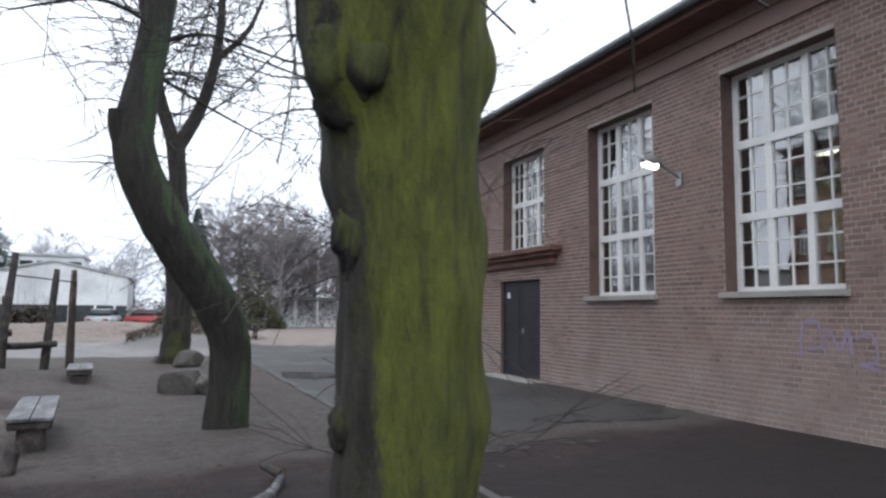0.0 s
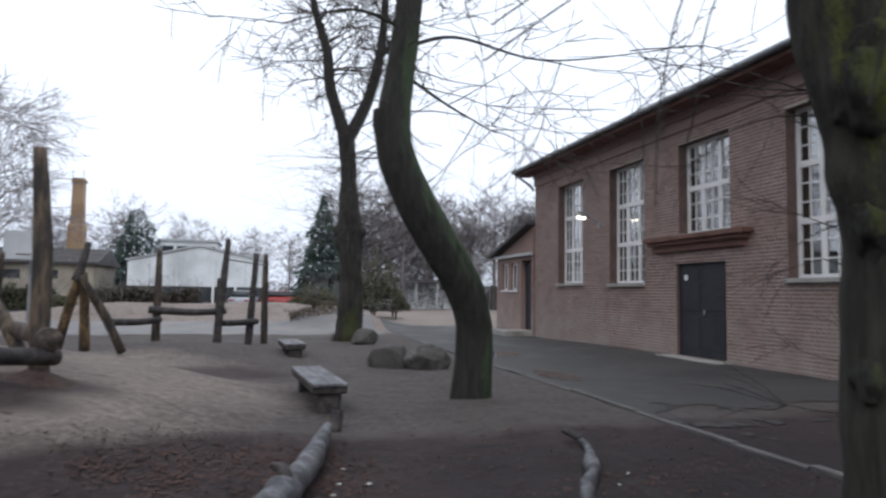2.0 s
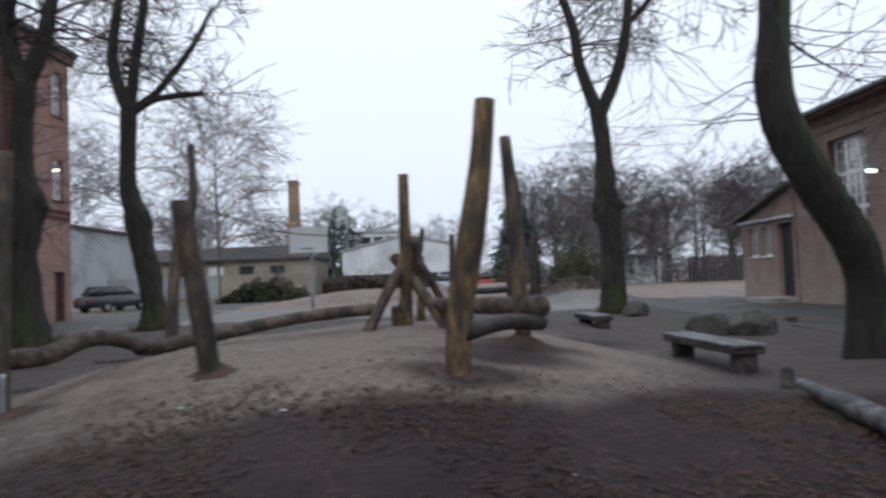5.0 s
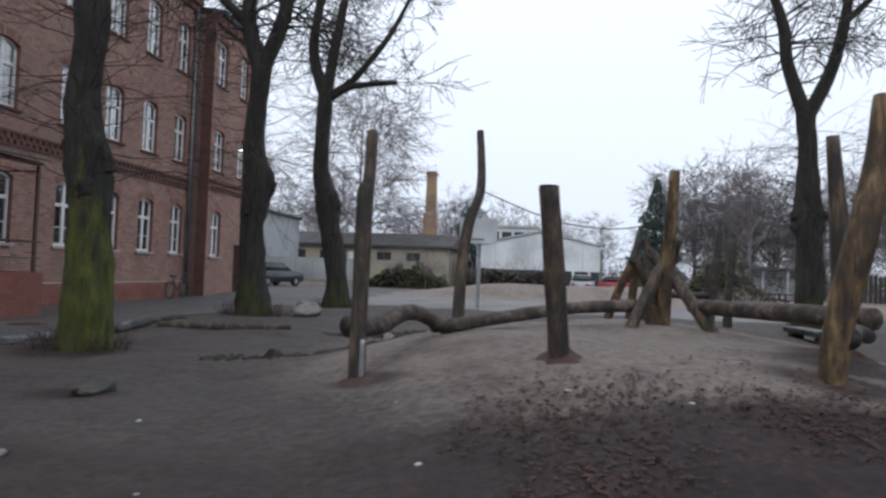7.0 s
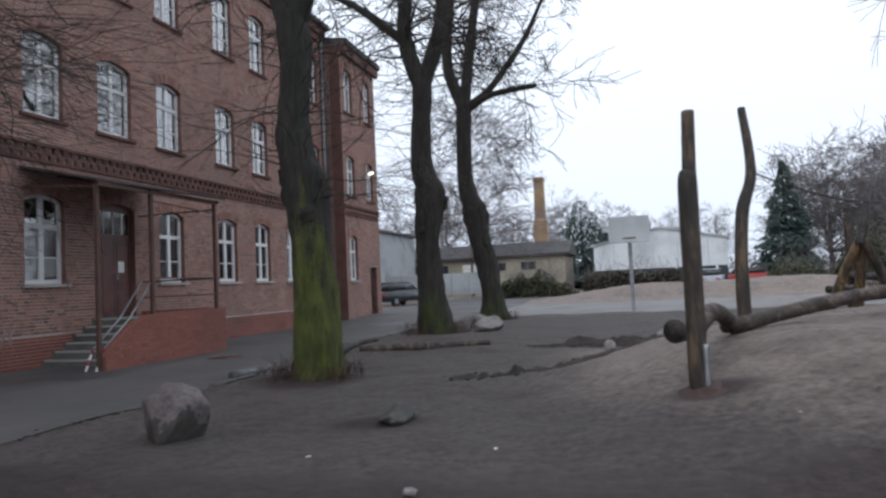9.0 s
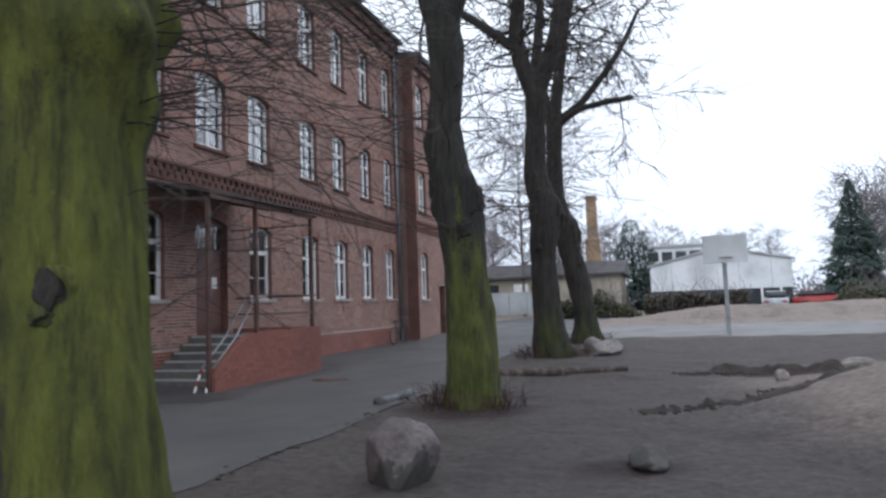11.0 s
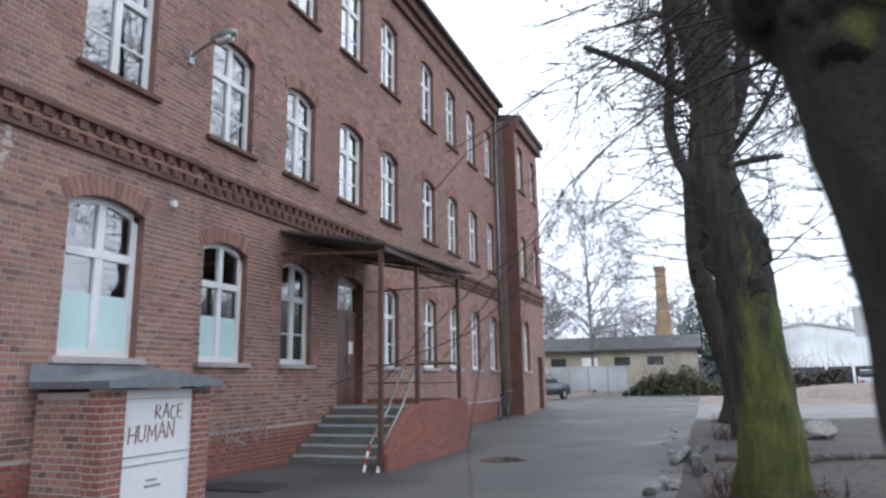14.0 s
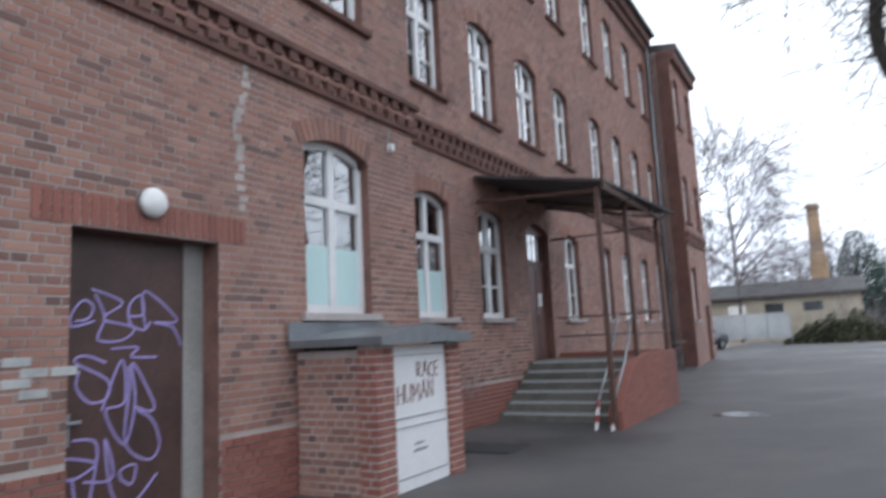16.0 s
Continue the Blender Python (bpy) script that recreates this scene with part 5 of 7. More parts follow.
c = holder("log_tripod", (-5.56, 10.2, gz(-5.56, 10.2)), "tall ochre log propped by two leaning struts", "climbing frame", swing_posts)
pole_part("post", [(-5.58, 10.2, 0.3), (-5.57, 10.05, 1.4), (-5.55, 9.75, 2.76)], [0.095, 0.092, 0.075], M_WARMWOOD, c, 14, 0.1, seed=31, label="ochre stripped log")
pole_part("strut", [(-6.2, 9.55, 0.35), (-5.85, 9.9, 1.05), (-5.45, 10.15, 1.75)], [0.085, 0.08, 0.075], M_WOOD, c, 12, 0.08, seed=32)
pole_part("strut", [(-4.92, 9.75, 0.4), (-5.3, 10.0, 1.0), (-5.75, 10.3, 1.6)], [0.095, 0.09, 0.08], M_WOOD, c, 12, 0.08, seed=33)
pole_part("strut", [(-5.75, 10.9, 0.35), (-5.6, 10.5, 1.0), (-5.42, 10.05, 1.85)], [0.09, 0.09, 0.08], M_LOGWOOD, c, 12, 0.08, seed=34)
pole_part("foot", [(-5.7, 10.25, 0.3), (-5.72, 10.3, 0.85)], [0.13, 0.10], M_WARMWOOD, c, 12, 0.1, seed=35)
c = holder("log_tripod", (-5.5, 14.5, gz(-5.5, 14.5)), "ochre log tripod with a dark forked tip", "climbing frame", swing_posts)
pole_part("strut", [(-5.95, 14.9, 0.2), (-5.7, 14.6, 1.0), (-5.43, 14.3, 1.7)], [0.09, 0.09, 0.08], M_WARMWOOD, c, 12, 0.1, seed=36)
pole_part("strut", [(-5.45, 14.9, 0.2), (-5.42, 14.6, 1.0), (-5.4, 14.3, 1.7)], [0.10, 0.09, 0.08], M_WARMWOOD, c, 12, 0.1, seed=37)
pole_part("strut", [(-4.75, 14.8, 0.15), (-5.05, 14.55, 0.9), (-5.45, 14.25, 1.65)], [0.09, 0.085, 0.08], M_WOOD, c, 12, 0.1, seed=38)
pole_part("tip", [(-5.5, 14.25, 1.55), (-5.42, 14.25, 1.85), (-5.33, 14.3, 2.3)], [0.10, 0.08, 0.045], M_DARKWOOD, c, 10, 0.15, seed=39)
c = holder("log_obstacle", (-3.6, 17, gz(-3.6, 17)), "row of weathered upright logs joined by low beams", "climbing frame", swing_posts)
for i, (x, y, top, lean) in enumerate(((-4.62, 18.2, 2.40, 0.02), (-3.15, 17.6, 2.70, 0.22), (-3.12, 17.9, 1.72, 0.0), (-2.42, 18.9, 2.42, 0.16), (-2.0, 20.2, 2.48, -0.02))):
    b0 = gz(x, y) - 0.15
    pole_part("post", [(x, y, b0), (x + lean * 0.5, y, (b0 + top) / 2), (x + lean, y, top)], [0.10, 0.095, 0.065], M_DARKWOOD if i % 2 else M_WOOD, c, 12, 0.14, seed=40 + i)
pole_part("beam", [(-4.75, 17.9, 0.92), (-3.8, 17.9, 0.86), (-2.95, 17.8, 0.90)], [0.09, 0.09, 0.085], M_DARKWOOD, c, 12, 0.12, seed=50)
pole_part("beam", [(-3.05, 17.9, 0.60), (-2.7, 18.4, 0.58), (-2.2, 18.9, 0.60)], [0.085, 0.08, 0.085], M_DARKWOOD, c, 12, 0.12, seed=51)
pole_part("beam", [(-5.45, 16.8, 0.66), (-4.9, 17.3, 0.64), (-4.5, 17.9, 0.68)], [0.085, 0.08, 0.085], M_DARKWOOD, c, 12, 0.12, seed=52)
pole_part("beam", [(-3.0, 17.9, 2.2), (-2.0, 20.1, 2.15)], [0.018, 0.018], M_DARKWOOD, c, 8, 0.1, seed=53)
rp = holder("rope", (-7, 7.4, 2.2), "thin sagging dark rope between upright logs", "rope")
pole_part("strand", [(-8.2, 8.6, 2.3), (-7.2, 9.0, 1.95), (-6.3, 9.5, 1.9), (-5.56, 9.9, 2.1)], [0.008] * 4, M_DARKWOOD, rp, 6, 0.0)

# benches of thick planks
for (x0, y0), (x1, y1), w in (((-1.2, 8.6), (-1.38, 10.75), 0.46), ((-1.33, 15.3), (-1.45, 16.9), 0.48)):
    yaw = math.atan2(x0 - x1, y1 - y0)
    ln = math.hypot(x1 - x0, y1 - y0)
    e = holder("plank_bench", ((x0 + x1) / 2, (y0 + y1) / 2, gz(x0, y0)), "low bench of silvery wet planks on dark log feet", "bench", "low benches")
    for i in range(2):
        bm = boxes((-w / 2 + i * w / 2 + 0.004, i * w / 2 - 0.004, -ln / 2, ln / 2, 0.222, 0.26), bevel=0.008)
        bm.transform(pose((x0 + x1) / 2, (y0 + y1) / 2, 0, 0, 0, math.degrees(yaw)))
        part("plank", bm, M_BENCH, e)
    # added dark block: makes the bench's sides darker than its plank top
    bm = boxes((-w * 0.47, w * 0.47, -ln * 0.485, ln * 0.485, 0.13, 0.221), bevel=0.02)
    bm.transform(pose((x0 + x1) / 2, (y0 + y1) / 2, 0, 0, 0, math.degrees(yaw)))
    part("bearer", bm, M_DARKWOOD, e, "dark timber block added under the planks")
    for s in (-ln * 0.40, ln * 0.40):
        bm = boxes((-w * 0.28, w * 0.34, s - 0.10, s + 0.10, -0.3, 0.129), bevel=0.02)
        bm.transform(pose((x0 + x1) / 2, (y0 + y1) / 2, 0, 0, 0, math.degrees(yaw)))
        part("foot", bm, M_DARKWOOD, e)

# logs on the ground
e = holder("border_log", (-1.8, 5, gz(-1.8, 5)), "long grey wet log with stubs bordering the leaf mould", "log", "border logs")
pole_part("stem", [(-2.95, 2.6, 0.0), (-2.60, 3.2, 0.01), (-2.34, 3.65, 0.02), (-2.14, 4.1, 0.03), (-1.85, 4.95, 0.03), (-1.65, 5.7, 0.0), (-1.5, 6.5, 0.0), (-1.36, 7.2, 0.0)], [0.14, 0.14, 0.135, 0.13, 0.115, 0.095, 0.08, 0.06], M_GREYLOG, e, 26, 0.3, per=9, seed=61)
pole_part("stub", [(-1.86, 4.85, 0.06), (-1.88, 4.9, 0.17), (-1.96, 4.95, 0.2)], [0.085, 0.05, 0.02], M_DARKWOOD, e, 10, 0.1)
pole_part("stub", [(-1.24, 7.70, -0.15), (-1.20, 7.76, 0.08)], [0.075, 0.065], M_DARKWOOD, e, 10, 0.1)
e = holder("border_log", (0.8, 5.6, gz(0.8, 5.6)), "short crooked grey log half sunk in dark soil", "log", "border logs")
pole_part("stem", [(1.14, 6.5, -0.08), (1.03, 6.1, -0.08), (0.74, 5.45, -0.09), (0.42, 4.9, -0.09), (0.18, 4.45, -0.10)], [0.04, 0.055, 0.07, 0.065, 0.05], M_GREYLOG, e, 20, 0.6, per=9, seed=64)
pole_part("stub", [(1.13, 6.45, -0.05), (0.97, 6.55, 0.03)], [0.045, 0.035], M_DARKWOOD, e, 10, 0.15)
for lbl, pts in (("dark border log beside the drive trees", [(-14.95, 11.3, 0.02), (-15.05, 12.6, 0.05), (-14.9, 13.6, 0.06)]), ("pale-topped border log before a lime tree", [(-14.75, 12.4, 0.04), (-13.6, 12.55, 0.07), (-12.35, 13.2, 0.08)])):
    e = holder("border_log", pts[1], lbl, "log", "border logs")
    pole_part("stem", [(x, y, gz(x, y) + 0.03) for x, y, z in pts], [0.075, 0.085, 0.07], M_LOGWOOD if "pale" in lbl else M_DARKWOOD, e, 12, 0.35, seed=len(lbl))

for lbl, pts in (("short pale log stood on end beside a lime tree", [(-15.0, 11.0, -0.1), (-14.98, 11.0, 0.22)]), ("short pale log lying at the drive's edge", [(-15.35, 12.0, 0.0), (-15.15, 12.7, 0.05)]), ("thin pale log lying at the drive's edge", [(-15.5, 9.2, -0.02), (-15.4, 10.2, 0.0)])):
    e = holder("border_log", pts[0], lbl, "log", "border logs")
    pole_part("stem", [(x, y, gz(x, y) + 0.05 + z) for x, y, z in pts], [0.075, 0.07], M_BENCH, e, 14, 0.15, seed=len(lbl))

# ragged clods of dark earth along the hollow
def clods(pts, count, seed, spread=0.16):
    rg = random.Random(seed)
    line = spline([(x, y, 0) for x, y in pts], [1] * len(pts), 10)
    v, f = [], []
    bm = bmesh.new()
    bmesh.ops.create_icosphere(bm, subdivisions=2, radius=1.0)
    base = [w.co.copy() for w in bm.verts]
    tri_ = [tuple(w.index for w in q.verts) for q in bm.faces]
    bm.free()
    for i in range(count):
        o = line[rg.randrange(len(line))][0]
        x, y = o.x + rg.gauss(0, spread), o.y + rg.gauss(0, spread)
        s = rg.uniform(0.008, 0.034) * (0.6 if spread < 0.1 else 1.0)
        z = gz(x, y) + s * 0.15
        k = len(v)
        st = Vector((rg.uniform(0.8, 1.8), rg.uniform(0.8, 1.5), rg.uniform(0.4, 0.8)))
        for w in base:
            q = w * s * (1 + 0.45 * noise.noise(w * 1.7 + Vector((i, seed, 0))) + 0.25 * noise.noise(w * 4 + Vector((i, seed, 3))))
            v.append((x + q.x * st.x, y + q.y * st.y, z + q.z * st.z))
        f += [tuple(a + k for a in q) for q in tri_]
    tagged(part("earth_clods", (v, f), M_CLOD, smooth=True), "ragged dark clods of earth edging a hollow", "clods", kind="stuff")


clods([(-11.3, 13.0), (-9.8, 13.4), (-7.6, 13.9)], 260, 1, 0.14)
clods([(-11.9, 8.7), (-11.0, 9.5), (-10.2, 10.3)], 160, 2, 0.10)
clods([(-15.2, 5.2), (-15.25, 7.5), (-15.3, 10.5), (-15.4, 13.0)], 220, 4, 0.05)


def ragged_bank(pts, wide, high, seed):
    """A torn edge of dark earth, steep on the hollow's side."""
    line = [q[0] for q in spline([(x, y, 0) for x, y in pts], [1] * len(pts), 26)]
    v, f, m = [], [], 7
    for i, o in enumerate(line):
        fade = min(1.0, 5.0 * min(i, len(line) - 1 - i) / len(line))
        for j in range(m):
            u = j / (m - 1) - 0.5
            k = Vector((o.x * 2.6, o.y * 2.6, seed + u))
            x, y = o.x + 0.10 * noise.noise(k * 1.3), o.y + u * wide * (0.7 + 0.5 * noise.noise(k)) + 0.12 * noise.noise(k * 0.6)
            up = max(0.0, 1 - abs(2 * u)) * high * fade * max(0.15, 0.75 + 1.1 * noise.noise(k * 0.8) + 0.7 * noise.noise(k * 2.7))
            v.append((x, y, gz(x, y) - 0.02 + up))
        if i:
            for j in range(m - 1):
                c0 = (i - 1) * m + j
                f.append((c0, c0 + m, c0 + m + 1, c0 + 1))
    tagged(part("earth_bank", (v, f), M_CLOD), "ragged torn edge of dark earth round a hollow", "earth", kind="stuff")


ragged_bank([(-11.34, 13.2), (-10.5, 13.6), (-9.65, 13.3), (-8.7, 13.7), (-8.1, 13.4), (-7.5, 13.2)], 0.80, 0.14, 1.0)
ragged_bank([(-12.1, 8.7), (-11.4, 9.05), (-11.0, 9.7), (-10.2, 10.1), (-9.5, 10.8), (-8.9, 11.2)], 0.55, 0.11, 5.0)
ragged_bank([(-8.4, 9.0), (-7.9, 9.3), (-7.5, 9.3)], 0.22, 0.06, 9.0)

# field stones
def stone(x, y, size, seed, material, label, dz=0.0, tilt=0, facets=11):
    bm = rock_mesh(size, seed, facets)
    bm.transform(pose(x, y, gz(x, y) + size[2] * 0.45 + dz, tilt, tilt / 2, seed * 40))
    ob = part("field_stone", bm, material, None, smooth=True)
    tagged(ob, label, "stone", "field stones")
    return ob


boulder = stone(-13.62, 5.42, (0.33, 0.30, 0.36), 1.7, M_BOULDER, "large grey-pink boulder whose broken underside carries painted shade", 0.0, 14, 9)
# shell over the lower half: damp, broken stone and undershade in one dark colour
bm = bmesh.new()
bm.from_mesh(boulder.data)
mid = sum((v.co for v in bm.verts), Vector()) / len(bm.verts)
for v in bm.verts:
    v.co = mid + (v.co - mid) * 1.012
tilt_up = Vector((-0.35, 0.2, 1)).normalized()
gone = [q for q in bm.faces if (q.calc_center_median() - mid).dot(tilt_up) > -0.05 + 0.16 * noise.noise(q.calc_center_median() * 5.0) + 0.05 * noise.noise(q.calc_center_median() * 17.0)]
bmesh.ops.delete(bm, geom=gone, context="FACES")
part("broken_underside", bm, M_DARKSTONE, boulder, "dark damp broken underside, shade put into its colour", smooth=True)
stone(-11.77, 6.3, (0.34, 0.19, 0.11), 2.6, M_DARKSTONE, "small flat dark stone in the sand")
stone(0.52, 14.1, (0.50, 0.40, 0.38), 3.3, M_DARKSTONE, "dark damp boulder lying under the trees")
stone(1.28, 13.6, (0.46, 0.36, 0.34), 4.1, M_MIDSTONE, "grey broken boulder beside another")
stone(0.95, 20.2, (0.5, 0.40, 0.34), 5.4, M_DARKSTONE, "dark stone at the foot of a forked tree")
stone(-12.9, 15.6, (0.45, 0.35, 0.25), 6.2, M_STONE, "pale mossy stone by a lime tree")
stone(-13.3, 16.6, (0.35, 0.3, 0.22), 7.2, M_STONE, "pale stone by a lime tree")
stone(-10.0, 11.8, (0.13, 0.10, 0.12), 8.2, M_STONE, "small pale stone in the hollow")
stone(-9.0, 11.6, (0.25, 0.16, 0.1), 9.2, M_STONE, "small pale stone in the hollow")
stone(-10.9, 4.1, (0.05, 0.04, 0.035), 9.9, M_STONE, "small pale cobble on trodden sand")
rng = random.Random(4)
for i in range(12):
    y = 9.5 + i * 0.95 + rng.uniform(-0.2, 0.2)
    stone(-15.35 - 0.03 * i + rng.uniform(-0.12, 0.12), y, (rng.uniform(0.03, 0.07), rng.uniform(0.05, 0.13), rng.uniform(0.025, 0.045)), 10 + i, M_STONE, "rough edging stone along the drive")

# kerb beside the hall path
kb = holder("kerb", (KERB_X, 10, -0.1), "low worn concrete kerb along the hall path", "kerb", kind="structure")
y = 3.2
while y < 17.5:
    ln = 0.98
    bm = boxes((-0.05, 0.05, 0.008, ln - 0.008, -0.22, 0.035 + rng.uniform(-0.012, 0.012)), bevel=0.012)
    bm.transform(pose(KERB_X + rng.uniform(-0.015, 0.015), y, gz(KERB_X, y), 0, 0, rng.uniform(-0.8, 0.8)))
    part("kerb_stone", bm, M_KERB, kb)
    y += ln

# ---------------------------------------------------------------- the porch of the school
PG = -0.28
steps = holder("steps", (-21.4, 13.2, PG), "flight of six worn concrete steps with pale nosings", "steps", kind="structure")
for i in range(6):
    bm = boxes((-22.49, -20.12, 12.25 + i * 0.30, 15.5, PG + i * 0.167 - (0.2 if i == 0 else 0.0), PG + (i + 1) * 0.167), bevel=0.008)
    st_ = part("step", bm, M_STEP, steps)
    part("nosing", boxes((-22.3, -20.2, 12.235 + i * 0.30, 12.29 + i * 0.30, PG + (i + 1) * 0.167 - 0.035, PG + (i + 1) * 0.167 + 0.004), bevel=0.006), M_GREYWALL, st_, "pale worn edge")
parapet = holder("parapet", (-20, 13.6, PG), "red brick parapet with a curved sloping top", "parapet", kind="structure")
prof = [(11.45, PG - 0.1), (11.45, 0.02), (11.7, 0.25), (12.0, 0.48), (12.35, 0.66), (12.75, 0.78), (13.2, 0.83), (15.62, 0.84), (15.62, PG - 0.1)]
part("core", prism(bmesh.new(), prof, -20.12, -19.90, "x"), M_ORANGE, parapet)
part("end_wall", boxes((-22.49, -20.12, 15.5, 15.72, PG - 0.1, 0.84)), M_ORANGE, parapet)
rows = [r for r in brick_rows(11.46, 15.6, PG, 0.82, []) if r[3] < np.interp(r[0], [11.45, 11.7, 12.0, 12.35, 12.75, 13.2, 20], [0.0, 0.22, 0.45, 0.62, 0.74, 0.80, 0.82])]
tagged(part("brickwork", brick_sheet(rows, -19.90, 0.004, 1), M_ORANGE, parapet), kind="stuff")

can = holder("canopy", (-21, 13.4, 3.6), "dark sheet-metal porch canopy on rusty steel posts", "canopy", kind="structure")
bm = bmesh.new()
lo = [bm.verts.new(v) for v in ((-22.49, 11.78, 4.20), (-19.85, 11.25, 3.60), (-19.62, 15.35, 3.62), (-22.49, 15.6, 4.20))]
hi = [bm.verts.new(v.co + Vector((0, 0, 0.05))) for v in lo]
bm.faces.new(lo), bm.faces.new(hi[::-1])
for i in range(4):
    bm.faces.new((lo[i], hi[i], hi[(i + 1) % 4], lo[(i + 1) % 4]))
part("roof_sheet", bm, M_ROOF, can)
part("fascia", boxes((-19.90, -19.86, 11.3, 15.3, 3.50, 3.60)), M_STEEL, can)
t = Tubes()
t.add([(V((-22.48, 11.85, 3.75)), 0.03), (V((-19.98, 11.4, 3.5)), 0.03)], 6)
part("rafter", t.mesh(), M_STEEL, can)
for y in (12.8, 14.2, 15.3):
    t = Tubes()
    t.add([(V((-22.48, y, 4.14)), 0.03), (V((-19.8, y, 3.56)), 0.03)], 6)
    part("rafter", t.mesh(), M_STEEL, can)
for y, zb in ((11.4, PG), (13.0, 0.82), (15.4, 0.84)):
    part("post", boxes((-20.05, -19.97, y - 0.04, y + 0.04, zb - 0.02, 3.56), bevel=0.006), M_STEEL, can)
t = Tubes()
t.add([(V((-20.0, 13.0, 3.38)), 0.018), (V((-20.0, 15.4, 3.30)), 0.018)], 6)
t.add([(V((-20.0, 15.4, 3.4)), 0.018), (V((-22.4, 15.45, 3.4)), 0.018)], 6)
part("tie_rod", t.mesh(), M_STEEL, can)
rail = holder("handrail", (-20, 13, 1), "rusty tubular porch railing with red and white banded foot", "handrail", kind="structure")
for z in (1.20, 1.62):
    t = Tubes()
    t.add([(V((-20.01, 13.0, z)), 0.02), (V((-20.01, 15.4, z)), 0.02), (V((-20.02, 15.6, z)), 0.02), (V((-22.4, 15.6, z)), 0.02)], 8)
    part("rail", t.mesh(), M_STEEL, rail)
for x in (-20.04, -20.30):
    t = Tubes()
    t.add([(V((x, 11.55, PG + 0.45)), 0.022), (V((x, 12.3, 0.75)), 0.022), (V((x, 13.0, 1.55)), 0.022)], 8)
    part("sloping_rail", t.mesh(), M_GREYSTEEL, rail, "pale worn sloping rail", smooth=True)
    foot_a, foot_b = V((x, 11.34, PG + 0.02)), V((x, 11.55, PG + 0.45))
    for i in range(4):
        t = Tubes()
        t.add([(foot_a.lerp(foot_b, i / 4), 0.027), (foot_a.lerp(foot_b, (i + 1) / 4), 0.027)], 8)
        part("painted_band", t.mesh(), M_CARRED if i % 2 else M_WHITE, rail, "red warning band" if i % 2 else "white warning band")
e = tagged(part("door_mat", boxes((-21.9, -20.7, 9.0, 9.75, PG - 0.03, PG + 0.05), bevel=0.02), M_RUBBER), "black ribbed rubber mat on the asphalt", "door mat")

# cellar entrance with white doors
cel = holder("cellar_entrance", (-21.3, 7.1, PG), "low brick cellar entrance with zinc roof and white doors", "cellar entrance", kind="structure")
part("side_wall", boxes((-21.81, -20.98, 6.35, 6.55, PG - 0.1, 1.18)), M_MORTAR, cel)
part("side_wall", boxes((-21.81, -20.98, 7.72, 7.90, PG - 0.1, 1.18)), M_MORTAR, cel)
for p0, p1 in ((6.30, 6.60), (7.68, 7.96)):
    pier = part("pier", boxes((-20.98, -20.76, p0, p1, PG - 0.1, 1.22)), M_MORTAR, cel, "newer red brick pier")
    tagged(part("brickwork", brick_sheet(brick_rows(p0, p1, PG - 0.08, 1.22, []), -20.76, 0.005, 1), M_ORANGE, pier), kind="stuff")
    v, f = brick_sheet(brick_rows(-20.98, -20.755, PG - 0.08, 1.22, []), 0, 0.005, 1)
    tagged(part("brickwork", ([(y, p0 - x, z) for x, y, z in v], f), M_ORANGE, pier), kind="stuff")
v, f = brick_sheet([(a, b, c_, d_) for a, b, c_, d_ in brick_rows(-21.81, -20.99, PG, 1.15, [])], 0, 0.004, 1)
tagged(part("brickwork", ([(y, 6.35 - x, z) for x, y, z in v], f), M_BRICK, cel), kind="stuff")
bm = bmesh.new()
prism(bm, [(6.22, 1.22), (6.22, 1.30), (7.1, 1.42), (8.04, 1.30), (8.04, 1.22)], -21.81, -20.62, "x")
part("zinc_roof", bm, M_ZINC, cel, "grey zinc sheet roof")
part("zinc_upstand", boxes((-21.81, -21.80, 6.22, 8.04, 1.30, 1.50)), M_ZINC, cel)
door = part("door_leaf", boxes((-20.86, -20.80, 6.60, 7.68, PG + 0.02, 1.20)), M_WHITE, cel, "scribbled white cellar door")
part("moulding", boxes((-20.80, -20.792, 6.64, 7.64, 0.455, 0.47), (-20.80, -20.792, 6.64, 7.64, 0.36, 0.372), (-20.80, -20.792, 6.64, 7.64, 1.09, 1.102), (-20.80, -20.792, 6.64, 7.64, -0.14, -0.125)), M_GREYWALL, door)


LETTERS = {
    "H": [[(0, 0), (0.05, 1)], [(0.55, 0), (0.6, 1.05)], [(0.02, 0.5), (0.58, 0.55)]],
    "U": [[(0.02, 1), (0, 0.2), (0.25, 0), (0.5, 0.2), (0.55, 1)]],
    "M": [[(0, 0), (0.08, 1), (0.32, 0.35), (0.6, 1.02), (0.68, 0)]],
    "A": [[(0, 0), (0.3, 1.05), (0.6, 0)], [(0.12, 0.4), (0.5, 0.42)]],
    "N": [[(0, 0), (0.05, 1), (0.5, 0.02), (0.56, 1.05)]],
    "R": [[(0.02, 0), (0.05, 1), (0.45, 0.9), (0.4, 0.55), (0.08, 0.5), (0.55, 0)]],
    "C": [[(0.5, 0.9), (0.2, 1), (0, 0.5), (0.2, 0.02), (0.52, 0.12)]],
    "E": [[(0.5, 1), (0.02, 0.97), (0, 0.02), (0.5, 0)], [(0.01, 0.5), (0.4, 0.52)]],
}


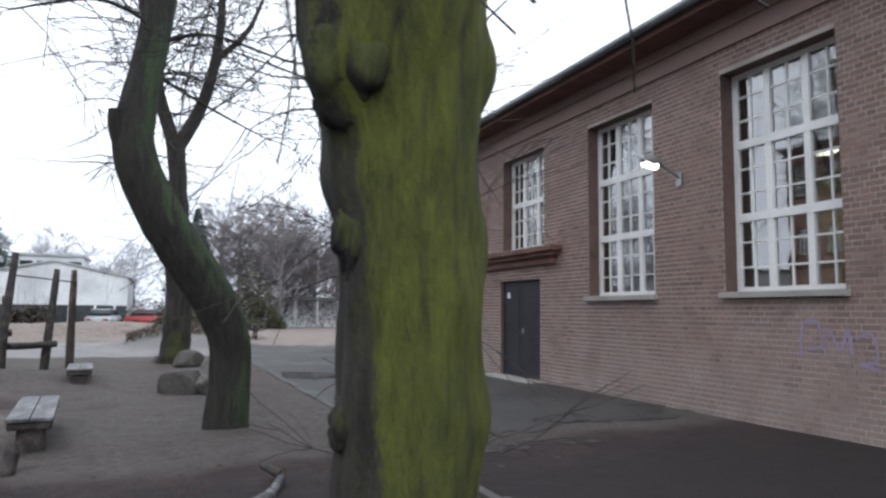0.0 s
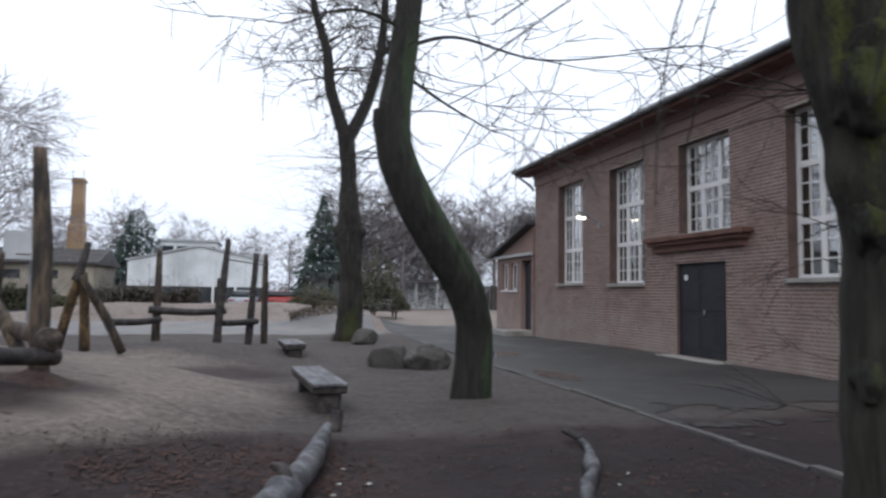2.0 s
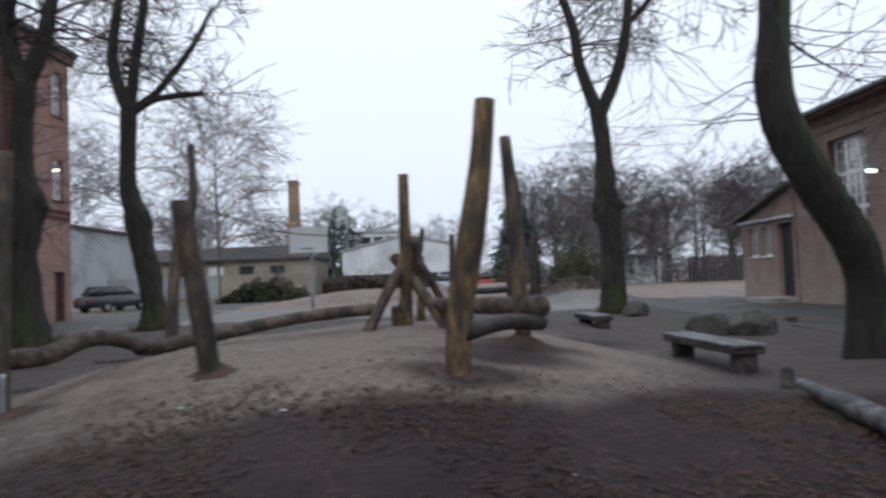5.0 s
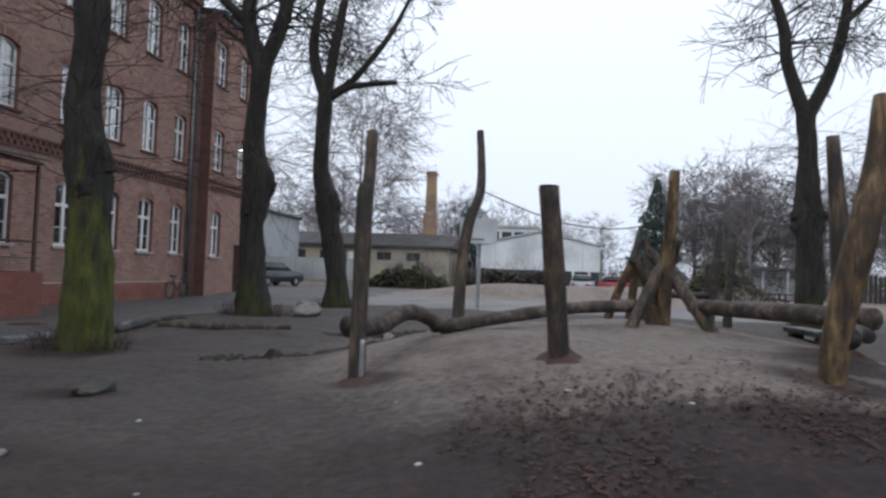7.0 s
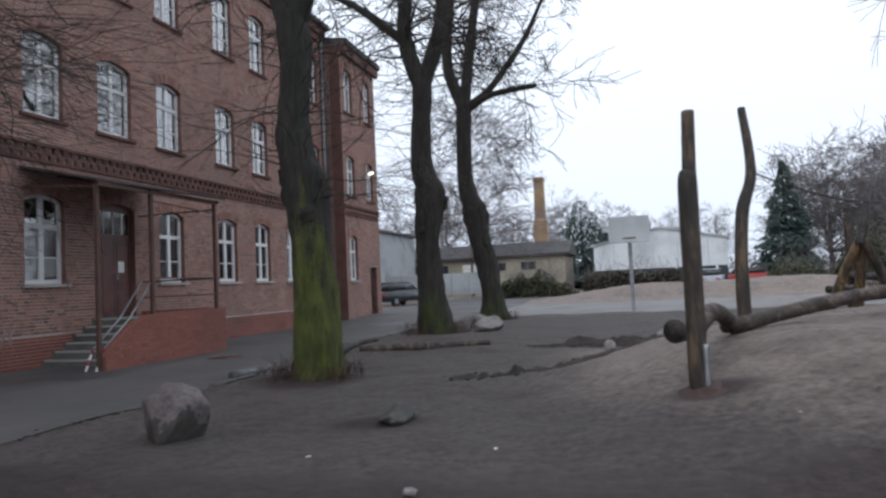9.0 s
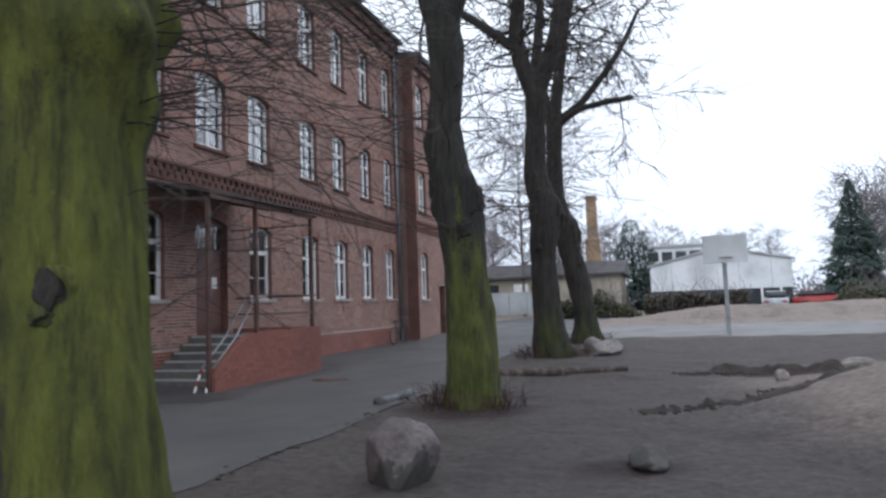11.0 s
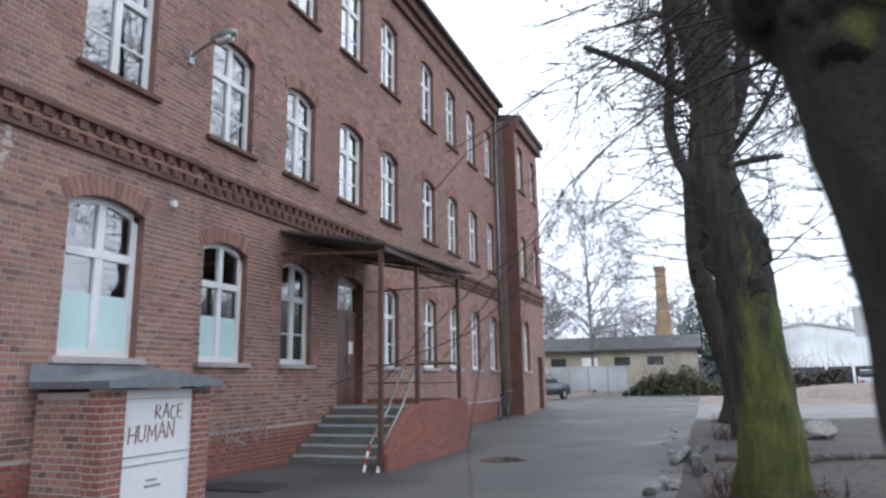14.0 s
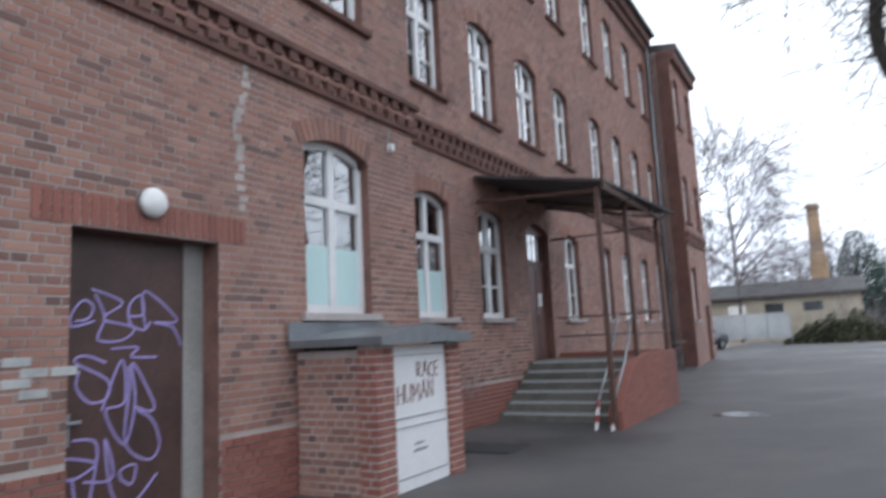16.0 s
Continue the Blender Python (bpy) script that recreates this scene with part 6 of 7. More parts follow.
def scrawl(word, y0, z0, size, tilt, material):
    t, y = Tubes(), y0
    for i, ch_ in enumerate(word):
        for st in LETTERS[ch_]:
            pts = [V((-20.797, y + a * size, z0 + c_ * size + (y - y0) * tilt + 0.01 * math.sin(i * 2.3))) for a, c_ in st]
            t.add([(q, 0.008) for q in pts], 5)
        y += size * (0.85 if ch_ == "M" else 0.74)
    part("writing", t.mesh(), material, door, "hand-painted dark red letters")


scrawl("HUMAN", 6.70, 0.60, 0.19, 0.05, M_REDPAINT)
scrawl("RACE", 7.08, 0.86, 0.16, -0.03, M_REDPAINT)
part("writing", boxes((-20.80, -20.795, 6.98, 7.22, 0.10, 0.13), (-20.80, -20.795, 7.0, 7.16, 0.17, 0.195)), M_GREYWALL, door, "faint illegible bars of writing")

# sprayed tags on the brown door
TAG = [
    [(215, 215), (130, 235), (125, 190), (170, 135), (210, 160), (190, 205), (140, 215)],
    [(200, 90), (330, 140), (250, 205), (380, 240), (330, 290), (230, 285), (255, 200), (215, 110)],
    [(355, 195), (420, 185), (410, 110), (360, 150), (365, 225), (425, 250), (455, 215)],
    [(430, 240), (425, 90), (585, 210), (470, 220), (560, 240), (605, 320)],
    [(285, 322), (400, 320), (370, 355), (485, 362)],
    [(265, 375), (180, 345), (145, 370), (270, 440), (270, 510), (200, 520), (150, 460), (160, 400)],
    [(250, 555), (330, 365), (345, 530), (265, 560), (345, 695), (390, 540), (375, 380), (470, 540), (460, 580), (390, 555)],
    [(360, 390), (365, 480), (350, 690), (450, 770), (500, 720), (470, 620), (400, 570)],
    [(140, 650), (235, 680), (210, 880)],
    [(90, 710), (130, 790), (230, 750), (160, 720), (100, 710)],
    [(155, 870), (140, 780)],
    [(185, 805), (300, 810), (265, 660), (290, 850), (340, 920), (400, 915), (490, 830)],
    [(335, 830), (330, 790), (395, 780), (380, 850), (340, 830)],
]
dl = [o for o in bpy.data.objects if o.name.startswith("door_leaf") and o.parent and o.parent.name == "door_2"][0]
t = Tubes()
for st in TAG:
    pts = []
    for px, py in st:
        yy = 3.99 + (px - 80) / 525 * 1.14
        zz = 1.79 - (py - 90) * 0.00213
        pts.append((PX - 0.236, yy, zz))
    t.add(spline(pts, [0.0115] * len(pts), 5), 5)
part("graffiti", ([(PX - 0.238 + (x - PX + 0.236) * 0.15, y, z) for x, y, z in t.v], t.f), M_PURPLE, dl, "violet sprayed lettering")
# faint sprayed tag on the hall wall
t = Tubes()
for st in ([(6.25, 0.95), (6.2, 1.35), (6.0, 1.38), (5.95, 1.1), (6.15, 1.05)], [(5.9, 1.0), (5.85, 1.3), (5.7, 1.05), (5.6, 1.3), (5.55, 1.0)], [(5.5, 1.2), (5.3, 1.25), (5.25, 0.95), (5.45, 0.9), (5.2, 0.85)]):
    t.add(spline([(0, a, c_) for a, c_ in st], [0.022] * len(st), 5), 5)
tagged(part("graffiti", ([(GYM_X - 0.012 + x * 0.05, y, z) for x, y, z in t.v], t.f), M_FADED, wall_hall), "faded violet sprayed tag")

# lamps
e = holder("wall_lamp", (PX, 4.61, 2.55), "round milky bulkhead lamp over the brown door", "wall lamp")
bm = bmesh.new()
bmesh.ops.create_uvsphere(bm, u_segments=20, v_segments=12, radius=0.13)
bm.transform(Matrix.Translation((PX + 0.06, 4.61, 2.52)) @ Matrix.Diagonal((0.55, 1, 1, 1)))
part("globe", bm, M_LAMPOFF, e, smooth=True)
t = Tubes()
t.add([(V((PX, 4.61, 2.52)), 0.13), (V((PX + 0.05, 4.61, 2.52)), 0.135)], 20)
part("base", t.mesh(), M_GREYSTEEL, e)


def arm_lamp(x, y, z, sign, lit, reach=0.85):
    e = holder("street_lamp", (x, y, z), "lit street lamp on a short wall arm" if lit else "grey street lamp head on a short wall arm", "street lamp", "wall-arm lamps")
    t = Tubes()
    t.add(spline([(x, y, z), (x + sign * 0.25, y, z + 0.12), (x + sign * reach * 0.6, y, z + 0.2)], [0.025] * 3, 5), 8)
    part("arm", t.mesh(), M_GREYSTEEL, e, smooth=True)
    part("bracket", boxes((x, x + sign * 0.04, y - 0.06, y + 0.06, z - 0.12, z + 0.08)) if sign > 0 else boxes((x - 0.04, x, y - 0.06, y + 0.06, z - 0.12, z + 0.08)), M_GREYSTEEL, e)
    t = Tubes()
    t.add(spline([(x + sign * reach * 0.5, y, z + 0.19), (x + sign * reach * 0.75, y, z + 0.24), (x + sign * reach, y, z + 0.25)], [0.06, 0.10, 0.05], 5), 12)
    hd = part("head", t.mesh(), M_GREYSTEEL, e, smooth=True)
    t = Tubes()
    t.add(spline([(x + sign * reach * 0.62, y, z + 0.16), (x + sign * reach * 0.92, y, z + 0.18)], [0.07, 0.06], 3), 10)
    part("bowl", t.mesh(), M_LAMP if lit else M_LAMPOFF, hd, "lit lamp bowl" if lit else "unlit lamp bowl", smooth=True)


arm_lamp(PX, 8.45, 6.25, 1, False)
arm_lamp(GYM_X, 8.35, 3.65, -1, True, 0.8)
arm_lamp(GYM_X, 18.4, 3.6, -1, True, 0.8)
arm_lamp(WX, 29.0, 6.3, 1, True, 0.7)

# small white sensor, its cable, and an amber call lamp by the porch door
e = holder("wall_sensor", (PX, 8.24, 3.83), "small white sensor box on the brick bay", "sensor")
part("case", boxes((PX + 0.008, PX + 0.09, 8.20, 8.28, 3.78, 3.88), bevel=0.012), M_LAMPOFF, e)
t = Tubes()
t.add([(V((PX + 0.014, 8.24, 3.88)), 0.008), (V((PX + 0.014, 8.25, 4.15)), 0.008)], 5)
part("cable", t.mesh(), M_GREYSTEEL, e, "thin grey cable")
e = holder("call_lamp", (SX, 13.3, 2.05), "small amber call lamp beside the porch door", "lamp")
part("case", boxes((SX + 0.008, SX + 0.05, 13.26, 13.34, 2.02, 2.12), bevel=0.01), M_CHIM, e)
# pale scrawl on the plinth beside the steps
t = Tubes()
for st in ([(9.9, 0.2), (10.0, 0.62), (10.15, 0.3), (10.3, 0.66), (10.4, 0.25)], [(10.5, 0.3), (10.55, 0.6), (10.8, 0.62), (10.75, 0.35), (10.55, 0.32), (10.9, 0.2)], [(11.0, 0.6), (11.2, 0.25), (11.4, 0.62), (11.5, 0.3)]):
    t.add(spline([(0, a, c_) for a, c_ in st], [0.03] * len(st), 5), 5)
tagged(part("graffiti", ([(SX + 0.024 + x * 0.05, y, z) for x, y, z in t.v], t.f), M_PALETAG, wall_main), "faded pale sprayed tag")

# downpipe and bicycle by the end bay
dp = holder("downpipe", (SX + 0.1, 26.9, 0), "zinc rain downpipe in the corner of the end bay", "downpipe", kind="structure")
t = Tubes()
t.add([(V((SX + 0.12, 26.92, -0.2)), 0.055), (V((SX + 0.12, 26.92, EAVE - 0.3)), 0.055)], 10)
part("pipe", t.mesh(), M_ZINC, dp, smooth=True)
bike = holder("bicycle", (-21.6, 25.6, -0.1), "dark bicycle leaning at the school wall", "bicycle")
for yc in (25.1, 26.15):
    ring = [(V((-21.9, yc + 0.33 * math.cos(a), 0.12 + 0.33 * math.sin(a))), 0.02) for a in np.linspace(0, 2 * math.pi, 25)]
    t = Tubes()
    t.add(ring, 6, cap=False)
    wh = part("wheel", t.mesh(), M_RUBBER, bike, smooth=True)
    sp = Tubes()
    for a in np.linspace(0, math.pi, 9)[:-1]:
        sp.add([(V((-21.9, yc - 0.31 * math.cos(a), 0.12 - 0.31 * math.sin(a))), 0.004), (V((-21.9, yc + 0.31 * math.cos(a), 0.12 + 0.31 * math.sin(a))), 0.004)], 3)
    part("spokes", sp.mesh(), M_GREYSTEEL, wh)
t = Tubes()
for a, b in (((25.1, 0.12), (25.35, 0.62)), ((25.35, 0.62), (25.95, 0.60)), ((25.35, 0.55), (25.6, 0.14)), ((25.6, 0.14), (26.0, 0.62)), ((25.1, 0.12), (25.6, 0.14)), ((26.15, 0.12), (25.98, 0.78))):
    t.add([(V((-21.9, a[0], a[1])), 0.018), (V((-21.9, b[0], b[1])), 0.018)], 6)
part("bicycle_frame", t.mesh(), M_CARDARK, bike)
part("saddle", boxes((-21.97, -21.83, 25.2, 25.45, 0.64, 0.70), bevel=0.02), M_RUBBER, bike)
part("handlebar", boxes((-22.15, -21.65, 25.95, 25.99, 0.78, 0.81)), M_GREYSTEEL, bike)

# annexe at the hall's end
an = holder("annexe", (8, 25.5, 0), "low brick annexe with gabled end, window pair and dark door", "annexe", kind="structure")
AX = 7.62
bm = bmesh.new()
wall_boxes(bm, AX, AX + 0.3, 23.41, 27.4, -0.2, 3.0, [(23.6, 24.65, 0.1, 2.75), (25.05, 25.75, 1.6, 2.7), (26.1, 26.75, 1.6, 2.7)])
prism(bm, [(23.41, 3.0), (27.4, 3.0), (23.41, 4.0)], AX, AX + 0.3, "x")
box(bm, AX + 0.3, AX + 5, 27.1, 27.4, -0.2, 3.0)
part("wall", bm, M_GYMBRICK, an)
bm = bmesh.new()
prism(bm, [(27.75, 2.98), (27.75, 3.08), (23.45, 4.16), (23.45, 4.05)], AX - 0.3, AX + 5, "x")
part("roof_slope", bm, M_ROOF, an)
part("fascia", boxes((AX - 0.12, AX - 0.002, 23.45, 27.6, 2.92, 3.02)), M_GREYWALL, an)
part("door_leaf", boxes((AX + 0.2, AX + 0.25, 23.6, 24.65, 0.1, 2.75)), M_DOOR, an)
for a, b in ((25.05, 25.75), (26.1, 26.75)):
    w = part("window_frame", boxes((AX + 0.1, AX + 0.15, a, a + 0.06, 1.6, 2.7), (AX + 0.1, AX + 0.15, b - 0.06, b, 1.6, 2.7), (AX + 0.1, AX + 0.15, a, b, 1.6, 1.67), (AX + 0.1, AX + 0.15, a, b, 2.63, 2.7), (AX + 0.1, AX + 0.15, (a + b) / 2 - 0.03, (a + b) / 2 + 0.03, 1.6, 2.7)), M_WHITE, an)
    part("pane", boxes((AX + 0.12, AX + 0.13, a, b, 1.6, 2.7)), M_DARKGLASS, an)
    part("window_sill", boxes((AX - 0.06, AX + 0.1, a - 0.05, b + 0.05, 1.54, 1.598)), M_WHITE, an)
part("step", boxes((AX - 1.1, AX - 0.002, 23.5, 25.0, -0.25, 0.08), (AX - 0.6, AX - 0.002, 25.0, 26.6, -0.25, 0.0)), M_CONCRETE, an)

# newer brick round the brown door, and painted bricks beside it
sol = [(a, a + 0.066, 2.26, 2.51) for a in np.arange(3.62, 5.66, 0.077)]
tagged(part("lintel_brick", brick_sheet(sol, PX, 0.011, 1), M_ORANGE, wall_near, "newer red lintel bricks"), kind="stuff")
for a, z_ in ((3.46, 1.19), (3.58, 1.11), (3.80, 1.11), (3.58, 0.96), (3.46, 1.04)):
    part("brick", boxes((PX, PX + 0.011, a, a + 0.20, z_, z_ + 0.064)), M_LITTER, wall_near, "whitewashed brick")
# pale mortar patch along an old crack
rc = random.Random(3)
yy, t = 5.62, Tubes()
for z_ in np.arange(2.6, 4.3, 0.1):
    yy += rc.uniform(-0.05, 0.07)
    part("mortar_patch", boxes((PX + 0.004, PX + 0.012, yy, yy + rc.uniform(0.05, 0.13), z_, z_ + rc.uniform(0.05, 0.11)), bevel=0.003), M_MORTAR, wall_near)

# gutter spout at the hall's far corner
rw = holder("rain_spout", (7.3, 23.8, 5.8), "zinc spout from gutter to wall at the hall corner", "rain spout", kind="structure")
t = Tubes()
t.add(spline([(7.02, 23.85, 6.0), (7.12, 23.7, 5.85), (7.5, 23.45, 5.5), (7.6, 23.36, 5.3)], [0.045] * 4, 4), 8)
part("pipe", t.mesh(), M_ZINC, rw, smooth=True)

# ---------------------------------------------------------------- the distance


def far_tree(name, label, at, height, seed, material=None, spread=0.55, kids=5, droop=0.0, depth=3, twig=0.02, trunk_r=0.16, lean=0.0, base=0.25):
    """A bare tree seen from afar: trunk, and a crown of forking twigs."""
    rng = random.Random(seed)
    e = holder(name, at, label, "tree", "bare trees of the background")
    x, y, z = at
    t = Tubes()
    tr = spline([(x, y, z - 0.3), (x + lean * 0.3, y, z + height * 0.35), (x + lean + rng.uniform(-0.3, 0.3), y, z + height * 0.7), (x + lean, y, z + height)], [trunk_r, trunk_r * 0.8, trunk_r * 0.45, 0.03], 6)
    t.add(tr, 8, 0.05)
    part("trunk", t.mesh(), material or M_FARTWIG, e, smooth=True)
    tw = Tubes()
    n = int(26 + 1.4 * height)
    for i in range(n):
        q = rng.uniform(base, 0.97)
        o, rr = tr[min(int(q * len(tr)), len(tr) - 1)]
        ang = rng.uniform(0, 2 * math.pi)
        d = Vector((math.cos(ang), math.sin(ang), rng.uniform(0.3, 1.3)))
        grow(tw, o, d, height * (0.36 - 0.22 * abs(q - 0.45)) * rng.uniform(0.7, 1.1), max(rr * 0.5, twig), depth - 1, rng, droop, 0.28, kids, spread, 4, twig)
    part("crown", tw.mesh(), material or M_FARTWIG, e, "hazy crown of bare twigs")
    return e


def spruce(at, height, seed, width=0.28, full=0.8, count=5200):
    """Needle boughs round a stem; a low value of full gives a broad, rounded crown."""
    rng = random.Random(seed)
    e = holder("spruce_tree", at, "dark blue-green spruce with ragged outline" if full > 0.6 else "broad rounded dark pine with ragged outline", "tree")
    x, y, z = at
    t = Tubes()
    t.add([(V((x, y, z - 0.2)), 0.22), (V((x, y, z + height)), 0.03)], 8)
    part("trunk", t.mesh(), M_BARK, e)
    v, f = [], []
    for i in range(count):
        q = rng.uniform(0.04, 1.0) ** 1.15
        ang = rng.uniform(0, 2 * math.pi)
        tier = 0.78 + 0.3 * noise.noise((math.cos(ang) * 1.7 + seed, math.sin(ang) * 1.7, q * 7.0)) + 0.12 * math.sin(q * 40)
        rad = height * width * (1 - q) ** full * tier + 0.06
        d = Vector((math.cos(ang), math.sin(ang), -0.35 + 0.3 * q))
        o = V((x, y, z + height * q)) + d * rad * rng.uniform(0.3, 1.0) ** 0.6
        w = rng.uniform(0.10, 0.26) * (1.3 - q)
        s = Vector((-d.y, d.x, rng.uniform(-0.4, 0.4))).normalized() * w
        tip = o + d * w * 2.0
        k = len(v)
        v += [tuple(o - s), tuple(o + s), tuple(tip), tuple(o + Vector((0, 0, w * 0.8)))]
        f += [(k, k + 1, k + 2), (k, k + 3, k + 2), (k + 1, k + 3, k + 2)]
    part("crown", (v, f), M_NEEDLE, e, "dense dark needle boughs")
    return e


def brush(name, label, x0, x1, y0, y1, h, count, seed, material, size=0.12, twiggy=True, dome=False):
    """A hedge or thicket: many small leaves among bare shoots."""
    rng = random.Random(seed)
    v, f = [], []
    for i in range(count):
        x, y = rng.uniform(x0, x1), rng.uniform(y0, y1)
        top = h * (0.75 + 0.4 * noise.noise((x * 0.5, y * 0.5, seed)))
        if dome:
            top *= max(0.12, 1 - abs(2 * (x - x0) / (x1 - x0) - 1) ** 2.2) * (0.8 + 0.5 * noise.noise((x * 1.7, y * 1.1, seed)))
        z = gz(x, y) + top * rng.random() ** 0.8
        d = Vector((rng.gauss(0, 1), rng.gauss(0, 1), rng.gauss(0, 0.8))).normalized() * size * rng.uniform(0.6, 1.6)
        s = d.cross(Vector((rng.gauss(0, 1), rng.gauss(0, 1), 1))).normalized() * size * 0.5
        o = V((x, y, z))
        k = len(v)
        v += [tuple(o - s), tuple(o + d), tuple(o + s), tuple(o - d)]
        f.append((k, k + 1, k + 2, k + 3))
    e = holder(name, ((x0 + x1) / 2, (y0 + y1) / 2, gz((x0 + x1) / 2, (y0 + y1) / 2)), label, "hedge", kind="stuff")
    part("foliage", (v, f), material, e)
    if twiggy:
        t = Tubes()
        for i in range(int((x1 - x0) * 5)):
            x, y = rng.uniform(x0, x1), rng.uniform(y0, y1)
            up = h * (max(0.2, 1 - abs(2 * (x - x0) / (x1 - x0) - 1) ** 2.2) if dome else 1.0)
            grow(t, V((x, y, gz(x, y))), Vector((rng.gauss(0, 0.3), rng.gauss(0, 0.3), 1)), up * rng.uniform(0.7, 1.15), 0.02, 1, rng, 0, 0.2, 4, 0.45, 4, 0.012)
        part("shoots", t.mesh(), M_FARTWIG, e)
    return e


# long low store with a chimney
sh = holder("long_shed", (-30, 62, 0.2), "long low tan shed with a dark felt roof", "shed")
part("wall", boxes((-52, -15.4, 60, 60.3, 0.0, 3.45), (-15.7, -15.4, 60.3, 68, 0.0, 3.45)), M_TAN, sh)
bm = bmesh.new()
prism(bm, [(59.5, 3.4), (59.5, 3.55), (64, 4.85), (68.5, 3.5), (68.5, 3.4)], -52.4, -15.0, "x")
part("roof", bm, M_ROOF, sh)
for i in range(12):
    x = -49 + i * 2.7
    w = part("window", boxes((x, x + 1.3, 59.94, 59.998, 2.2, 2.9)), M_DARKGLASS if i % 3 else M_LAMPOFF, sh)
ch = holder("chimney", (-18, 65, 0), "tall tapering yellow brick chimney with a stepped foot", "chimney")
for z0, z1, w0, w1 in ((0, 4.2, 1.25, 1.15), (4.2, 4.6, 1.15, 0.72), (4.6, 6.9, 0.66, 0.62), (6.9, 7.05, 0.62, 0.5), (7.05, 10.75, 0.50, 0.44), (10.75, 10.95, 0.54, 0.54), (10.95, 11.1, 0.44, 0.42)):
    bm = bmesh.new()
    lo = [bm.verts.new((-18 + sx * w0, 65 + sy * w0, z0)) for sx, sy in ((-1, -1), (1, -1), (1, 1), (-1, 1))]
    hi = [bm.verts.new((-18 + sx * w1, 65 + sy * w1, z1)) for sx, sy in ((-1, -1), (1, -1), (1, 1), (-1, 1))]
    for i in range(4):
        bm.faces.new((lo[i], lo[(i + 1) % 4], hi[(i + 1) % 4], hi[i]))
    bm.faces.new(hi), bm.faces.new(lo[::-1])
    part("stack_tier", bm, M_CHIM, ch)
for sx in (-0.42, 0.42):
    part("rod", boxes((-18 + sx - 0.025, -18 + sx + 0.025, 64.5, 64.55, 10.9, 11.75)), M_GREYSTEEL, ch)

# white hall and the flat building behind it
wh = holder("white_hall", (-7.4, 62, 0.3), "white sheet-clad gabled hall with a dark glazed band", "hall building")
bm = bmesh.new()
prism(bm, [(-12.9, 1.75), (-2.1, 1.75), (-2.1, 4.0), (-7.4, 5.15), (-12.9, 3.85)], 60, 74, "y")
part("wall", bm, M_HALL, wh)
part("plinth", boxes((-12.85, -2.15, 60.05, 74, 0.0, 1.75)), M_DARKGLASS, wh, "dark glazed base")
for x in (-10.3, -6.2, -4.4, -3.0):
    part("post", boxes((x - 0.08, x + 0.08, 59.97, 60.05, 0.2, 1.75)), M_WHITE, wh)
for x in (-11.2, -8.6, -6.0, -3.6):
    part("joint", boxes((x - 0.02, x + 0.02, 59.975, 60.0, 1.75, 4.0)), M_GREYWALL, wh)
bm = bmesh.new()
prism(bm, [(-13.1, 3.83), (-7.4, 5.15), (-1.9, 3.98), (-1.9, 4.08), (-7.4, 5.27), (-13.1, 3.95)], 59.8, 74, "y")
part("roof", bm, M_GREYWALL, wh)
fb = holder("flat_building", (-10.5, 85, 0), "pale flat-roofed block with a band of dark windows", "building")
part("wall", boxes((-14.0, -7.6, 84, 92, 0, 7.15)), M_HALL, fb)
part("roof", boxes((-14.2, -7.4, 83.8, 92.2, 7.15, 7.40)), M_GREYWALL, fb)
for i in range(4):
    part("window", boxes((-13.6 + i * 1.55, -12.4 + i * 1.55, 83.95, 83.995, 5.5, 6.6)), M_DARKGLASS, fb)
gb = holder("tall_building", (-32, 44, 0), "grey plain block beyond the school", "building")
part("wall", boxes((-46, -27.3, 42, 54, 0, 5.2)), M_GREYWALL, gb)
part("roof", boxes((-46.3, -27.1, 41.8, 54.3, 5.2, 5.4)), M_ROOF, gb)
fn = holder("panel_fence", (-22, 46, 0.3), "pale grey metal panel fence", "fence")
for i in range(6):
    part("panel", boxes((-27.0 + i * 1.25, -25.78 + i * 1.25, 46, 46.05, 0.45, 1.95)), M_GREYWALL, fn)
    part("post", boxes((-25.78 + i * 1.25, -25.72 + i * 1.25, 45.98, 46.06, 0.1, 2.0)), M_GREYSTEEL, fn)

# garage roof, cars, fence and table to the right of the banks
cp = holder("carport", (11.5, 62, 0), "low pale carport with a flat dark roof", "carport")
part("roof", boxes((7.0, 15.6, 60, 66, 2.45, 2.7)), M_ROOF, cp)
part("back_wall", boxes((7.1, 15.5, 61.6, 61.9, 0, 2.45)), M_HALL, cp)
for x in (7.2, 9.3, 11.4, 13.4, 15.4):
    part("post", boxes((x - 0.09, x + 0.09, 60.2, 60.38, 0, 2.55)), M_GREYWALL, cp)
fe = holder("board_fence", (22, 54, 0), "dark vertical board fence", "fence")
for i in range(40):
    x = 16.4 + i * 0.30
    part("board", boxes((x, x + 0.27, 56 - i * 0.12, 56.04 - i * 0.12, 0.1, 2.15 + 0.04 * (i % 3))), M_DARKWOOD, fe)


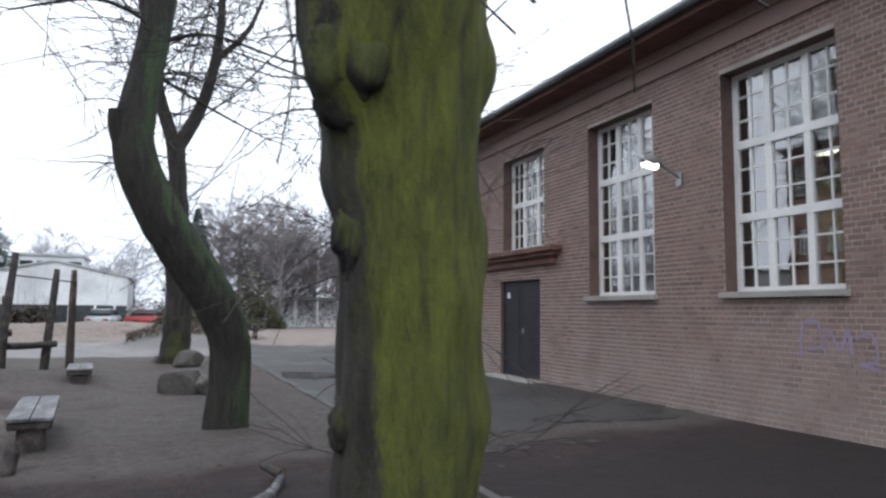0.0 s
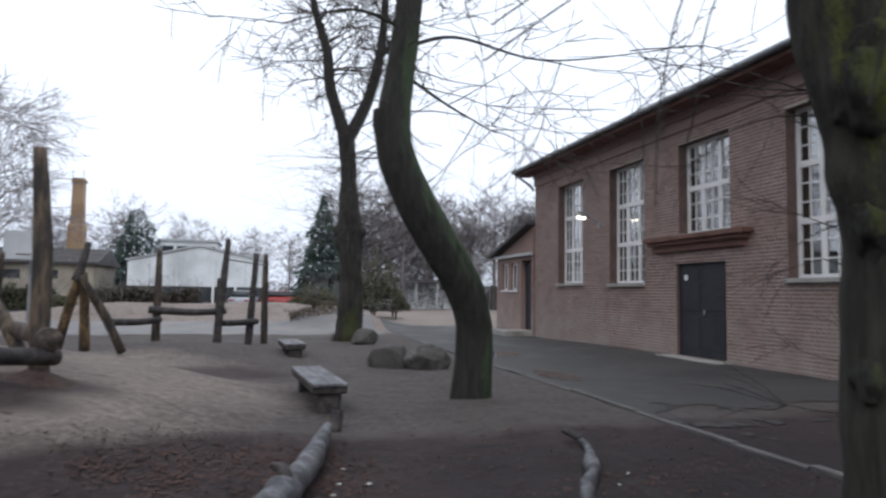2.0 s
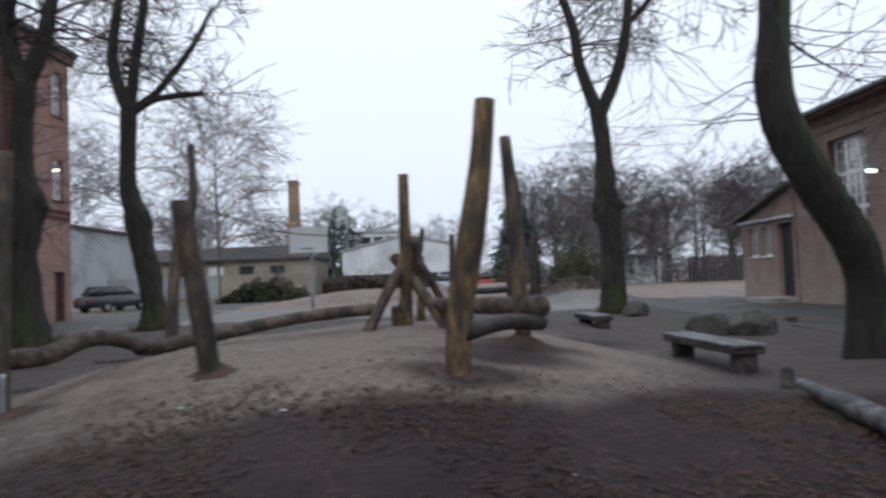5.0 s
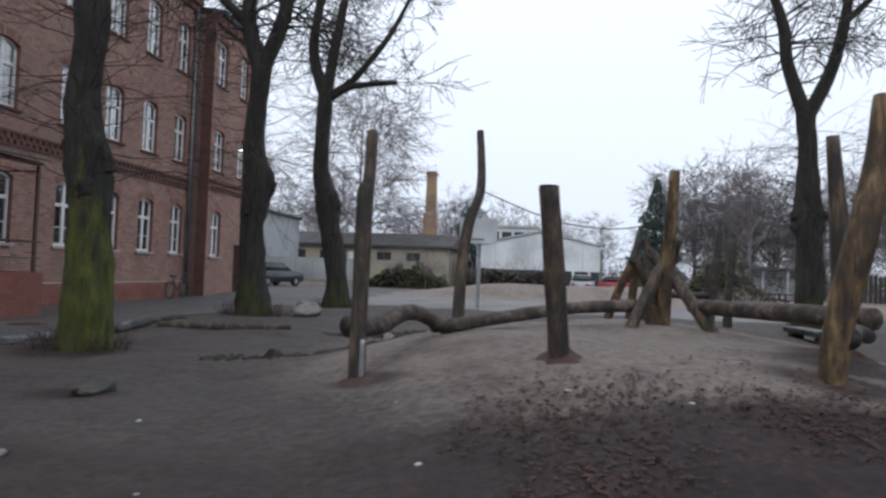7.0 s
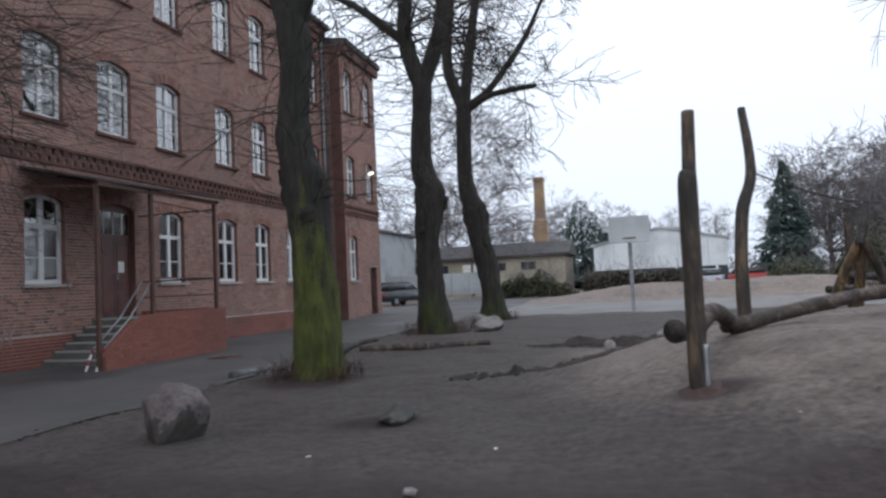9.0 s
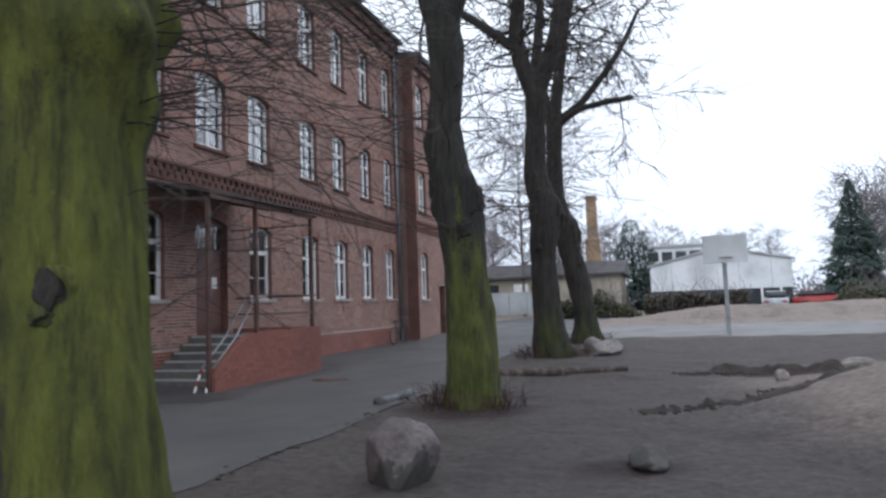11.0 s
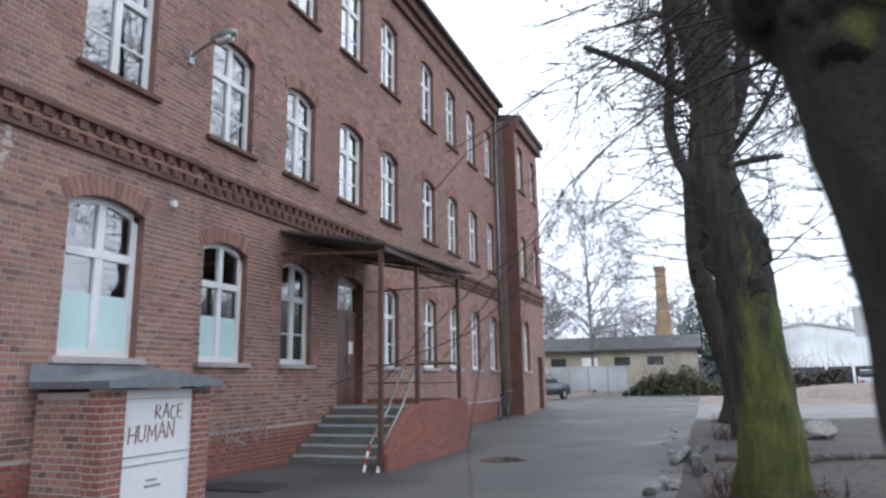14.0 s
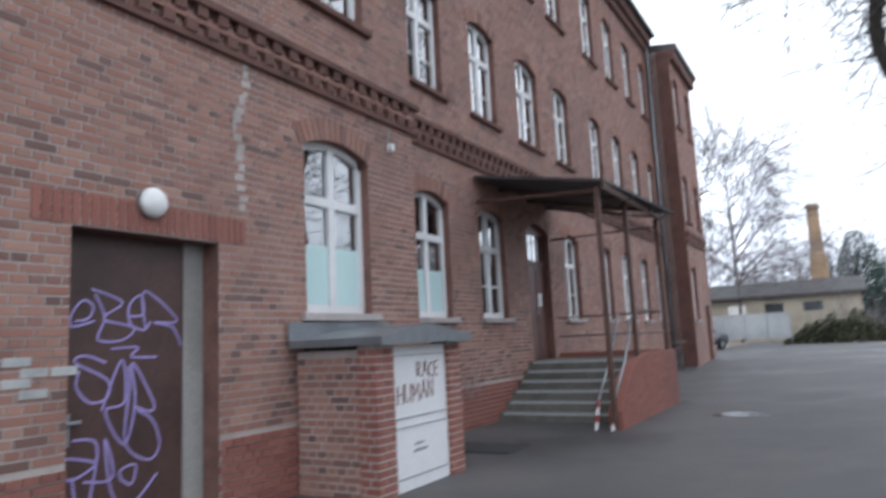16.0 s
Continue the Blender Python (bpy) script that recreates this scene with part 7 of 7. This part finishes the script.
def car(x, y, yaw, paint, label):
    e = holder("parked_car", (x, y, gz(x, y)), label, "car", "parked cars")
    m = pose(x, y, gz(x, y), 0, 0, yaw)
    bm = bmesh.new()
    prism(bm, [(-2.1, 0.28), (-2.15, 0.65), (-2.0, 0.88), (-1.0, 0.98), (1.2, 0.98), (2.05, 0.85), (2.15, 0.55), (2.1, 0.28)], -0.85, 0.85, "y")
    bmesh.ops.bevel(bm, geom=bm.edges[:], offset=0.07, segments=2, affect="EDGES")
    bm.transform(m)
    part("body", bm, paint, e, smooth=True)
    bm = bmesh.new()
    prism(bm, [(-1.75, 0.97), (-1.35, 1.42), (0.35, 1.45), (1.15, 0.97)], -0.72, 0.72, "y")
    bmesh.ops.bevel(bm, geom=bm.edges[:], offset=0.06, segments=2, affect="EDGES")
    bm.transform(m)
    part("glasshouse", bm, M_DARKGLASS, e, smooth=True)
    bm = boxes((-1.3, 0.3, -0.66, 0.66, 1.40, 1.475), bevel=0.02)
    bm.transform(m)
    part("roof_panel", bm, paint, e)
    for wx in (-1.3, 1.3):
        for wy in (-0.8, 0.8):
            bm = bmesh.new()
            bmesh.ops.create_cone(bm, cap_ends=True, segments=18, radius1=0.31, radius2=0.31, depth=0.2)
            bm.transform(m @ pose(wx, wy, 0.31, 90))
            wl_ = part("wheel", bm, M_RUBBER, e)
            bm = bmesh.new()
            bmesh.ops.create_cone(bm, cap_ends=True, segments=14, radius1=0.19, radius2=0.17, depth=0.215)
            bm.transform(m @ pose(wx, wy, 0.31, 90))
            part("rim", bm, M_GREYSTEEL, wl_)
    for wy in (-0.6, 0.6):
        for wx, mm_ in ((2.1, M_LAMPOFF), (-2.12, M_CARRED)):
            bm = boxes((wx - 0.06, wx + 0.05, wy - 0.16, wy + 0.16, 0.6, 0.74), bevel=0.02)
            bm.transform(m)
            part("headlight" if wx > 0 else "tail_light", bm, mm_, e)


car(-0.2, 60.5, 5, M_CARRED, "bright red hatchback parked behind the banks")
car(2.3, 61.0, 85, M_CARDARK, "dark saloon parked behind the banks")
car(-3.6, 58.5, 80, M_CARBLUE, "pale blue car parked by the hall")
car(-9.5, 52.0, 10, M_CARDARK, "dark saloon parked before the white hall")
car(8.6, 58.5, 60, M_CARBLUE, "pale silver car under the carport edge")
car(-24.0, 40.5, 70, M_CARDARK, "dark car parked by the panel fence")
pt = holder("picnic_table", (4.2, 36, gz(4.2, 36)), "dark wooden picnic table with attached benches", "table")
z = gz(4.2, 36)
part("tabletop", boxes((3.3, 5.1, 35.6, 36.4, z + 0.68, z + 0.74)), M_DARKWOOD, pt)
for y in (35.15, 36.6):
    part("seat", boxes((3.3, 5.1, y, y + 0.26, z + 0.42, z + 0.46)), M_DARKWOOD, pt)
for x in (3.6, 4.75):
    part("leg_frame", boxes((x, x + 0.08, 35.1, 36.9, z + 0.34, z + 0.42), (x, x + 0.08, 35.5, 35.6, z - 0.05, z + 0.68), (x, x + 0.08, 36.4, 36.5, z - 0.05, z + 0.68)), M_DARKWOOD, pt)
bb = holder("basketball_hoop", (-9.7, 25.6, 0), "grey basketball post with a pale backboard", "basketball hoop")
part("post", boxes((-9.72, -9.58, 25.55, 25.69, gz(-9.7, 25.6) - 0.1, 2.95), bevel=0.01), M_GREYSTEEL, bb)
part("arm", boxes((-9.70, -9.60, 25.1, 25.6, 2.55, 2.63)), M_GREYSTEEL, bb)
part("backboard", boxes((-10.35, -8.95, 25.02, 25.07, 2.35, 3.30), bevel=0.01), M_HALL, bb)
ring = Tubes()
ring.add([(V((-9.65 + 0.23 * math.cos(a), 24.74 + 0.23 * math.sin(a), 2.5)), 0.012) for a in np.linspace(0, 2 * math.pi, 21)], 6, cap=False)
part("rim", ring.mesh(), M_STEEL, bb)

spruce((-15.0, 76, 0.2), 9.6, 3, 0.42, 0.45)
spruce((3.1, 63.5, 0.2), 10.3, 5, 0.34, 0.85)
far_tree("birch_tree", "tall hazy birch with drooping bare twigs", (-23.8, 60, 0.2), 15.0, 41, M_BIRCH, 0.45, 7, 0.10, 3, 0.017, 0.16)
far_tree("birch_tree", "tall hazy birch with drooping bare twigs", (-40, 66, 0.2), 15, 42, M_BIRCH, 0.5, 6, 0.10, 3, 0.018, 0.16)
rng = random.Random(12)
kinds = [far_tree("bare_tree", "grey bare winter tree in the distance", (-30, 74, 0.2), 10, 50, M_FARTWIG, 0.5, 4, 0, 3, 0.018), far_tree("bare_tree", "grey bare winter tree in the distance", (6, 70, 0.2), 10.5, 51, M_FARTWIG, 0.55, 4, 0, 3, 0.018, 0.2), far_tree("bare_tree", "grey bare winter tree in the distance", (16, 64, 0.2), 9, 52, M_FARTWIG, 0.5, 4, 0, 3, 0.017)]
for i in range(34):
    x = -64 + i * 2.95 + rng.uniform(-1, 1)
    y = rng.uniform(76, 100) if x < 4 else rng.uniform(58, 80)
    if -16 < x < -3:
        y += 14
    copy_thing(kinds[i % 3], pose(x, y, 0.2, 0, 0, rng.uniform(0, 360)) @ Matrix.Scale(rng.uniform(0.75, 1.0), 4))
for i in range(24):
    copy_thing(kinds[i % 3], pose(rng.uniform(2, 34), rng.uniform(58, 76), 0.2, 0, 0, rng.uniform(0, 360)) @ Matrix.Scale(rng.uniform(0.7, 1.05), 4))
brush("hedge", "brownish evergreen hedge before the shed", -20, -13.4, 47, 49, 2.5, 7000, 1, M_OLIVE, 0.13, dome=True)
brush("hedge", "dark clipped hedge before the white hall", -13.2, -6.5, 50, 51.2, 1.9, 8000, 2, M_HEDGE, 0.13)
brush("thicket", "olive thicket of tall rounded shrubs behind the banks", 4.4, 9.8, 55, 58, 5.8, 5200, 3, M_OLIVE, 0.13, dome=True)
brush("thicket", "brown low shrubs behind the banks", -0.5, 4.6, 55, 58, 2.8, 2800, 8, M_OLIVE, 0.12, dome=True)
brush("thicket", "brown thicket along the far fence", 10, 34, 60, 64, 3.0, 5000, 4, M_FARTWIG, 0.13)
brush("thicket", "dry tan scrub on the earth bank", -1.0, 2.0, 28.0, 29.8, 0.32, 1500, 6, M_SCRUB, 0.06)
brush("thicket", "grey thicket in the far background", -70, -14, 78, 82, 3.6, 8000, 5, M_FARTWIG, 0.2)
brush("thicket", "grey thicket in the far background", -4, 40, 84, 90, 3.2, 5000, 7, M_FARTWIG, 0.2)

# puddles, fallen leaves, litter
for x, y, a, b, lbl in ((3.55, 16.6, 0.75, 1.1, "shallow bright puddle beside the kerb"), (3.4, 12.0, 0.4, 0.8, "shallow puddle on the hall path"), (-18.5, 13.5, 0.45, 0.35, "wet puddle on the drive")):
    bm = bmesh.new()
    ring = []
    for i in range(28):
        an_ = 2 * math.pi * i / 28
        k_ = 1 + 0.35 * noise.noise((math.cos(an_) * 1.2 + x, math.sin(an_) * 1.2 + y, 0))
        px_, py_ = x + a * k_ * math.cos(an_), y + b * k_ * math.sin(an_)
        ring.append((px_, py_))
    top_ = max(gz(*q) for q in ring + [(x, y)]) + 0.016
    bm.faces.new([bm.verts.new((*q, top_)) for q in ring])
    tagged(part("puddle", bm, M_WATER), lbl, "puddle", kind="structure")
rng = random.Random(5)
v, f = [], []
for i in range(52000):
    x, y = rng.uniform(-8, 2.6), rng.uniform(0.4, 8.0)
    edge = 6.1 + 1.2 * sstep(-4.2, -2.2, x) - 1.2 * sstep(-6.6, -9, x) + 0.8 * noise.noise((x * 0.8, y * 0.8, 9))
    if rng.random() > (1 - sstep(edge - 0.9, edge + 0.3, y)) * (0.55 + 1.1 * noise.noise((x * 0.9, y * 0.9, 3))) * (1 - 0.75 * sstep(-1.6, -0.8, x)):
        continue
    z = gz(x, y) + 0.012
    a, s = rng.uniform(0, 6.3), rng.uniform(0.010, 0.032)
    c_, d_ = math.cos(a) * s, math.sin(a) * s
    k = len(v)
    v += [(x - c_, y - d_, z + rng.uniform(0, 0.02)), (x + d_ * 0.6, y - c_ * 0.6, z), (x + c_, y + d_, z + rng.uniform(0, 0.025)), (x - d_ * 0.6, y + c_ * 0.6, z + 0.004)]
    f.append((k, k + 1, k + 2, k + 3))
tagged(part("leaf_litter", (v, f), M_LEAF), "scattered brown fallen leaves on dark soil", "leaves", kind="stuff")
bit = None
for x, y in ((-1.43, 5.5), (-1.19, 5.48), (-1.5, 5.2), (-7.14, 5.31), (-8.48, 5.32), (-8.09, 4.16), (-1.35, 5.9), (0.75, 5.0), (1.0, 5.3), (-10.6, 5.2), (-4.4, 4.2), (-3.4, 3.9), (-6.3, 5.0), (-9.6, 3.6), (-12.0, 4.9)):
    s = rng.uniform(0.012, 0.026)
    bm = boxes((-s, s, -s * 0.6, s * 0.6, 0, 0.012), bevel=0.004)
    bm.transform(pose(x, y, gz(x, y) + 0.002, rng.uniform(-8, 8), rng.uniform(-8, 8), rng.uniform(0, 180)))
    tagged(part("paper_scrap", bm, M_LITTER), "small pale scrap of litter on the ground", "litter", "litter scraps")

# ---------------------------------------------------------------- brickwork
def arch_ring(h, x, sign):
    """A row of upright bricks over an arched opening."""
    pts, (cy, cz, rad, a) = arc_pts(h[0], h[1], h[3] - RISE, RISE)
    v, f = [], []
    n = 15
    a *= 1.12
    for i in range(n):
        a0, a1 = -a + 2 * a * i / n + 0.008, -a + 2 * a * (i + 1) / n - 0.008
        k = len(v)
        for q in (x - sign * 0.01, x + sign * 0.014):
            for ang, rr in ((a0, rad), (a1, rad), (a1, rad + 0.25), (a0, rad + 0.25)):
                v.append((q, cy + rr * math.sin(ang), cz + rr * math.cos(ang)))
        f += [(k + 4, k + 5, k + 6, k + 7), (k, k + 1, k + 5, k + 4), (k + 1, k + 2, k + 6, k + 5), (k + 2, k + 3, k + 7, k + 6), (k + 3, k, k + 4, k + 7)]
    return v, f


def join(*meshes):
    v, f = [], []
    for a, b in meshes:
        k = len(v)
        v += a
        f += [tuple(i + k for i in q) for q in b]
    return v, f


def clad(wall, x, sign, y0, y1, z0, z1, holes, material, stretch, arched=True):
    """Bricks over a wall: those in the given stretch each by itself, the rest joined."""
    rows = brick_rows(y0, y1, z0, z1, holes)
    ya, yb, za, zb = stretch
    near = [r for r in rows if ya <= r[0] and r[1] <= yb and za <= r[2] <= zb][:300]
    nearset = set(near)
    rest = [r for r in rows if r not in nearset]
    meshes = [brick_sheet(rest, x, 0.006, sign)]
    if arched:
        meshes += [arch_ring(h, x, sign) for h in holes if h[3] > 2.3]
    tagged(part("brickwork", join(*meshes), material, wall), kind="stuff")
    shared = {}
    for a, b, c_, d_ in near:
        key = round(b - a, 3)
        if key not in shared:
            m_ = bpy.data.meshes.new("brick")
            vv, ff = brick_sheet([(0, b - a, 0, d_ - c_)], 0, 0.006, sign, 0.0)
            m_.from_pydata(vv, [], ff)
            m_.materials.append(material)
            shared[key] = m_
        ob = new("brick", shared[key])
        ob.parent = wall
        ob.location = (x + sign * R.uniform(-0.002, 0.002), a, c_)


clad(wall_near, PX, 1, P_Y0 + 12, S_Y0, 0.46, 9.2, proj_holes, M_BRICK, (5.4, 8.85, 0.6, 4.2))
clad(wall_main, SX, 1, S_Y0, S_Y1, 0.46, EAVE - 0.6, main_holes, M_BRICK, (8.85, 12.0, 0.6, 3.4))
clad(wall_wing, WX, 1, S_Y1, W_Y1, GROUND_S, 11.8, wing_holes, M_BRICK, (0, 0, 0, 0))
v, f = brick_sheet(brick_rows(SX, PX, GROUND_S, EAVE, []), 0, 0.005, 1)
tagged(part("brickwork", ([(y, S_Y0 + x, z) for x, y, z in v], [q[::-1] for q in f]), M_BRICK, wall_near), kind="stuff")
# return face of the end bay: the bands' brick tone, darker than its front
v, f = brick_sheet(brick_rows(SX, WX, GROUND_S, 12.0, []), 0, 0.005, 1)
tagged(part("brickwork", ([(y, S_Y1 - x, z) for x, y, z in v], f), M_DARKBAND, wall_wing), kind="stuff")
for wall, x, y0, y1, hs in ((wall_near, PX, P_Y0 + 12, S_Y0, proj_holes), (wall_main, SX, S_Y0, S_Y1, main_holes)):
    tagged(part("plinth_bricks", brick_sheet(brick_rows(y0, y1, GROUND_S, 0.46, hs), x, 0.02, 1), M_ORANGE, wall, "red painted brick plinth"), kind="stuff")
clad(wall_hall, GYM_X, -1, GYM_Y0 + 3, GYM_Y1, GZ, 5.45, GWIN + [GDOOR], M_GYMBRICK, (4.2, 8.0, 0.3, 1.75), False)

# dead grass and brush round the trunks
for x, y, s in ((-14.15, 9.4, 0.75), (-14.0, 15.1, 0.8), (-14.01, 2.78, 0.45), (-14.0, 21.8, 0.8), (0.62, 21.5, 0.6)):
    rg = random.Random(int(x * 10 + y))
    t = Tubes()
    for i in range(160):
        an_, d_ = rg.uniform(0, 6.283), s * rg.uniform(0.5, 1.0)
        px_, py_ = x + d_ * math.cos(an_), y + d_ * math.sin(an_)
        h_ = rg.uniform(0.06, 0.28)
        q = V((px_, py_, gz(px_, py_) - 0.01))
        t.add([(q, 0.006), (q + V((rg.gauss(0, 0.06), rg.gauss(0, 0.06), h_)), 0.004), (q + V((rg.gauss(0, 0.13), rg.gauss(0, 0.13), h_ * 1.3)), 0.002)], 3, cap=False)
    tagged(part("dead_grass", t.mesh(), M_LEAF), "tuft of dead brown shoots round a trunk", "grass", kind="stuff")
